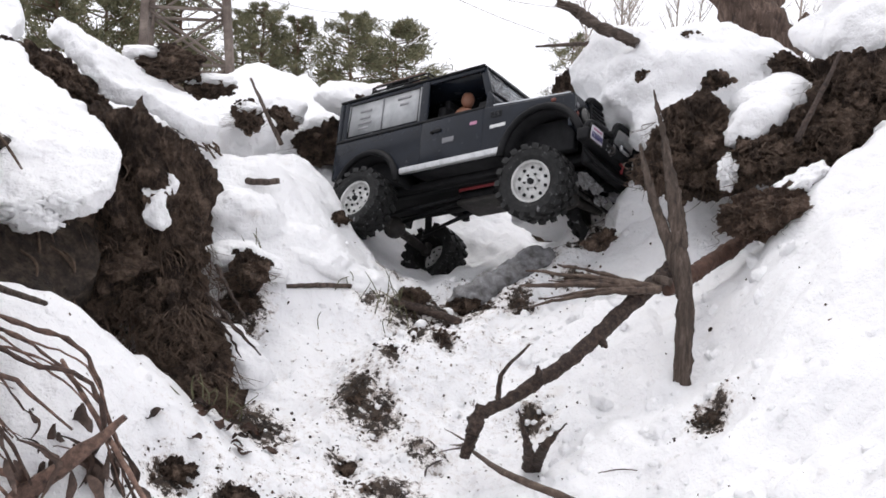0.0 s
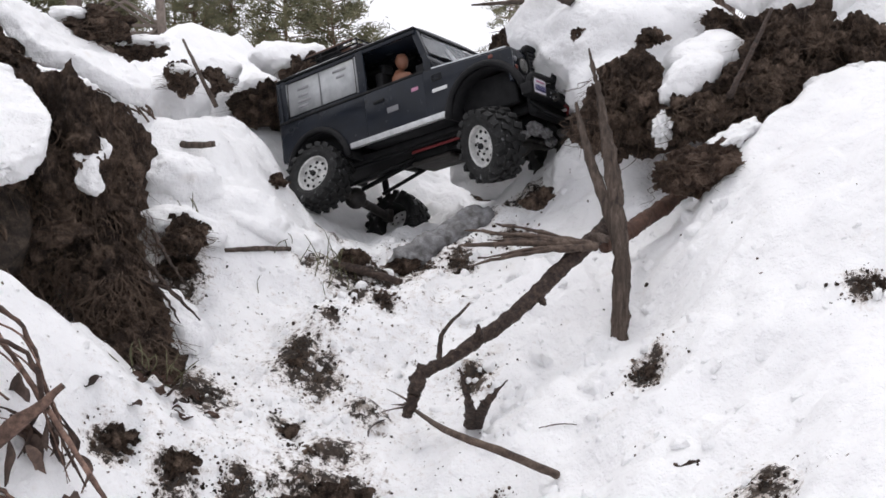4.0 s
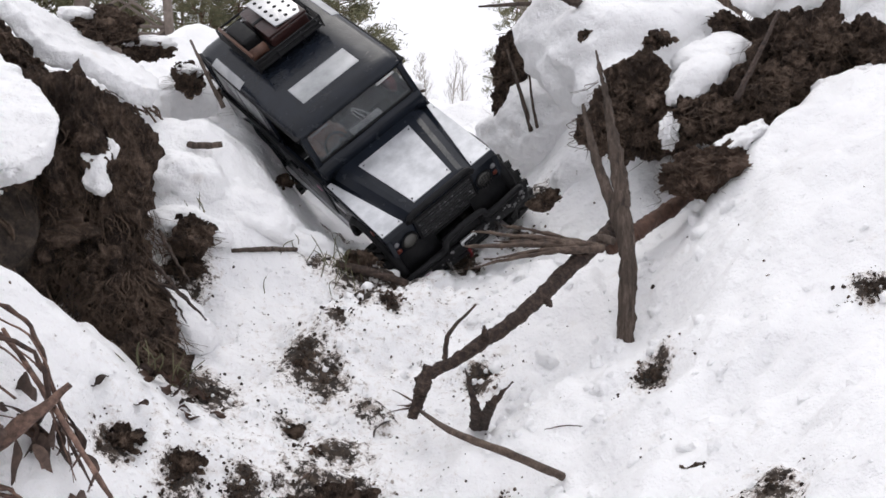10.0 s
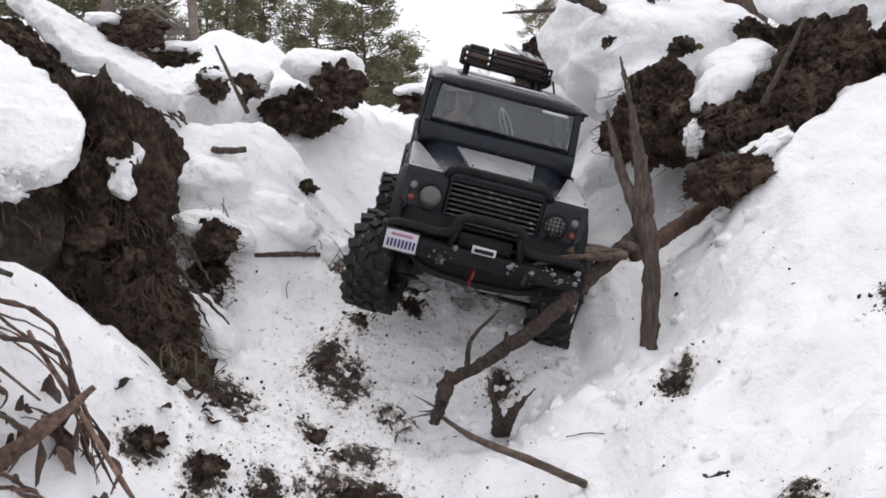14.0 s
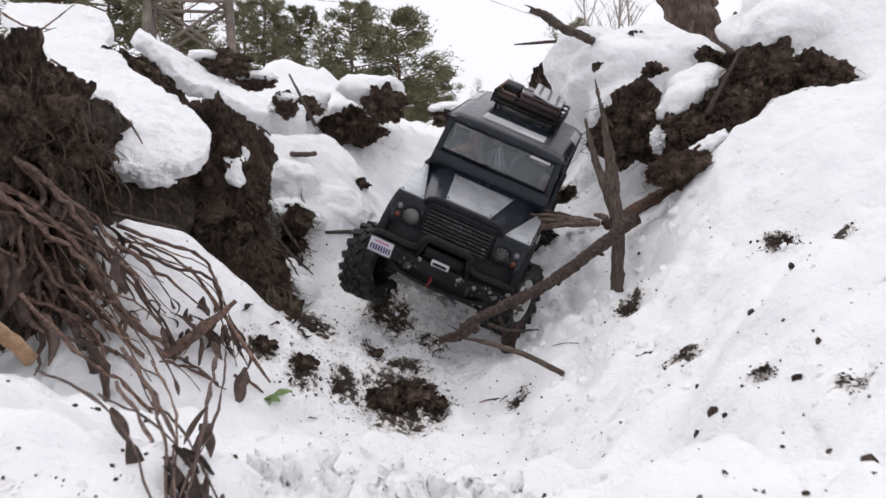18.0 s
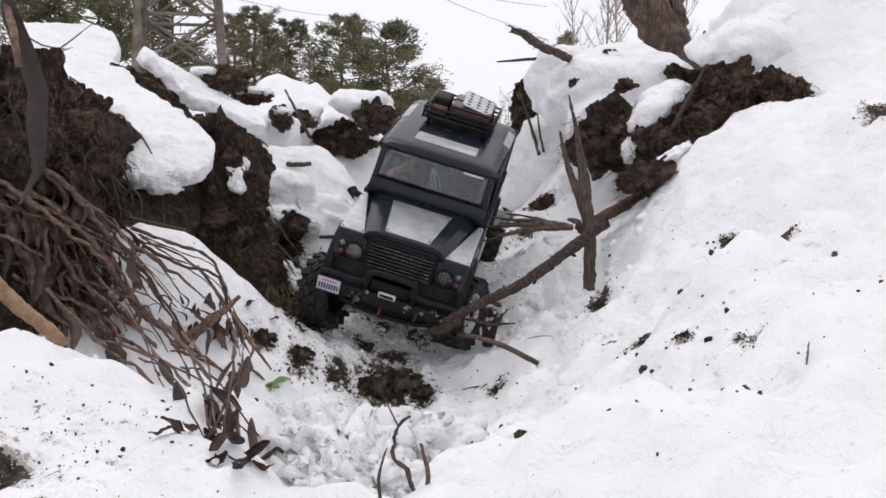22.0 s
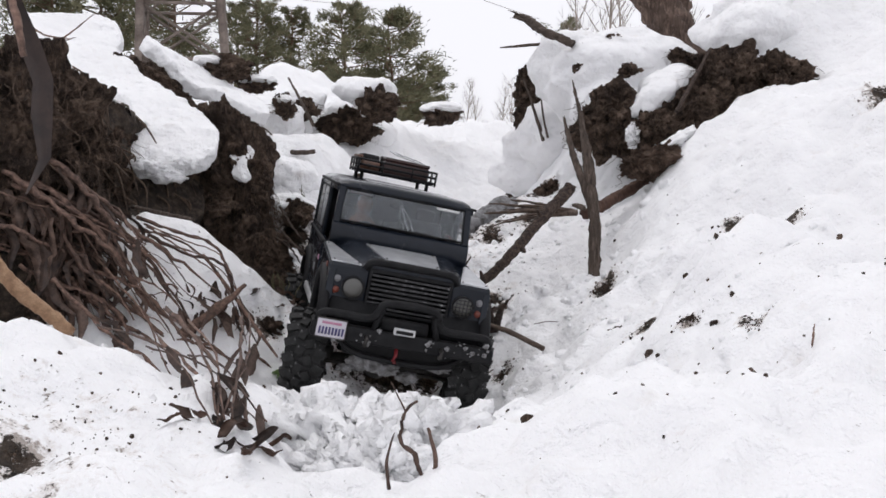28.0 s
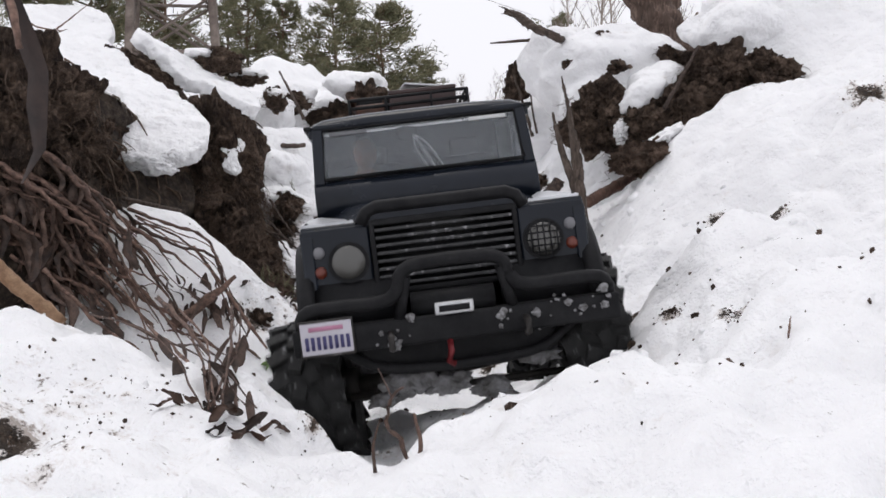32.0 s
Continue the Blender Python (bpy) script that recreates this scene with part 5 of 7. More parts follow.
GLASS, n, l, b = material("windscreen", (0.72, 0.74, 0.76), 0.03)
b.inputs["Transmission Weight"].default_value, b.inputs["IOR"].default_value = 0.962, 1.27
MILKY, n, l, b = material("frosted_side_window", (0.42, 0.43, 0.44), 0.35)
l.new(ramp(n, l, noise_node(n, l, 30), (0.3, (0.26, 0.27, 0.28)), (0.7, (0.5, 0.51, 0.52))), b.inputs["Base Color"])
LENS, n, l, b = material("headlight_lens", (0.070, 0.068, 0.062), 0.16)
b.inputs["Coat Weight"].default_value = 0.6

truck = thing("model_truck", "black radio-controlled model off-road truck with snow-caked tyres", "model truck")
HALF = 0.088


def arc(cy, cz, r, a0, a1, n=10):
    return [(cy + r * math.cos(radians(a0 + (a1 - a0) * k / n)), cz + r * math.sin(radians(a0 + (a1 - a0) * k / n))) for k in range(n + 1)]


def tub_outline():
    o = [(-0.229, 0.170), (-0.231, 0.112), (-0.220, 0.106)]
    o += arc(-0.160, 0.082, 0.057, 165, 15)
    o += [(-0.098, 0.094), (0.078, 0.097)]
    o += arc(0.140, 0.088, 0.060, 170, 22)
    o += [(0.190, 0.112), (0.189, 0.155), (0.184, 0.160), (0.052, 0.168), (0.05, 0.170)]
    return o


def side_panel(sx):
    """One outer flank from rear corner to front wing, with both wheel arches cut in."""
    bm = prism(bmesh.new(), tub_outline(), sx * (HALF - 0.008), sx * HALF, 0.0016)
    return bm


for sx in (1, -1):
    part("flank", side_panel(sx), PAINT, truck)
    # arch flares
    for cy, cz, r, a0, a1 in ((-0.160, 0.082, 0.0585, 172, 4), (0.140, 0.088, 0.0615, 178, 12)):
        bm = bmesh.new()
        pts = [(sx * 0.088, y, z) for y, z in arc(cy, cz, r, a0, a1, 14)]
        rod(bm, pts, 0.0062, 8, 0.8)
        part("arch_flare", bm, BLACK, truck)
        bm = prism(bmesh.new(), arc(cy, cz, r, a0, a1, 12) + arc(cy, cz, r - 0.006, a1, a0, 12), sx * 0.03, sx * 0.0855)
        part("wheel_well", bm, BLACK, truck)
    part("sill", box(bmesh.new(), *sorted((sx * 0.084, sx * 0.0915)), -0.095, 0.078, 0.094, 0.103, 0.0015), SILVER, truck, "scuffed silver sill")
    # door with its handle, hinges and seams
    door = part("door", box(bmesh.new(), *sorted((sx * 0.0865, sx * 0.0893)), -0.062, 0.046, 0.103, 0.168, 0.0018), PAINT, truck)
    part("handle", box(bmesh.new(), *sorted((sx * 0.089, sx * 0.0915)), -0.044, -0.025, 0.147, 0.152, 0.0012), BLACK, door)
    part("badge", box(bmesh.new(), *sorted((sx * 0.089, sx * 0.0899)), -0.022, -0.002, 0.128, 0.136, 0.0003), GREYPRINT, door)
    part("badge", box(bmesh.new(), *sorted((sx * 0.089, sx * 0.0899)), 0.024, 0.036, 0.146, 0.151, 0.0003), PINK, door)
    part("badge", box(bmesh.new(), *sorted((sx * 0.0878, sx * 0.0886)), 0.058, 0.083, 0.1345, 0.1395, 0.0002), PALEPRINT, truck, "pale oblong wing badge")
    part("side_lamp", box(bmesh.new(), *sorted((sx * 0.087, sx * 0.0895)), 0.154, 0.161, 0.153, 0.158, 0.001), AMBER, truck, "amber side lamp")
    part("waist_rail", box(bmesh.new(), *sorted((sx * 0.0855, sx * 0.0895)), -0.229, 0.046, 0.1675, 0.1715, 0.0012), BLACK, truck)
    vent = part("wing_vent", box(bmesh.new(), *sorted((sx * 0.0868, sx * 0.0886)), 0.058, 0.076, 0.150, 0.160, 0.0006), BLACK, truck)
    for k in range(3):
        part("vent_slat", box(bmesh.new(), *sorted((sx * 0.088, sx * 0.0892)), 0.060, 0.074, 0.1515 + 0.003 * k, 0.1528 + 0.003 * k), PAINT, vent)

# floor pan, rear wall and bulkheads between the flanks
part("floor_pan", box(bmesh.new(), -0.080, 0.080, -0.078, 0.078, 0.094, 0.106), BLACK, truck)
part("load_bed", box(bmesh.new(), -0.080, 0.080, -0.227, -0.07, 0.146, 0.152), BLACK, truck)
part("rear_panel", box(bmesh.new(), -0.0865, 0.0865, -0.232, -0.224, 0.108, 0.236, 0.002), PAINT, truck)
part("bulkhead", box(bmesh.new(), -0.080, 0.080, 0.044, 0.052, 0.10, 0.190), BLACK, truck)
part("inner_bay", box(bmesh.new(), -0.042, 0.042, 0.05, 0.18, 0.115, 0.150), BLACK, truck)

# wing tops and bonnet
for sx in (1, -1):
    bm = bmesh.new()
    prism(bm, [(0.048, 0.166), (0.048, 0.1705), (0.186, 0.1615), (0.187, 0.157)], sx * 0.049, sx * 0.0872, 0.001)
    wing = part("wing_top", bm, PAINT, truck)
    bm = bmesh.new()
    hi, lo = ([bm.verts.new((sx * x, y, 0.1715 - (y - 0.058) * 0.0655 - d)) for x, y in ((0.0545, 0.181), (0.0864, 0.181), (0.0864, 0.060), (0.0800, 0.060))] for d in (0.0, 0.002))
    bm.faces.new(hi)
    bm.faces.new(lo)
    for k in range(4):
        bm.faces.new((hi[k], lo[k], lo[(k + 1) % 4], hi[(k + 1) % 4]))
    bmesh.ops.recalc_face_normals(bm, faces=bm.faces)
    part("checker_plate", bm, CHECKER, wing, "bare metal checker plate", flat=True)
    for x, y in ((0.0575, 0.177), (0.0835, 0.177), (0.0840, 0.070)):
        bm = bmesh.new()
        bmesh.ops.create_icosphere(bm, subdivisions=1, radius=0.0012, matrix=Matrix.Translation((sx * x, y, 0.1716 - (y - 0.058) * 0.0655)))
        part("rivet", bm, BLACK, wing)
bm = bmesh.new()
rows = ((0.188, 0.042, 0.168, 0.159), (0.180, 0.043, 0.1715, 0.161), (0.11, 0.054, 0.1750, 0.165), (0.052, 0.064, 0.1780, 0.168))
vs = []
for y, w, zt, zs in rows:
    vs.append([bm.verts.new(p) for p in ((-w - 0.013, y, zs), (-w, y, zt - 0.0022), (-w + 0.007, y, zt), (w - 0.007, y, zt), (w, y, zt - 0.0022), (w + 0.013, y, zs))])
for p, q in zip(vs, vs[1:]):
    for k in range(5):
        bm.faces.new((p[k], p[k + 1], q[k + 1], q[k]))
bm.faces.new(vs[0][::-1])
bm.faces.new(vs[-1])
bmesh.ops.recalc_face_normals(bm, faces=bm.faces)
bonnet = part("bonnet", bm, PAINT, truck, flat=True)
bm = bmesh.new()
top = [(-0.0295, 0.177, 0.1729), (0.0295, 0.177, 0.1729), (0.0415, 0.074, 0.1782), (-0.0415, 0.074, 0.1782)]
hi, lo = [bm.verts.new(p) for p in top], [bm.verts.new((x, y, z - 0.0025)) for x, y, z in top]
bm.faces.new(hi)
bm.faces.new(lo[::-1])
for i in range(4):
    bm.faces.new((hi[i], lo[i], lo[(i + 1) % 4], hi[(i + 1) % 4]))
bmesh.ops.recalc_face_normals(bm, faces=bm.faces)
part("checker_plate", bm, CHECKER, bonnet, "bare metal checker plate", flat=True)
for x, y in ((-0.028, 0.171), (0.028, 0.171), (-0.037, 0.080), (0.037, 0.080)):
    bm = bmesh.new()
    bmesh.ops.create_icosphere(bm, subdivisions=1, radius=0.0013, matrix=Matrix.Translation((x, y, 0.1733 + (0.177 - y) * 0.0515)))
    part("rivet", bm, BLACK, bonnet)
bm = bmesh.new()
rod(bm, [(-0.05, 0.186, 0.160), (-0.046, 0.187, 0.167), (-0.040, 0.188, 0.1695), (0.040, 0.188, 0.1695), (0.046, 0.187, 0.167), (0.05, 0.186, 0.160)], 0.0042, 8)
part("bonnet_rim", bm, BLACK, truck)

# nose: grille with its slats, headlamp panels
part("nose_back", box(bmesh.new(), -0.046, 0.046, 0.176, 0.182, 0.112, 0.160), BLACK, truck)
grille = part("grille", box(bmesh.new(), -0.0445, 0.0445, 0.184, 0.190, 0.1155, 0.119, 0.0008), BLACK, truck)
part("grille_top", box(bmesh.new(), -0.0445, 0.0445, 0.184, 0.190, 0.158, 0.162, 0.0008), BLACK, grille)
for sx in (1, -1):
    part("grille_side", box(bmesh.new(), *sorted((sx * 0.0425, sx * 0.0455)), 0.184, 0.190, 0.1155, 0.162, 0.0008), BLACK, grille)
for k in range(8):
    part("slat", box(bmesh.new(), -0.0425, 0.0425, 0.1855, 0.1895, 0.1205 + 0.0048 * k, 0.1228 + 0.0048 * k, 0.0007), SLAT, grille, "dark slat with worn silver edges")
for sx in (1, -1):
    panel = part("lamp_panel", box(bmesh.new(), *sorted((sx * 0.0455, sx * 0.0875)), 0.180, 0.188, 0.113, 0.160, 0.002), PAINT, truck)
    bm = bmesh.new()
    bmesh.ops.create_cone(bm, segments=28, radius1=0.0125, radius2=0.0125, depth=0.003, cap_ends=True, matrix=Matrix.Translation((sx * 0.0600, 0.189, 0.138)) @ Matrix.Rotation(radians(90), 4, "X"))
    lamp = part("headlight", bm, BLACK, truck, flat=True)
    bm = bmesh.new()
    bmesh.ops.create_uvsphere(bm, u_segments=24, v_segments=10, radius=0.0106, matrix=Matrix.Translation((sx * 0.0600, 0.1895, 0.138)) @ Matrix.Diagonal((1, 0.35, 1, 1)))
    part("lens", bm, LENS, lamp, "dusty clear headlight lens")
    if sx < 0:
        for k in range(5):
            o = -0.008 + 0.004 * k
            w = math.sqrt(0.0112 ** 2 - o * o)
            part("guard_wire", rod(bmesh.new(), [(sx * 0.06 - w, 0.1932, 0.138 + o), (sx * 0.06 + w, 0.1932, 0.138 + o)], 0.0005, 5), BLACK, lamp)
            part("guard_wire", rod(bmesh.new(), [(sx * 0.06 + o, 0.1937, 0.138 - w), (sx * 0.06 + o, 0.1937, 0.138 + w)], 0.0005, 5), BLACK, lamp)
    for z, mat, lab in ((0.1335, AMBER, "amber indicator"), (0.1455, GREYPRINT, "smoked side light")):
        bm = bmesh.new()
        bmesh.ops.create_uvsphere(bm, u_segments=14, v_segments=8, radius=0.0038, matrix=Matrix.Translation((sx * 0.0775, 0.188, z)) @ Matrix.Diagonal((1, 0.6, 1, 1)))
        part("indicator", bm, mat, truck, lab)

# cabin: windscreen frame, pillars, roof
WB, WT = (0.0495, 0.1975), (0.0365, 0.2375)


scuttle = bmesh.new()
prism(scuttle, [(0.044, 0.168), (0.058, 0.170), (0.056, 0.186), (0.051, 0.1965), (0.045, 0.1965)], -0.083, 0.083, 0.001)
part("scuttle", scuttle, PAINT, truck)
for sx in (1, -1):
    part("windscreen_pillar", box(bmesh.new(), -0.004, 0.004, -0.005, 0.005, 0, 0.047, 0.001), PAINT, truck,
         at=pose(sx * 0.0785, WB[0] - 0.002, 0.194, math.degrees(math.atan2(WB[0] - WT[0], WT[1] - WB[1])), -sx * 2.2, 0))
    part("rear_pillar", box(bmesh.new(), *sorted((sx * 0.080, sx * 0.0845)), -0.230, -0.214, 0.170, 0.238, 0.001), PAINT, truck)
    part("centre_pillar", box(bmesh.new(), *sorted((sx * 0.080, sx * 0.0850)), -0.072, -0.058, 0.170, 0.238, 0.001), PAINT, truck)
    part("cant_rail", box(bmesh.new(), *sorted((sx * 0.0785, sx * 0.0838)), -0.230, 0.037, 0.2315, 0.2395, 0.001), PAINT, truck)
    part("gutter", box(bmesh.new(), *sorted((sx * 0.081, sx * 0.0865)), -0.232, 0.039, 0.2375, 0.2405, 0.0008), BLACK, truck)
    part("lower_window_rail", box(bmesh.new(), *sorted((sx * 0.0805, sx * 0.0850)), -0.220, -0.07, 0.170, 0.1758, 0.001), PAINT, truck)
    window = part("side_window", box(bmesh.new(), *sorted((sx * 0.0815, sx * 0.0835)), -0.216, -0.071, 0.1750, 0.2325), MILKY, truck, "frosted grey side window with print")
    part("window_frame", rod(bmesh.new(), [(sx * 0.0842, -0.212, 0.1768), (sx * 0.0842, -0.076, 0.1768), (sx * 0.0838, -0.076, 0.2308), (sx * 0.0838, -0.210, 0.2308), (sx * 0.0842, -0.212, 0.1768)], 0.0011, 6), BLACK, window)
    part("window_bar", box(bmesh.new(), *sorted((sx * 0.0835, sx * 0.0846)), -0.146, -0.144, 0.177, 0.231), GREYPRINT, window)
    for y0, y1, z in ((-0.190, -0.168, 0.214), (-0.190, -0.170, 0.2030), (-0.192, -0.166, 0.194), (-0.192, -0.172, 0.186), (-0.118, -0.092, 0.219), (-0.112, -0.096, 0.209)):
        part("print_bar", box(bmesh.new(), *sorted((sx * 0.0835, sx * 0.0842)), y0, y1, z, z + 0.004), FAINTPRINT, window)
part("windscreen_header", box(bmesh.new(), -0.0795, 0.0795, 0.028, 0.0392, 0.2362, 0.2412, 0.0024, 3), PAINT, truck)
bm = bmesh.new()
q = [bm.verts.new(p) for p in ((-0.0765, WB[0], WB[1] - 0.001), (0.0765, WB[0], WB[1] - 0.001), (0.0745, WT[0], WT[1]), (-0.0745, WT[0], WT[1]))]
f = bm.faces.new(q)
bmesh.ops.solidify(bm, geom=[f], thickness=0.0010)
screen = part("windscreen", bm, GLASS, truck, "clear windscreen with wipers", flat=True)
screen.visible_shadow = False
part("frame_seal", rod(bmesh.new(), [(-0.0745, WB[0] + 0.001, WB[1] + 0.001), (0.0745, WB[0] + 0.001, WB[1] + 0.001), (0.0725, WT[0] + 0.0012, WT[1] - 0.001), (-0.0725, WT[0] + 0.0012, WT[1] - 0.001), (-0.0745, WB[0] + 0.001, WB[1] + 0.001)], 0.0016, 6), BLACK, screen)
slope = Vector((0, WT[0] - WB[0], WT[1] - WB[1])).normalized()
for x0, x1, mat in ((0.040, 0.068, GREYPRINT), (-0.066, -0.038, PALEPRINT)):
    c = Vector(((x0 + x1) / 2, WT[0] + 0.0022, WT[1] - 0.0048))
    part("print_bar", box(bmesh.new(), -(x1 - x0) / 2, (x1 - x0) / 2, -0.0003, 0.0003, -0.0015, 0.0015), mat, screen, at=Matrix.Translation(c) @ pose(0, 0, 0, math.degrees(math.atan2(WB[0] - WT[0], WT[1] - WB[1]))))
for x in (-0.004, 0.006):
    part("wiper_blade", box(bmesh.new(), x - 0.002, x + 0.036, WB[0] + 0.0022, WB[0] + 0.0034, WB[1] + 0.0005, WB[1] + 0.0025), BLACK, screen)
mirror = part("mirror", blob((0.010, 0.033, 0.2275), (0.0085, 0.004, 0.006), 8, 0.15, 1.5, 2, 3), BLACK, truck, "dark rear-view mirror")
for k, (x, w) in enumerate(((0.004, 0.0020), (-0.001, 0.0028), (-0.007, 0.0018))):
    pts = [(0.006 + 0.2 * (x - 0.006), 0.034, 0.226), (x, 0.040, 0.214), (x - 0.007, 0.0455, 0.200)]
    part("tassel", rod(bmesh.new(), curve(pts, 5), [w * 0.6] + [w] * 9 + [w * 0.7], 6, 0.3, Vector((1, 0, 0))), PALEPRINT, mirror, "pale frayed strip hanging from the mirror")
roof = bmesh.new()
prof = [(-0.0850, 0.2385), (-0.0845, 0.2410), (-0.081, 0.2440), (-0.073, 0.2466), (-0.04, 0.2482), (0.04, 0.2482), (0.073, 0.2466), (0.081, 0.2440), (0.0845, 0.2410), (0.0850, 0.2385)]
rings = []
for y, s, dz in ((-0.231, 0.97, -0.004), (-0.223, 0.99, -0.0008), (-0.205, 1, 0), (0.015, 0.99, 0), (0.029, 0.98, -0.0012), (0.036, 0.965, -0.0035), (0.0395, 0.94, -0.008)):
    rings.append([roof.verts.new((x * s, y, max(z + dz * (1 if z > 0.2405 else 0), 0.2382))) for x, z in prof])
for p, q in zip(rings, rings[1:]):
    for k in range(len(prof) - 1):
        roof.faces.new((p[k], p[k + 1], q[k + 1], q[k]))
    roof.faces.new((p[-1], p[0], q[0], q[-1]))
roof.faces.new(rings[0][::-1])
roof.faces.new(rings[-1])
bmesh.ops.recalc_face_normals(roof, faces=roof.faces)
roof = part("roof", roof, PAINT, truck)
part("hatch_panel", box(bmesh.new(), -0.045, 0.045, -0.040, 0.000, 0.2470, 0.2490, 0.001), MILKY, roof, "pale grey roof hatch")
for sx in (1, -1):
    alp = box(bmesh.new(), -0.001, 0.001, -0.040, 0.040, -0.0062, 0.0062, 0.0008)
    part("alpine_window", alp, MILKY, roof, "pale quarter light in the roof edge", at=pose(sx * 0.0792, -0.150, 0.2438, 0, -sx * 64, 0))

# roof rack with its load
RZ = 0.2480
rack = part("roof_rack", box(bmesh.new(), -0.050, 0.050, -0.1980, -0.0920, RZ + 0.0085, RZ + 0.0105), BLACK, truck, "black wire roof rack")
for z in (0.012, 0.019, 0.026):
    part("rail", rod(bmesh.new(), [(-0.052, -0.2000, RZ + z), (0.052, -0.2000, RZ + z), (0.052, -0.0900, RZ + z), (-0.052, -0.0900, RZ + z), (-0.052, -0.2000, RZ + z)], 0.0016, 6), BLACK, rack)
for x in (-0.052, 0.052):
    for y in (-0.2000, -0.1630, -0.1270, -0.0900):
        part("rack_post", rod(bmesh.new(), [(x, y, RZ + 0.008), (x, y, RZ + 0.027)], 0.0014, 6), BLACK, rack)
    for y in (-0.1850, -0.1050):
        part("rack_foot", rod(bmesh.new(), [(x * 0.85, y, RZ - 0.004), (x * 0.85, y, RZ + 0.010)], 0.0025, 6), BLACK, rack)
for x in (-0.02, 0.02):
    part("rack_post", rod(bmesh.new(), [(x, -0.0900, RZ + 0.008), (x, -0.0900, RZ + 0.027)], 0.0012, 6), BLACK, rack)
case = part("case", box(bmesh.new(), -0.044, 0.016, -0.1880, -0.1080, RZ + 0.0108, RZ + 0.030, 0.003), CASE, truck, "dark maroon case")
part("case_lid", box(bmesh.new(), -0.0445, 0.0165, -0.1885, -0.1075, RZ + 0.0295, RZ + 0.034, 0.0015), CASE, case)
part("strap", box(bmesh.new(), -0.046, 0.018, -0.1520, -0.1460, RZ + 0.0108, RZ + 0.0348, 0.0006), BLACK, case)
tray = part("perforated_tray", box(bmesh.new(), -0.023, 0.023, -0.036, 0.036, -0.001, 0.001, 0.0006), SILVER, truck, "silver perforated traction board", at=pose(-0.020, -0.1460, RZ + 0.0380, -4, -9, 3))
for i in range(5):
    for k in range(3):
        bm = bmesh.new()
        bmesh.ops.create_cone(bm, segments=8, radius1=0.0028, radius2=0.0028, depth=0.0004, cap_ends=True, matrix=Matrix.Translation((-0.014 + 0.014 * k, -0.027 + 0.0135 * i, 0.0012)))
        part("hole", bm, BLACK, tray)
part("jerry_can", box(bmesh.new(), 0.022, 0.046, -0.1800, -0.1300, RZ + 0.011, RZ + 0.034, 0.004), BLACK, truck)
part("bedroll", rod(bmesh.new(), [(0.022, -0.1180, RZ + 0.018), (0.047, -0.1180, RZ + 0.018)], 0.0075, 10), BROWNGEAR, truck, "small brown roll")
part("shovel", rod(bmesh.new(), [(0.049, -0.1950, RZ + 0.029), (0.049, -0.1000, RZ + 0.029)], 0.0024, 6), BROWNGEAR, truck, "brown wooden shaft")

# bumper, bull bar, winch, plate
bumper = part("bumper", box(bmesh.new(), -0.097, 0.097, 0.200, 0.216, 0.086, 0.102, 0.002), BLACK, truck)
bar = bmesh.new()
rod(bar, curve([(-0.092, 0.208, 0.098), (-0.086, 0.214, 0.112), (-0.045, 0.216, 0.113), (-0.034, 0.218, 0.118), (-0.024, 0.220, 0.132), (0.024, 0.220, 0.132), (0.034, 0.218, 0.118), (0.045, 0.216, 0.113), (0.086, 0.214, 0.112), (0.092, 0.208, 0.098)], 5), 0.0042, 9)
part("bull_bar", bar, BLACK, truck)
for sx in (1, -1):
    part("bar_brace", rod(bmesh.new(), [(sx * 0.028, 0.219, 0.126), (sx * 0.034, 0.212, 0.100)], 0.0035, 7), BLACK, truck)
    part("tow_eye", rod(bmesh.new(), [(sx * 0.040, 0.216, 0.094), (sx * 0.040, 0.224, 0.092), (sx * 0.040, 0.224, 0.086), (sx * 0.040, 0.216, 0.085)], 0.0022, 6), MUD, truck)
    part("frame_rail", box(bmesh.new(), *sorted((sx * 0.030, sx * 0.040)), -0.222, 0.200, 0.082, 0.096, 0.001), BLACK, truck)
winch = part("winch_fairlead", box(bmesh.new(), -0.010, 0.013, 0.216, 0.2205, 0.1015, 0.1088, 0.0012), SILVER, truck, "silver roller fairlead")
part("fairlead_slot", box(bmesh.new(), -0.0075, 0.0105, 0.220, 0.2212, 0.1032, 0.1068), BLACK, winch)
part("winch_drum", rod(bmesh.new(), [(-0.024, 0.204, 0.108), (0.026, 0.204, 0.108)], 0.008, 10), BLACK, truck)
part("tow_hook", rod(bmesh.new(), [(0.006, 0.214, 0.086), (0.006, 0.219, 0.080), (0.008, 0.218, 0.074), (0.005, 0.216, 0.072)], 0.0020, 6), REDPART, truck, "red tow hook")
plate = part("plate", box(bmesh.new(), -0.0150, 0.0150, -0.0007, 0.0007, -0.0095, 0.0095, 0.0005), WHITE, truck, "white plate with violet print", at=pose(0.077, 0.2178, 0.0965, -6, 0, 0))
for k in range(8):
    part("print_bar", box(bmesh.new(), -0.0132 + 0.0034 * k, -0.0112 + 0.0034 * k, 0.0006, 0.0013, -0.0065, 0.0012), VIOLET, plate)
part("print_bar", box(bmesh.new(), -0.010, 0.010, 0.0006, 0.0013, 0.0045, 0.0070), PINK, plate)
part("plate_frame", rod(bmesh.new(), [(-0.0155, 0, -0.010), (0.0155, 0, -0.010), (0.0155, 0, 0.010), (-0.0155, 0, 0.010), (-0.0155, 0, -0.010)], 0.0011, 5), MUD, plate)

rnd = random.Random(31)
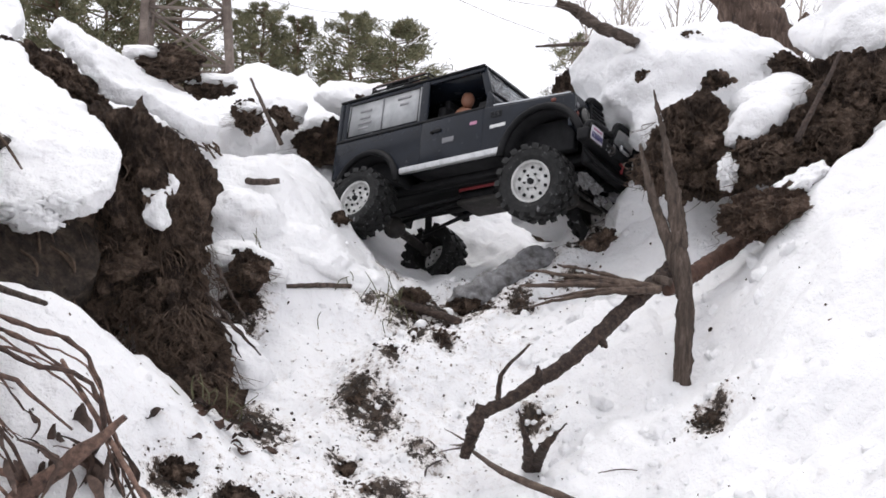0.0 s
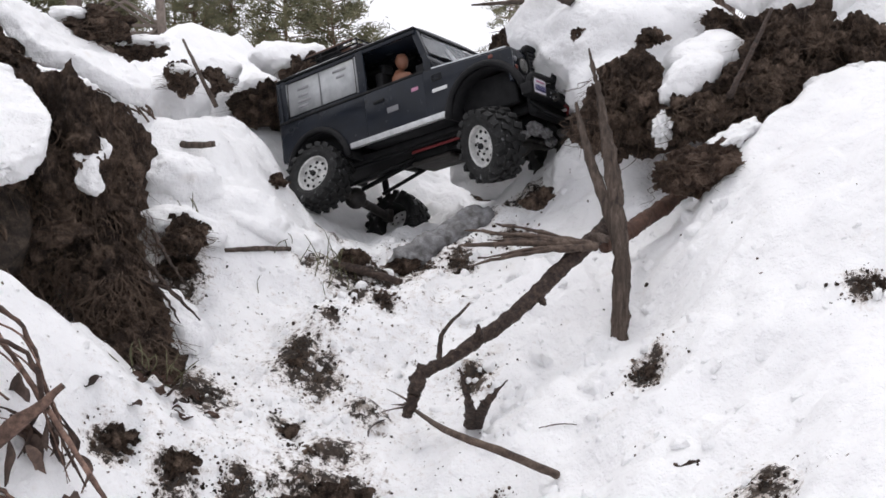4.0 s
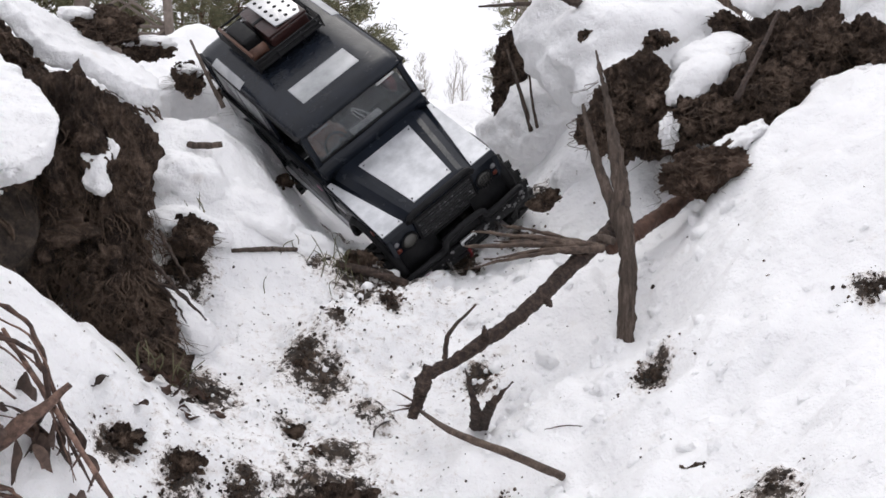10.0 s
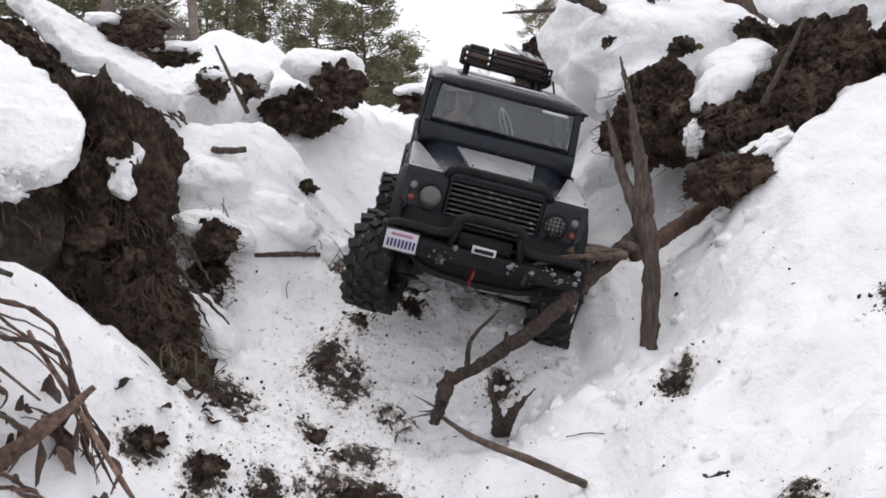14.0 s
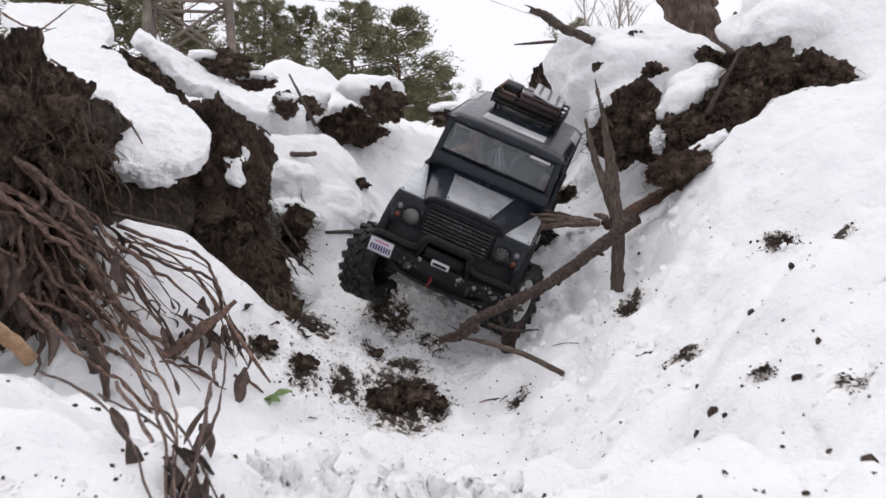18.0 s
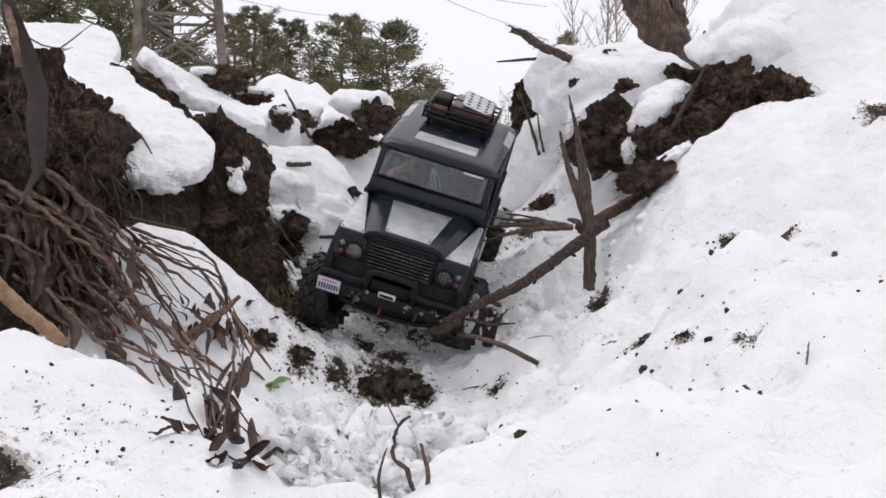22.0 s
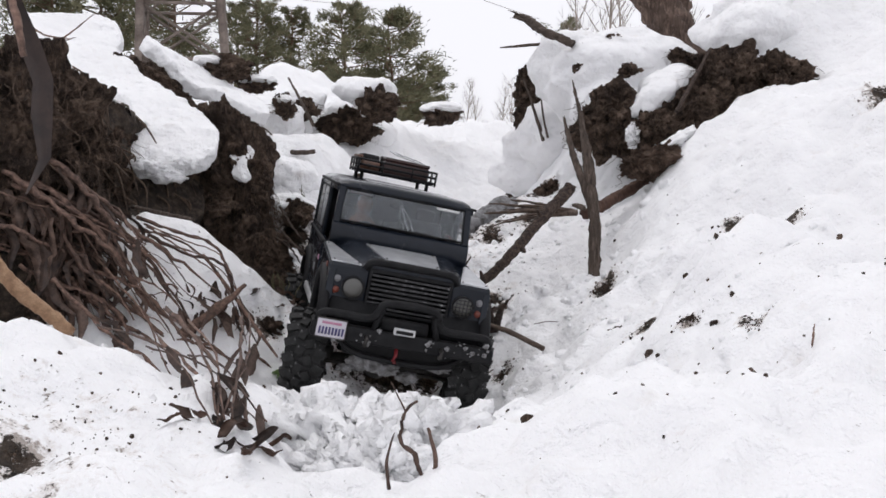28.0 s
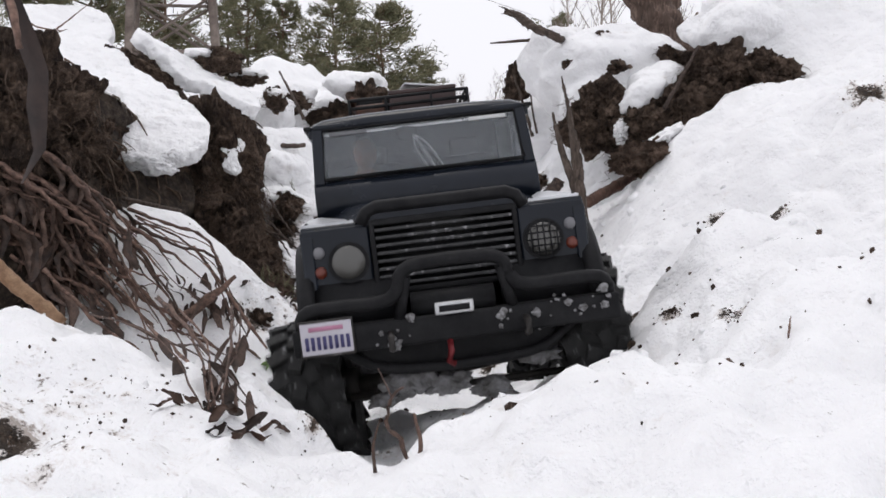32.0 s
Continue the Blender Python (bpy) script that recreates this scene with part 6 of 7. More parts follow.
for x, z, n in ((-0.048, 0.092, 9), (-0.060, 0.099, 6), (0.036, 0.090, 8), (-0.032, 0.097, 5), (-0.088, 0.104, 6), (0.030, 0.097, 3), (-0.075, 0.093, 4)):
    bm = bmesh.new()
    for _ in range(n):
        r = rnd.choice((0.0007, 0.0010, 0.0016, 0.0026))
        tmp = mesh_of(blob((x + rnd.gauss(0, 0.004), 0.2165, z + rnd.gauss(0, 0.003)), (r, r * 0.6, r * 0.9), rnd.randint(0, 99), 0.6, 2.0, 3, 2), "clot")
        bm.from_mesh(tmp)
        bpy.data.meshes.remove(tmp)
    tagged(part("snow_spatter", bm, DIRTYSNOW, truck, "spatter of dirty snow"), kind="stuff")
# cabin fittings and the driver figure
for sx in (0.038, -0.038):
    seat = part("seat", box(bmesh.new(), sx - 0.024, sx + 0.024, -0.045, 0.005, 0.130, 0.148, 0.004), BLACK, truck)
    part("seat_back", box(bmesh.new(), sx - 0.024, sx + 0.024, -0.058, -0.044, 0.140, 0.205, 0.005), BLACK, seat)
    part("headrest", box(bmesh.new(), sx - 0.012, sx + 0.012, -0.056, -0.046, 0.205, 0.220, 0.003), BLACK, seat)
part("dashboard", box(bmesh.new(), -0.076, 0.076, 0.026, 0.046, 0.160, 0.188, 0.004), BLACK, truck)
bm = bmesh.new()
rod(bm, [(0.040 + 0.016 * math.cos(a), 0.018 - 0.006 * math.sin(a), 0.182 + 0.015 * math.sin(a)) for a in np.linspace(0, 6.2832, 17)], 0.0016, 6)
part("dash_tray", box(bmesh.new(), -0.030, 0.018, 0.022, 0.036, 0.1885, 0.1915, 0.001), PALEPRINT, truck, "white strip on the dashboard")
part("steering_wheel", bm, BLACK, truck)
fig = blob((0.043, -0.022, 0.176), (0.020, 0.014, 0.028), 2, 0.12, 1.2, 2, 3)
for c, r in (((0.043, -0.018, 0.2155), (0.0095, 0.0105, 0.0125)), ((0.062, -0.008, 0.182), (0.008, 0.018, 0.009)), ((0.060, 0.010, 0.176), (0.006, 0.016, 0.006)), ((0.024, -0.004, 0.182), (0.007, 0.018, 0.007))):
    b2 = blob(c, r, 3, 0.1, 1.2, 2, 3)
    tmp = mesh_of(b2, "figure_piece")
    fig.from_mesh(tmp)
    bpy.data.meshes.remove(tmp)
part("driver_doll", fig, SKIN, truck, "plain orange-brown plastic doll at the wheel")
part("red_bag", blob((-0.070, -0.030, 0.180), (0.008, 0.022, 0.016), 6, 0.25, 1.5, 3, 3), REDPART, truck, "small red bag behind the door window")
part("cargo_bundle", blob((-0.02, -0.13, 0.168), (0.05, 0.05, 0.02), 5, 0.3, 1.5, 3, 3), GREYPRINT, truck, "grey bundle in the load bed")

# running gear under the body
part("belly_pan", box(bmesh.new(), -0.052, 0.052, -0.212, 0.150, 0.084, 0.094, 0.003), BLACK, truck)
for sx in (1, -1):
    for y0, y1 in ((0.088, 0.176), (-0.218, -0.106)):
        part("inner_arch", box(bmesh.new(), *sorted((sx * 0.050, sx * 0.062)), y0, y1, 0.092, 0.140, 0.003), BLACK, truck)
part("front_valance", box(bmesh.new(), -0.060, 0.060, 0.186, 0.200, 0.070, 0.100, 0.004), BLACK, truck)
part("steering_servo", box(bmesh.new(), -0.020, 0.018, 0.150, 0.172, 0.062, 0.084, 0.003), BLACK, truck)
part("lower_guard", rod(bmesh.new(), curve([(-0.070, 0.196, 0.086), (-0.040, 0.204, 0.072), (0.040, 0.204, 0.072), (0.070, 0.196, 0.086)], 5), 0.0032, 7), BLACK, truck)
for x, y, z, r in ((0.030, 0.176, 0.060, 0.017), (0.008, 0.180, 0.056, 0.013), (-0.052, 0.176, 0.066, 0.012), (-0.020, 0.172, 0.050, 0.012), (0.048, 0.170, 0.050, 0.010)):
    part("caked_snow", crumble(blob((x, y, z), (r, r * 0.5, r * 0.5), int(r * 5000), 0.5, 1.8, 4, 4), r, r * 900, 0.002), GREYSNOW, truck, "dirty snow caked on the axle")
part("gearbox", box(bmesh.new(), -0.02, 0.02, -0.04, 0.05, 0.068, 0.092, 0.004), BLACK, truck)
part("skid_plate", box(bmesh.new(), -0.028, 0.028, -0.035, 0.035, 0.060, 0.067, 0.003), MUD, truck)
part("transmission_plate", box(bmesh.new(), 0.0285, 0.031, -0.03, 0.06, 0.078, 0.088, 0.001), REDPART, truck, "red anodised side plate")
part("motor", rod(bmesh.new(), [(-0.024, 0.06, 0.086), (0.024, 0.06, 0.086)], 0.016, 14), BLACK, truck)

LUGS = []


def wheel_meshes():
    """Tyre with chunky lugs, and a pressed rim; the axle lies along x."""
    R, Wd = 0.050, 0.020
    bm = bmesh.new()
    prof = [(-0.017, 0.028), (-0.020, 0.034), (-0.021, 0.042), (-0.0185, 0.0455), (-0.010, 0.0468), (0.010, 0.0468), (0.0185, 0.0455), (0.021, 0.042), (0.020, 0.034), (0.017, 0.028)]
    N = 36
    rg = [[bm.verts.new((x, r * math.cos(2 * math.pi * k / N), r * math.sin(2 * math.pi * k / N))) for x, r in prof] for k in range(N)]
    for k in range(N):
        a, b = rg[k], rg[(k + 1) % N]
        for j in range(len(prof) - 1):
            bm.faces.new((a[j], b[j], b[j + 1], a[j + 1]))
        bm.faces.new((a[-1], b[-1], b[0], a[0]))
    bmesh.ops.recalc_face_normals(bm, faces=bm.faces)
    global LUGS
    for j, (x0, x1, sk) in enumerate(((-0.0225, -0.0105, 0.0), (-0.0085, -0.0005, 0.5), (0.0005, 0.0085, 0.0), (0.0105, 0.0225, 0.5))):
        lug = bmesh.new()
        bmesh.ops.create_cube(lug, size=1, matrix=Matrix.LocRotScale(((x0 + x1) / 2, 0, (0.0500 if abs(x0 + x1) < 0.02 else 0.0488) - 0.0035), Euler((0, 0, 0.35 * (1 if j % 2 else -1))), (x1 - x0, 0.0088, 0.0075)))
        me = mesh_of(lug, "tread_lug")
        me.materials.append(RUBBER)
        LUGS += [(me, 360 / 18 * (k + sk)) for k in range(18)]
    tyre = mesh_of(bm, "tyre")
    smooth(tyre, False)
    tyre.materials.append(RUBBER)
    bm = bmesh.new()
    prof = [(0.016, 0.0285), (0.0175, 0.0275), (0.0165, 0.0255), (0.010, 0.0245), (0.009, 0.022), (0.0125, 0.014), (0.012, 0.009), (0.015, 0.0075), (0.015, 0.0)]
    N = 32
    rg = [[bm.verts.new((x, r * math.cos(2 * math.pi * k / N), r * math.sin(2 * math.pi * k / N))) for x, r in prof] for k in range(N)]
    for k in range(N):
        a, b = rg[k], rg[(k + 1) % N]
        for j in range(len(prof) - 1):
            bm.faces.new((a[j], b[j], b[j + 1], a[j + 1]))
    bmesh.ops.remove_doubles(bm, verts=bm.verts, dist=1e-6)
    bmesh.ops.recalc_face_normals(bm, faces=bm.faces)
    rim = mesh_of(bm, "rim")
    smooth(rim, False)
    rim.materials.append(RIM)
    bm = bmesh.new()
    for k in range(6):
        a = 2 * math.pi * k / 6
        bmesh.ops.create_cone(bm, segments=6, radius1=0.0016, radius2=0.0014, depth=0.003, cap_ends=True, matrix=Matrix.Translation((0.0135, 0.0105 * math.cos(a), 0.0105 * math.sin(a))) @ Matrix.Rotation(radians(90), 4, "Y"))
    bmesh.ops.create_cone(bm, segments=10, radius1=0.0045, radius2=0.004, depth=0.006, cap_ends=True, matrix=Matrix.Translation((0.016, 0, 0)) @ Matrix.Rotation(radians(90), 4, "Y"))
    hub = mesh_of(bm, "hub")
    smooth(hub, False)
    hub.materials.append(BLACK)
    bm = bmesh.new()
    for k in range(10):
        a = 2 * math.pi * k / 10 + 0.3
        bmesh.ops.create_cone(bm, segments=10, radius1=0.0024, radius2=0.0024, depth=0.0016, cap_ends=True, matrix=Matrix.Translation((0.0108, 0.0195 * math.cos(a), 0.0195 * math.sin(a))) @ Matrix.Rotation(radians(90), 4, "Y"))
    holes = mesh_of(bm, "vent_holes")
    holes.materials.append(BLACK)
    return tyre, rim, hub, holes


TYRE, RIMM, HUB, HOLES = wheel_meshes()
WHEELS = []
for sx, y in ((1, 0.140), (-1, 0.140), (1, -0.160), (-1, -0.160)):
    w = new("wheel")
    w.parent = truck
    tagged(w, "snow-caked knobbly tyre on a dirty white rim")
    for nm, me in (("tyre", TYRE), ("rim", RIMM), ("hub", HUB), ("vent_holes", HOLES)):
        o = new(nm, me)
        o.parent = w
        if sx < 0:
            o.matrix_basis = Matrix.Rotation(math.pi, 4, "Z")
    for me, a in LUGS:
        o = new("tread_lug", me)
        o.parent = w
        o.matrix_basis = Matrix.Rotation(radians(a), 4, "X")
    WHEELS.append((w, sx, y))
AXLES = []
for y in (0.140, -0.160):
    bm = bmesh.new()
    rod(bm, [(-0.075, 0, 0), (-0.03, 0, 0), (0.03, 0, 0), (0.075, 0, 0)], [0.006, 0.007, 0.007, 0.006], 10)
    bmesh.ops.create_uvsphere(bm, u_segments=14, v_segments=10, radius=0.017, matrix=Matrix.Translation((0.012, 0, 0)))
    ax = part("axle", bm, MUD, truck)
    for sx in (1, -1):
        part("axle_end", rod(bmesh.new(), [(sx * 0.070, 0, -0.006), (sx * 0.070, 0, 0.012)], 0.008, 8), MUD, ax)
    AXLES.append((ax, y))
for sx in (1, -1):
    for y0, y1 in ((0.128, 0.03), (-0.148, -0.03)):
        part("link", rod(bmesh.new(), [(sx * 0.045, y0, 0.056), (sx * 0.026, y1, 0.072)], 0.003, 7), BLACK, truck)
    for y in (0.126, -0.146):
        part("shock_body", rod(bmesh.new(), [(sx * 0.052, y, 0.060), (sx * 0.046, y, 0.125)], 0.0055, 9), BLACK, truck)
part("tie_rod", rod(bmesh.new(), [(-0.07, 0.158, 0.052), (0.07, 0.158, 0.052)], 0.0024, 7), MUD, truck)
part("drag_link", rod(bmesh.new(), [(-0.05, 0.152, 0.066), (0.05, 0.160, 0.058)], 0.0024, 7), MUD, truck)
for y0, y1 in ((0.125, 0.05), (-0.145, -0.04)):
    part("drive_shaft", rod(bmesh.new(), [(0.01, y0, 0.056), (0.005, y1, 0.075)], 0.0035, 8), BLACK, truck)

# ---- the grey ramp of packed snow under the front wheel ----
ramp_bm = bmesh.new()
for k in range(9):
    u = k / 8
    tmp = mesh_of(blob((0.014 + 0.094 * u, 1.838 + 0.052 * u, 0.213 + 0.046 * u), (0.023, 0.020, 0.017), 70 + k, 0.5, 1.8, 3, 3), "piece")
    ramp_bm.from_mesh(tmp)
    bpy.data.meshes.remove(tmp)
settled(whole("snow_ramp", ramp_bm, GREYSNOW, "ragged ramp of dirty grey packed snow under the wheel", "snow ramp"), 0.003, ((0.03, 0.010), (0.010, 0.006), (0.005, 0.003)))

# ---- far off: pines, bare trees, a lattice pylon and its wires ----
NEEDLE = grained("pine_needles", [(0.3, (0.085, 0.088, 0.048)), (0.55, (0.17, 0.162, 0.090)), (0.75, (0.27, 0.23, 0.14))], 3, 0.8, strength=0.0)
PINEBARK = grained("pine_bark", [(0.3, (0.07, 0.045, 0.03)), (0.7, (0.20, 0.125, 0.08))], 3, 0.9, distance=0.02)
BARE_BARK = grained("pale_bark", [(0.3, (0.22, 0.18, 0.15)), (0.7, (0.38, 0.33, 0.29))], 3, 0.9, distance=0.02)
STEEL = grained("rusty_pylon_steel", [(0.3, (0.075, 0.055, 0.045)), (0.7, (0.22, 0.18, 0.155))], 2, 0.8, distance=0.01)


def pine(place, tall, spread, first, seed, name="pine_tree", label="tall dark green pine with a ragged crown"):
    rnd = random.Random(seed)
    t = thing(name, label, "tree", Matrix.Translation(place), group="far pines")
    r = tall * 0.016
    line = [Vector((tall * 0.012 * math.sin(k * 1.3 + seed), 0, tall * k / 8)) for k in range(9)]
    part("trunk", rod(bmesh.new(), line, [r * (1 - 0.10 * k) for k in range(9)], 8), PINEBARK, t)
    limbs, vs, fs = bmesh.new(), [], []
    n = 60
    for i in range(n):
        h = first + (1 - first) * (i + rnd.random()) / n
        z = tall * h
        k = (h - first) / (1 - first)
        reach = spread * (0.30 + 0.85 * math.sin(math.pi * min(0.18 + k * 0.80, 1)) ** 0.7) * rnd.uniform(0.6, 1.1)
        a = rnd.uniform(0, 6.283)
        d = Vector((math.cos(a), math.sin(a), 0))
        p0 = Vector((0, 0, z - reach * 0.15))
        p1 = p0 + d * reach * 0.55 + Vector((0, 0, reach * rnd.uniform(0.0, 0.2)))
        p2 = p0 + d * reach + Vector((0, 0, reach * rnd.uniform(0.0, 0.55)))
        rod(limbs, [p0, p1, p2], [r * 0.3, r * 0.2, r * 0.06], 5)
        for _ in range(rnd.randint(2, 5)):
            u = rnd.uniform(0.35, 1.05)
            c, wide = p0.lerp(p2, u) + Vector((rnd.gauss(0, 0.08), rnd.gauss(0, 0.08), rnd.gauss(0.05, 0.12))) * reach, reach * rnd.uniform(0.15, 0.28)
            for _ in range(52):
                q = c + Vector((rnd.gauss(0, 0.55) * wide, rnd.gauss(0, 0.55) * wide, rnd.gauss(0.12, 0.34) * wide))
                s = spread * rnd.uniform(0.06, 0.13)
                w = (Vector((rnd.gauss(0, 0.8), rnd.gauss(0, 0.8), rnd.gauss(0.5, 0.5))) + 0.5 * d).normalized()
                x = w.cross(Vector((rnd.gauss(0, 1), rnd.gauss(0, 1), rnd.gauss(0, 1)))).normalized() * s * 0.13
                o = len(vs)
                vs += [tuple(q - x), tuple(q + x), tuple(q + w * s * 1.2 + x * 0.5), tuple(q + w * s * 1.2 - x * 0.5)]
                fs.append((o, o + 1, o + 2, o + 3))
    part("branchwork", limbs, PINEBARK, t)
    me = bpy.data.meshes.new("crown")
    me.from_pydata(vs, [], fs)
    me.materials.append(NEEDLE)
    c = new("crown", me)
    c.parent = t
    return t


def at_far(x, y):
    return (x, y, float(height(x, y)) - 0.1)


pine(at_far(-3.95, 40.61), 6.15, 1.35, 0.34, 1)
pine(at_far(-2.25, 42.62), 6.2, 1.65, 0.32, 2)
pine(at_far(-0.76, 44.49), 4.30, 1.10, 0.30, 3)
pine(at_far(-7.41, 41.59), 6.48, 1.20, 0.35, 4)
pine(at_far(-6.38, 43.59), 6.29, 1.17, 0.35, 5)
pine(at_far(-9.25, 46.63), 6.77, 1.07, 0.30, 12)
pine(at_far(-15.22, 40.73), 8.35, 1.87, 0.35, 6)
pine(at_far(-14.32, 43.77), 8.66, 2.18, 0.30, 7)
pine(at_far(-18.20, 36.72), 8.27, 1.96, 0.35, 8)
pine(at_far(-12.32, 47.81), 9.13, 2.01, 0.30, 13)
pine(at_far(4.32, 38.49), 5.25, 1.04, 0.20, 9)
pine(at_far(-5.76, 48.44), 4.14, 1.12, 0.20, 10)
pine(at_far(-2.61, 50.42), 3.79, 1.56, 0.20, 11)



def bare_tree(place, tall, seed, lean=0.0):
    rnd = random.Random(seed)
    t = thing("bare_tree", "slender leafless pale tree", "tree", Matrix.Translation(place), group="bare trees")
    bm = bmesh.new()
    r = tall * 0.008
    top = Vector((lean * tall, 0, tall))
    rod(bm, [(0, 0, 0), top * 0.4, top * 0.75, top], [r, r * 0.8, r * 0.45, r * 0.1], 6)
    part("trunk", bm, BARE_BARK, t)
    bm = bmesh.new()
    for i in range(34):
        h = rnd.uniform(0.3, 0.97)
        a = rnd.uniform(0, 6.283)
        p = top * h
        q = tall * 0.26 * (1.1 - h) + 0.05 * tall
        d = Vector((math.cos(a), math.sin(a), 1.5)).normalized()
        e = p + d * q
        rod(bm, [p, p.lerp(e, 0.5) + Vector((0, 0, -0.03 * q)), e], [r * 0.3, r * 0.2, r * 0.08], 4)
        for _ in range(3):
            b = p.lerp(e, rnd.uniform(0.35, 0.9))
            rod(bm, [b, b + Vector((rnd.gauss(0, 0.5), rnd.gauss(0, 0.5), 0.9)).normalized() * q * 0.4], [r * 0.14, r * 0.05], 4)
    part("twig_crown", bm, BARE_BARK, t)
    return t


bare_tree(at_far(4.63, 30.60), 6.93, 1, 0.03)
bare_tree(at_far(5.58, 32.57), 6.51, 2, -0.05)
bare_tree(at_far(7.08, 34.64), 7.36, 3, 0.02)
bare_tree(at_far(10.67, 33.69), 8.04, 4, 0.03)
bare_tree(at_far(10.91, 36.66), 7.54, 5, 0.00)
bare_tree(at_far(15.69, 30.52), 5.92, 6, 0.02)
bare_tree(at_far(15.12, 28.47), 5.35, 7, -0.02)
bare_tree(at_far(4.42, 33.57), 6.49, 8, -0.06)
bare_tree(at_far(8.56, 38.64), 7.17, 9, 0.05)
bare_tree(at_far(0.69, 45.41), 3.89, 10, 0.10)
bare_tree(at_far(1.55, 48.41), 3.81, 11, -0.10)
bare_tree(at_far(2.32, 47.43), 4.06, 12, 0.10)
bare_tree(at_far(3.14, 50.43), 4.03, 13, 0.00)



def pylon(x, y, z, wide, tall, lean):
    """A lattice mast: four angle legs, cross rails and X braces on every face."""
    t = thing("lattice_pylon", "rusty steel lattice pylon among the pines", "pylon", pose(x, y, z, 0, 0, 12))
    n = 9
    hs = [tall * (k / n) for k in range(n + 1)]
    half = lambda h: wide / 2 * (1 - lean * h / tall)
    cs = ((1, 1), (1, -1), (-1, -1), (-1, 1))
    for a, b in cs:
        bm = rod(bmesh.new(), [(a * half(h), b * half(h), h) for h in hs], wide * 0.052, 4)
        part("leg", bm, STEEL, t)
    for k in range(n):
        h0, h1 = hs[k], hs[k + 1]
        for i in range(4):
            (a, b), (c, d) = cs[i], cs[(i + 1) % 4]
            p, q = Vector((a * half(h0), b * half(h0), h0)), Vector((c * half(h0), d * half(h0), h0))
            r, s = Vector((a * half(h1), b * half(h1), h1)), Vector((c * half(h1), d * half(h1), h1))
            part("brace", rod(bmesh.new(), [p, s], wide * 0.017, 4), STEEL, t)
            part("brace", rod(bmesh.new(), [q, r], wide * 0.017, 4), STEEL, t)
            part("rail", rod(bmesh.new(), [r, s], wide * 0.019, 4), STEEL, t)
    return t


pylon(-8.82, 35.53, 0.0, 3.11, 16.10, 0.55)
whole("power_line", rod(bmesh.new(), curve([(-7.61, 36.56, 6.30), (-6.39, 48.70, 7.53), (-5.17, 60.84, 9.06)], 8), 0.012, 5), STEEL, "thin power line across the sky", "power line", group="power lines")
whole("power_line", rod(bmesh.new(), curve([(-2.54, 35.62, 7.20), (1.43, 48.20, 7.51), (5.39, 60.77, 8.12)], 8), 0.012, 5), STEEL, "thin power line across the sky", "power line", group="power lines")
whole("power_line", rod(bmesh.new(), curve([(-1.83, 35.60, 6.85), (2.09, 48.24, 8.10), (6.00, 60.89, 9.66)], 8), 0.012, 5), STEEL, "thin power line across the sky", "power line", group="power lines")


# ---- what moves ----
# blocks of the snow rim that the front wheel breaks off and presses down
BLOCKS = []
for k, (x, y, z, r) in enumerate(((-0.055, 0.52, 0.201, 0.030), (-0.018, 0.50, 0.201, 0.030), (-0.040, 0.57, 0.176, 0.036), (-0.005, 0.56, 0.184, 0.030), (-0.080, 0.56, 0.196, 0.026), (-0.036, 0.485, 0.202, 0.024), (-0.034, 0.455, 0.206, 0.022))):
    ob = whole("snow_block", crumble(blob((0, 0, 0), (r * 1.25, r, r * 0.85), 90 + k, 0.45, 2.2, 4, 5), r, k, 0.008), SNOW, "crumbling block of the snow rim", "snow block", group="blocks of the snow rim")
    ob.matrix_basis = Matrix.Translation((x, y, z))
    BLOCKS.append((ob, x, y, z))

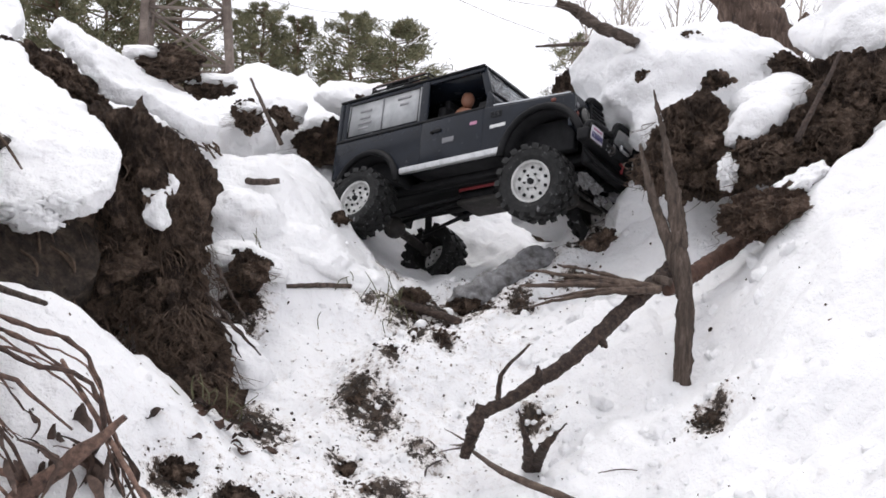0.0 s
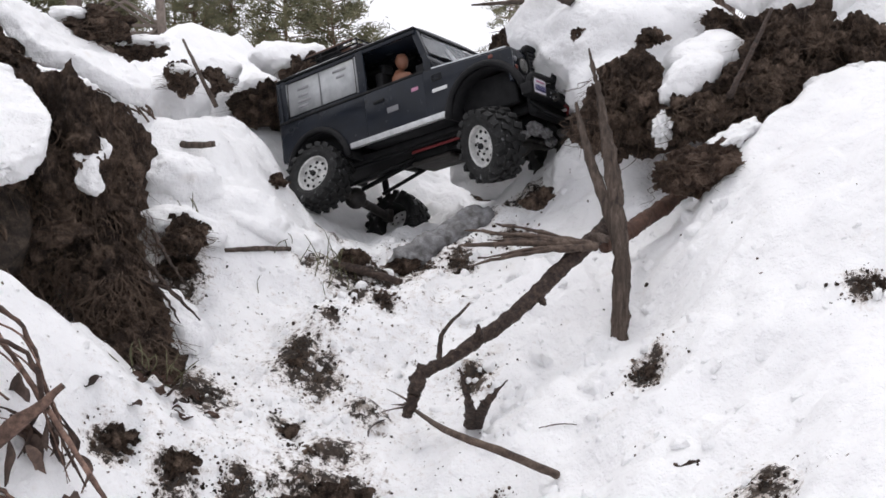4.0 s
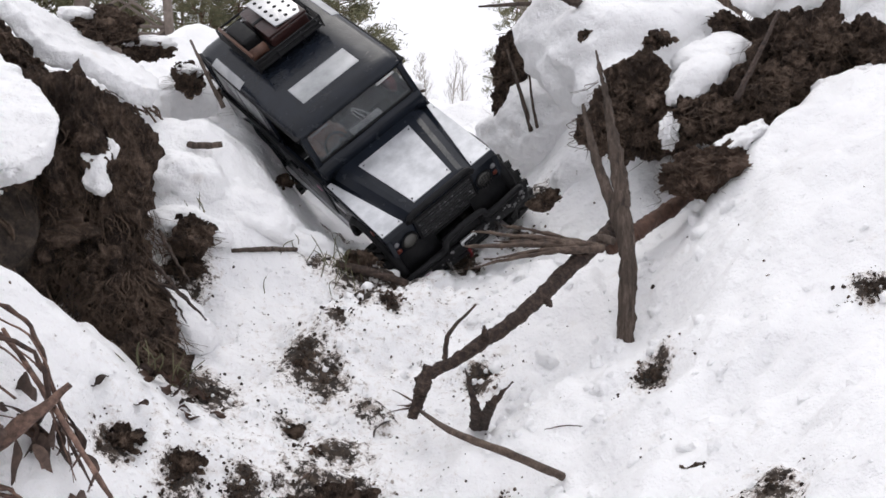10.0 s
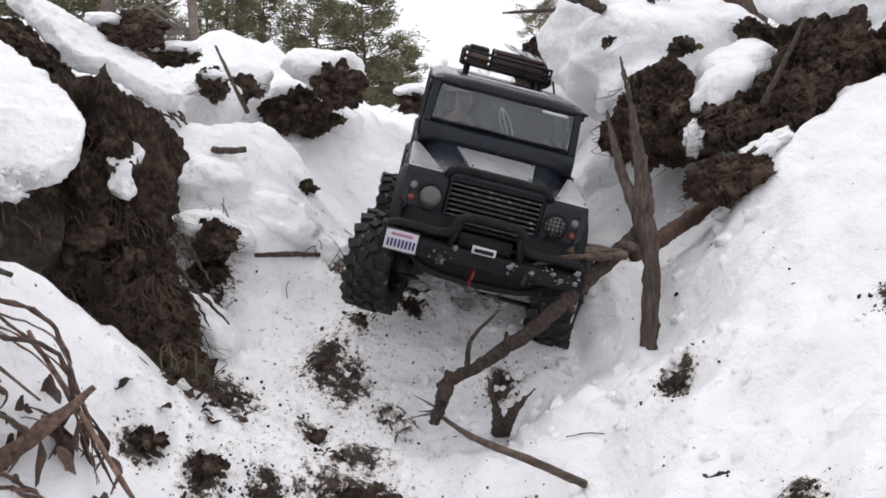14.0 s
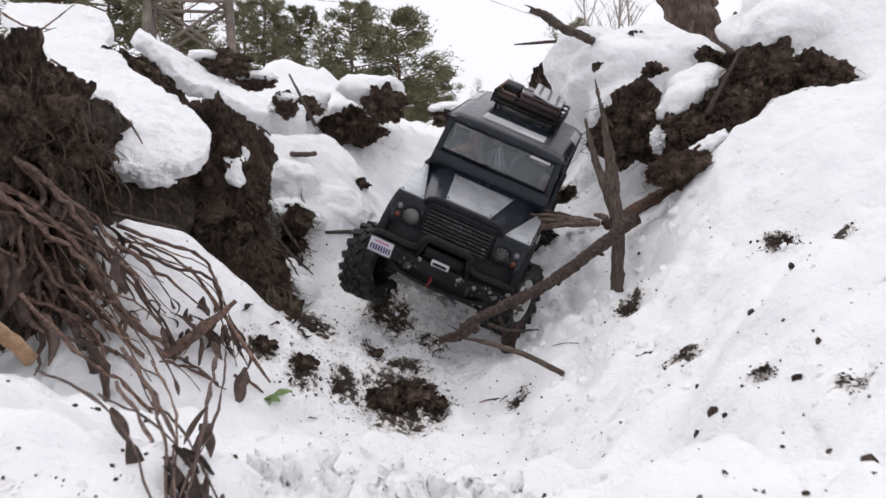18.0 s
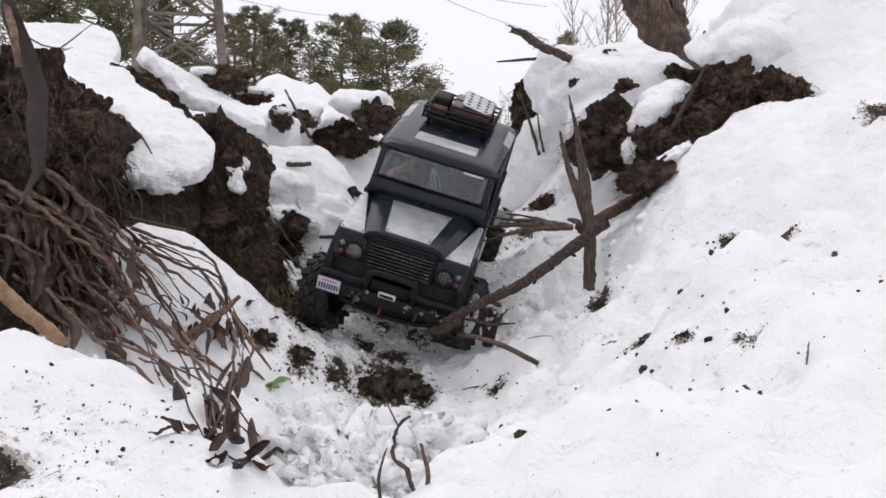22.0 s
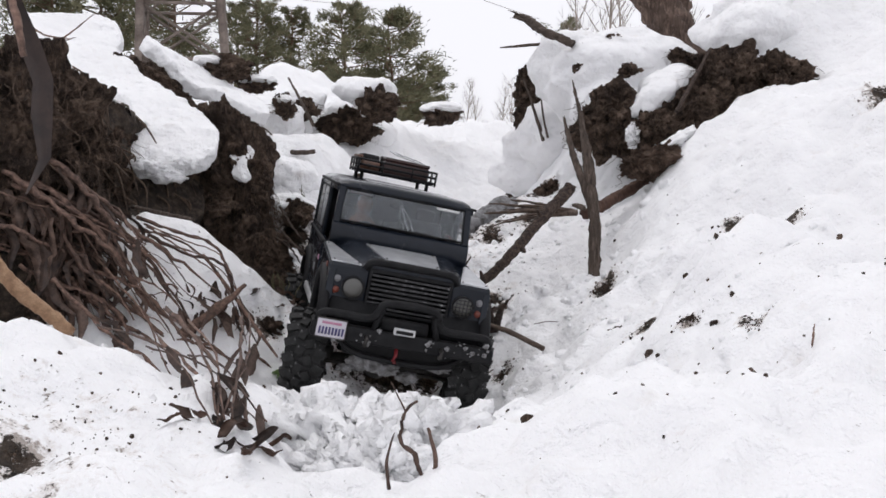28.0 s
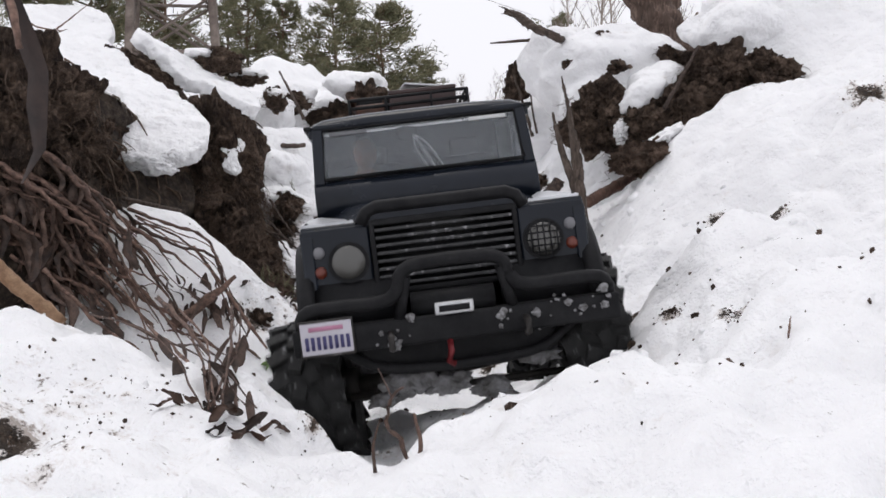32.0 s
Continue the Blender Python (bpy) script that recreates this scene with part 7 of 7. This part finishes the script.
TRUCK_ROWS = [
    (0, 0.034, 1.969, 0.268, 11.2, -20.5, -129.3),
    (0.5, 0.042, 1.974, 0.261, 8.9, -12.9, -127.9),
    (1, 0.035, 1.984, 0.260, 8.1, -12.5, -128.3),
    (1.5, -0.002, 1.979, 0.250, 5.0, -14.9, -130.8),
    (2, -0.019, 1.977, 0.249, -0.3, -7.1, -130.6),
    (2.5, -0.027, 1.988, 0.247, -1.5, -8.7, -130.8),
    (3, -0.011, 2.016, 0.259, 0.7, -8.6, -128.1),
    (3.5, 0.061, 2.026, 0.267, 15.5, -13.4, -127.7),
    (5.5, 0.079, 1.931, 0.273, 13.3, 5.2, -136.9),
    (6, 0.071, 1.919, 0.269, 10.3, 8.3, -140.6),
    (6.5, 0.068, 1.956, 0.242, -1.9, 20.6, -149.1),
    (7, 0.057, 1.926, 0.236, -3.2, 20.3, -151.4),
    (7.5, 0.054, 1.914, 0.236, -0.8, 16.4, -152.7),
    (8, 0.050, 1.915, 0.230, -3.4, 22.0, -157.3),
    (8.5, 0.036, 1.934, 0.231, -7.9, 24.9, -160.8),
    (9, 0.032, 1.947, 0.239, -10.5, 29.3, -161.5),
    (9.5, -0.015, 1.978, 0.272, -35.9, 37.6, -166.0),
    (10, -0.011, 1.983, 0.273, -33.1, 37.9, -163.3),
    (10.5, 0.019, 1.964, 0.245, -21.1, 27.0, -170.2),
    (11, 0.005, 1.892, 0.208, -5.6, 10.3, -172.4),
    (11.5, 0.006, 1.855, 0.199, -5.2, 4.7, -179.8),
    (12, 0.015, 1.809, 0.191, 2.4, 6.6, -177.6),
    (12.5, 0.019, 1.775, 0.195, -3.0, 8.6, -170.2),
    (13, 0.027, 1.724, 0.210, 9.0, 11.9, -167.7),
    (13.5, 0.024, 1.682, 0.188, -1.4, -12.5, -178.5),
    (14, 0.026, 1.663, 0.193, -5.8, -13.3, -179.4),
    (14.5, -0.007, 1.610, 0.161, -13.9, -20.0, 173.2),
    (16.5, -0.040, 1.574, 0.149, -16.8, -10.4, 177.8),
    (17, -0.020, 1.585, 0.156, -17.2, -6.3, 175.9),
    (17.5, -0.008, 1.613, 0.173, -7.4, -20.5, 170.4),
    (18, -0.016, 1.595, 0.167, -11.0, -23.3, 172.8),
    (18.5, -0.048, 1.546, 0.151, -17.3, -12.1, 175.3),
    (19, -0.052, 1.538, 0.153, -17.3, -13.4, 176.3),
    (19.5, -0.046, 1.558, 0.151, -18.4, -10.2, 175.3),
    (20, -0.044, 1.562, 0.152, -18.5, -8.7, 176.0),
    (20.5, -0.022, 1.601, 0.170, -12.8, -17.0, 176.7),
    (21, -0.021, 1.604, 0.171, -12.2, -25.0, 175.0),
    (21.5, -0.053, 1.540, 0.150, -18.6, -11.6, 174.7),
    (22, -0.061, 1.543, 0.153, -16.5, -17.0, 175.3),
    (22.5, -0.067, 1.536, 0.160, -15.9, -23.3, 176.4),
    (23, -0.056, 1.527, 0.151, -16.5, -15.6, 174.5),
    (23.5, -0.047, 1.532, 0.149, -17.8, -9.4, 171.6),
    (24, -0.052, 1.550, 0.157, -17.5, -12.1, 172.3),
    (24.5, -0.029, 1.590, 0.168, -16.4, -11.3, 172.1),
    (25, -0.014, 1.636, 0.182, -8.0, -25.6, 169.9),
    (25.5, -0.015, 1.636, 0.181, -13.1, -25.6, 171.0),
    (27.5, -0.126, 1.386, 0.086, -8.9, -17.3, 172.4),
    (28, -0.105, 1.280, 0.068, -0.9, -12.1, -169.6),
    (28.5, -0.090, 1.242, 0.069, 4.2, -11.8, -170.2),
    (29, -0.068, 1.169, 0.073, 9.8, -13.2, -173.6),
    (29.5, -0.039, 1.102, 0.080, 8.7, -8.7, -168.2),
    (30, -0.010, 1.062, 0.093, 8.4, -1.3, -163.9),
    (30.5, 0.017, 1.007, 0.105, 8.0, 4.5, -163.0),
    (31, 0.009, 0.941, 0.118, 8.1, -1.9, -174.4),
    (31.5, 0.006, 0.894, 0.130, 7.3, 1.2, -177.4),
    (32, 0.013, 0.798, 0.135, 5.2, 6.6, -176.3),
]


def motions():
    walk(truck, [(t, pose(*p)) for t, *p in TRUCK_ROWS])
    spin = 0.0
    last = None
    rows = {w: [] for w, _, _ in WHEELS}
    axle = {a: [] for a, _ in AXLES}
    for t, *p in TRUCK_ROWS:
        m = pose(*p)
        if last is not None:
            f = (m.to_3x3() @ Vector((0, 1, 0))).dot(m.translation - last)
            spin -= math.degrees(f / 0.05)
        last = m.translation.copy()
        steer = float(np.interp(t, STEER_T, STEER_A))
        for i in (0, 2):
            left, right = (float(np.interp(t, TRAVEL_T, TRAVEL[k])) for k in (i, i + 1))
            y, mid, lean = WHEELS[i][2], (left + right) / 2, -math.degrees(math.atan2(left - right, 0.18))
            axle[AXLES[i // 2][0]].append((t, pose(0, y, mid, 0, lean, 0)))
            for k, z in ((i, left), (i + 1, right)):
                w, sx, y = WHEELS[k]
                rows[w].append((t, pose(sx * 0.090, y, z, 0, lean, steer if y > 0 else 0) @ pose(0, 0, 0, spin, 0, 0)))
    for w, r in rows.items():
        walk(w, r)
    for a, r in axle.items():
        walk(a, r)
    for k, (ob, x, y, z) in enumerate(BLOCKS):
        t0 = 30.9 + 0.12 * k
        walk(ob, [(0.0, pose(x, y, z)), (t0, pose(x, y, z)), (t0 + 0.35, pose(x, y + 0.010, z - 0.016, -14, 5, 0)), (32.0, pose(x, y + 0.025, z - 0.060, -35, 10, 0))])
    rest = Matrix.Translation(BRANCH_FOOT)
    shoved = Matrix.Translation((0.003, 1.288, 0.162)) @ pose(0, 0, 0, 0, 2, 11)
    rolled = shoved @ Matrix.Rotation(radians(85), 4, Vector((0.84, 0.38, 0.39)))
    lifted = Matrix.Translation(BRANCH_LIFT[0]) @ pose(0, 0, 0, *BRANCH_LIFT[1])
    walk(branch, [(0.0, rest), (14.1, rest), (15.2, rolled), (25.5, rolled), (27.2, lifted), (32.0, lifted)])


# height of each wheel's hub in the truck: front +x, front -x, rear +x, rear -x
TRAVEL_T = (0.0, 1.0, 2.0, 3.5, 5.5, 6.0, 7.0, 8.0, 9.0, 10.0, 12.0, 13.0, 14.0, 17.0, 18.0, 19.5, 21.0, 23.5, 25.0, 27.5, 29.0, 30.0, 31.0, 32.0)
TRAVEL = ((0.038, 0.043, 0.039, 0.036, 0.040, 0.040, 0.052, 0.041, 0.047, 0.050, 0.064, 0.072, 0.056, 0.052, 0.045, 0.052, 0.047, 0.054, 0.039, 0.052, 0.052, 0.054, 0.051, 0.054),
          (0.062, 0.060, 0.062, 0.064, 0.064, 0.062, 0.052, 0.060, 0.056, 0.052, 0.064, 0.045, 0.064, 0.077, 0.078, 0.078, 0.080, 0.080, 0.077, 0.056, 0.060, 0.068, 0.074, 0.072),
          (0.060, 0.069, 0.080, 0.074, 0.046, 0.045, 0.062, 0.078, 0.064, 0.050, 0.052, 0.052, 0.052, 0.052, 0.058, 0.052, 0.058, 0.052, 0.060, 0.052, 0.052, 0.052, 0.052, 0.052),
          (0.034, 0.022, 0.011, 0.014, 0.020, 0.020, 0.040, 0.030, 0.042, 0.050, 0.052, 0.052, 0.052, 0.052, 0.046, 0.052, 0.046, 0.052, 0.044, 0.052, 0.052, 0.052, 0.052, 0.052))
STEER_T = (0.0, 2.2, 3.0, 5.5, 6.0, 6.5, 7.5, 8.0, 9.2, 10.5, 12.0, 13.5, 14.0, 14.5, 17.0, 18.0, 20.0, 21.0, 23.0, 25.0, 28.0, 30.0, 32.0)
STEER_A = (5, 3, -22, -30, -32, -25, -24, 16, 18, 0, -4, -8, -16, -20, -8, -16, -6, -16, -12, -13, -8, -14, -4)
BRANCH_LIFT = ((-0.010, 1.362, 0.143), (0, -8, 0))
motions()
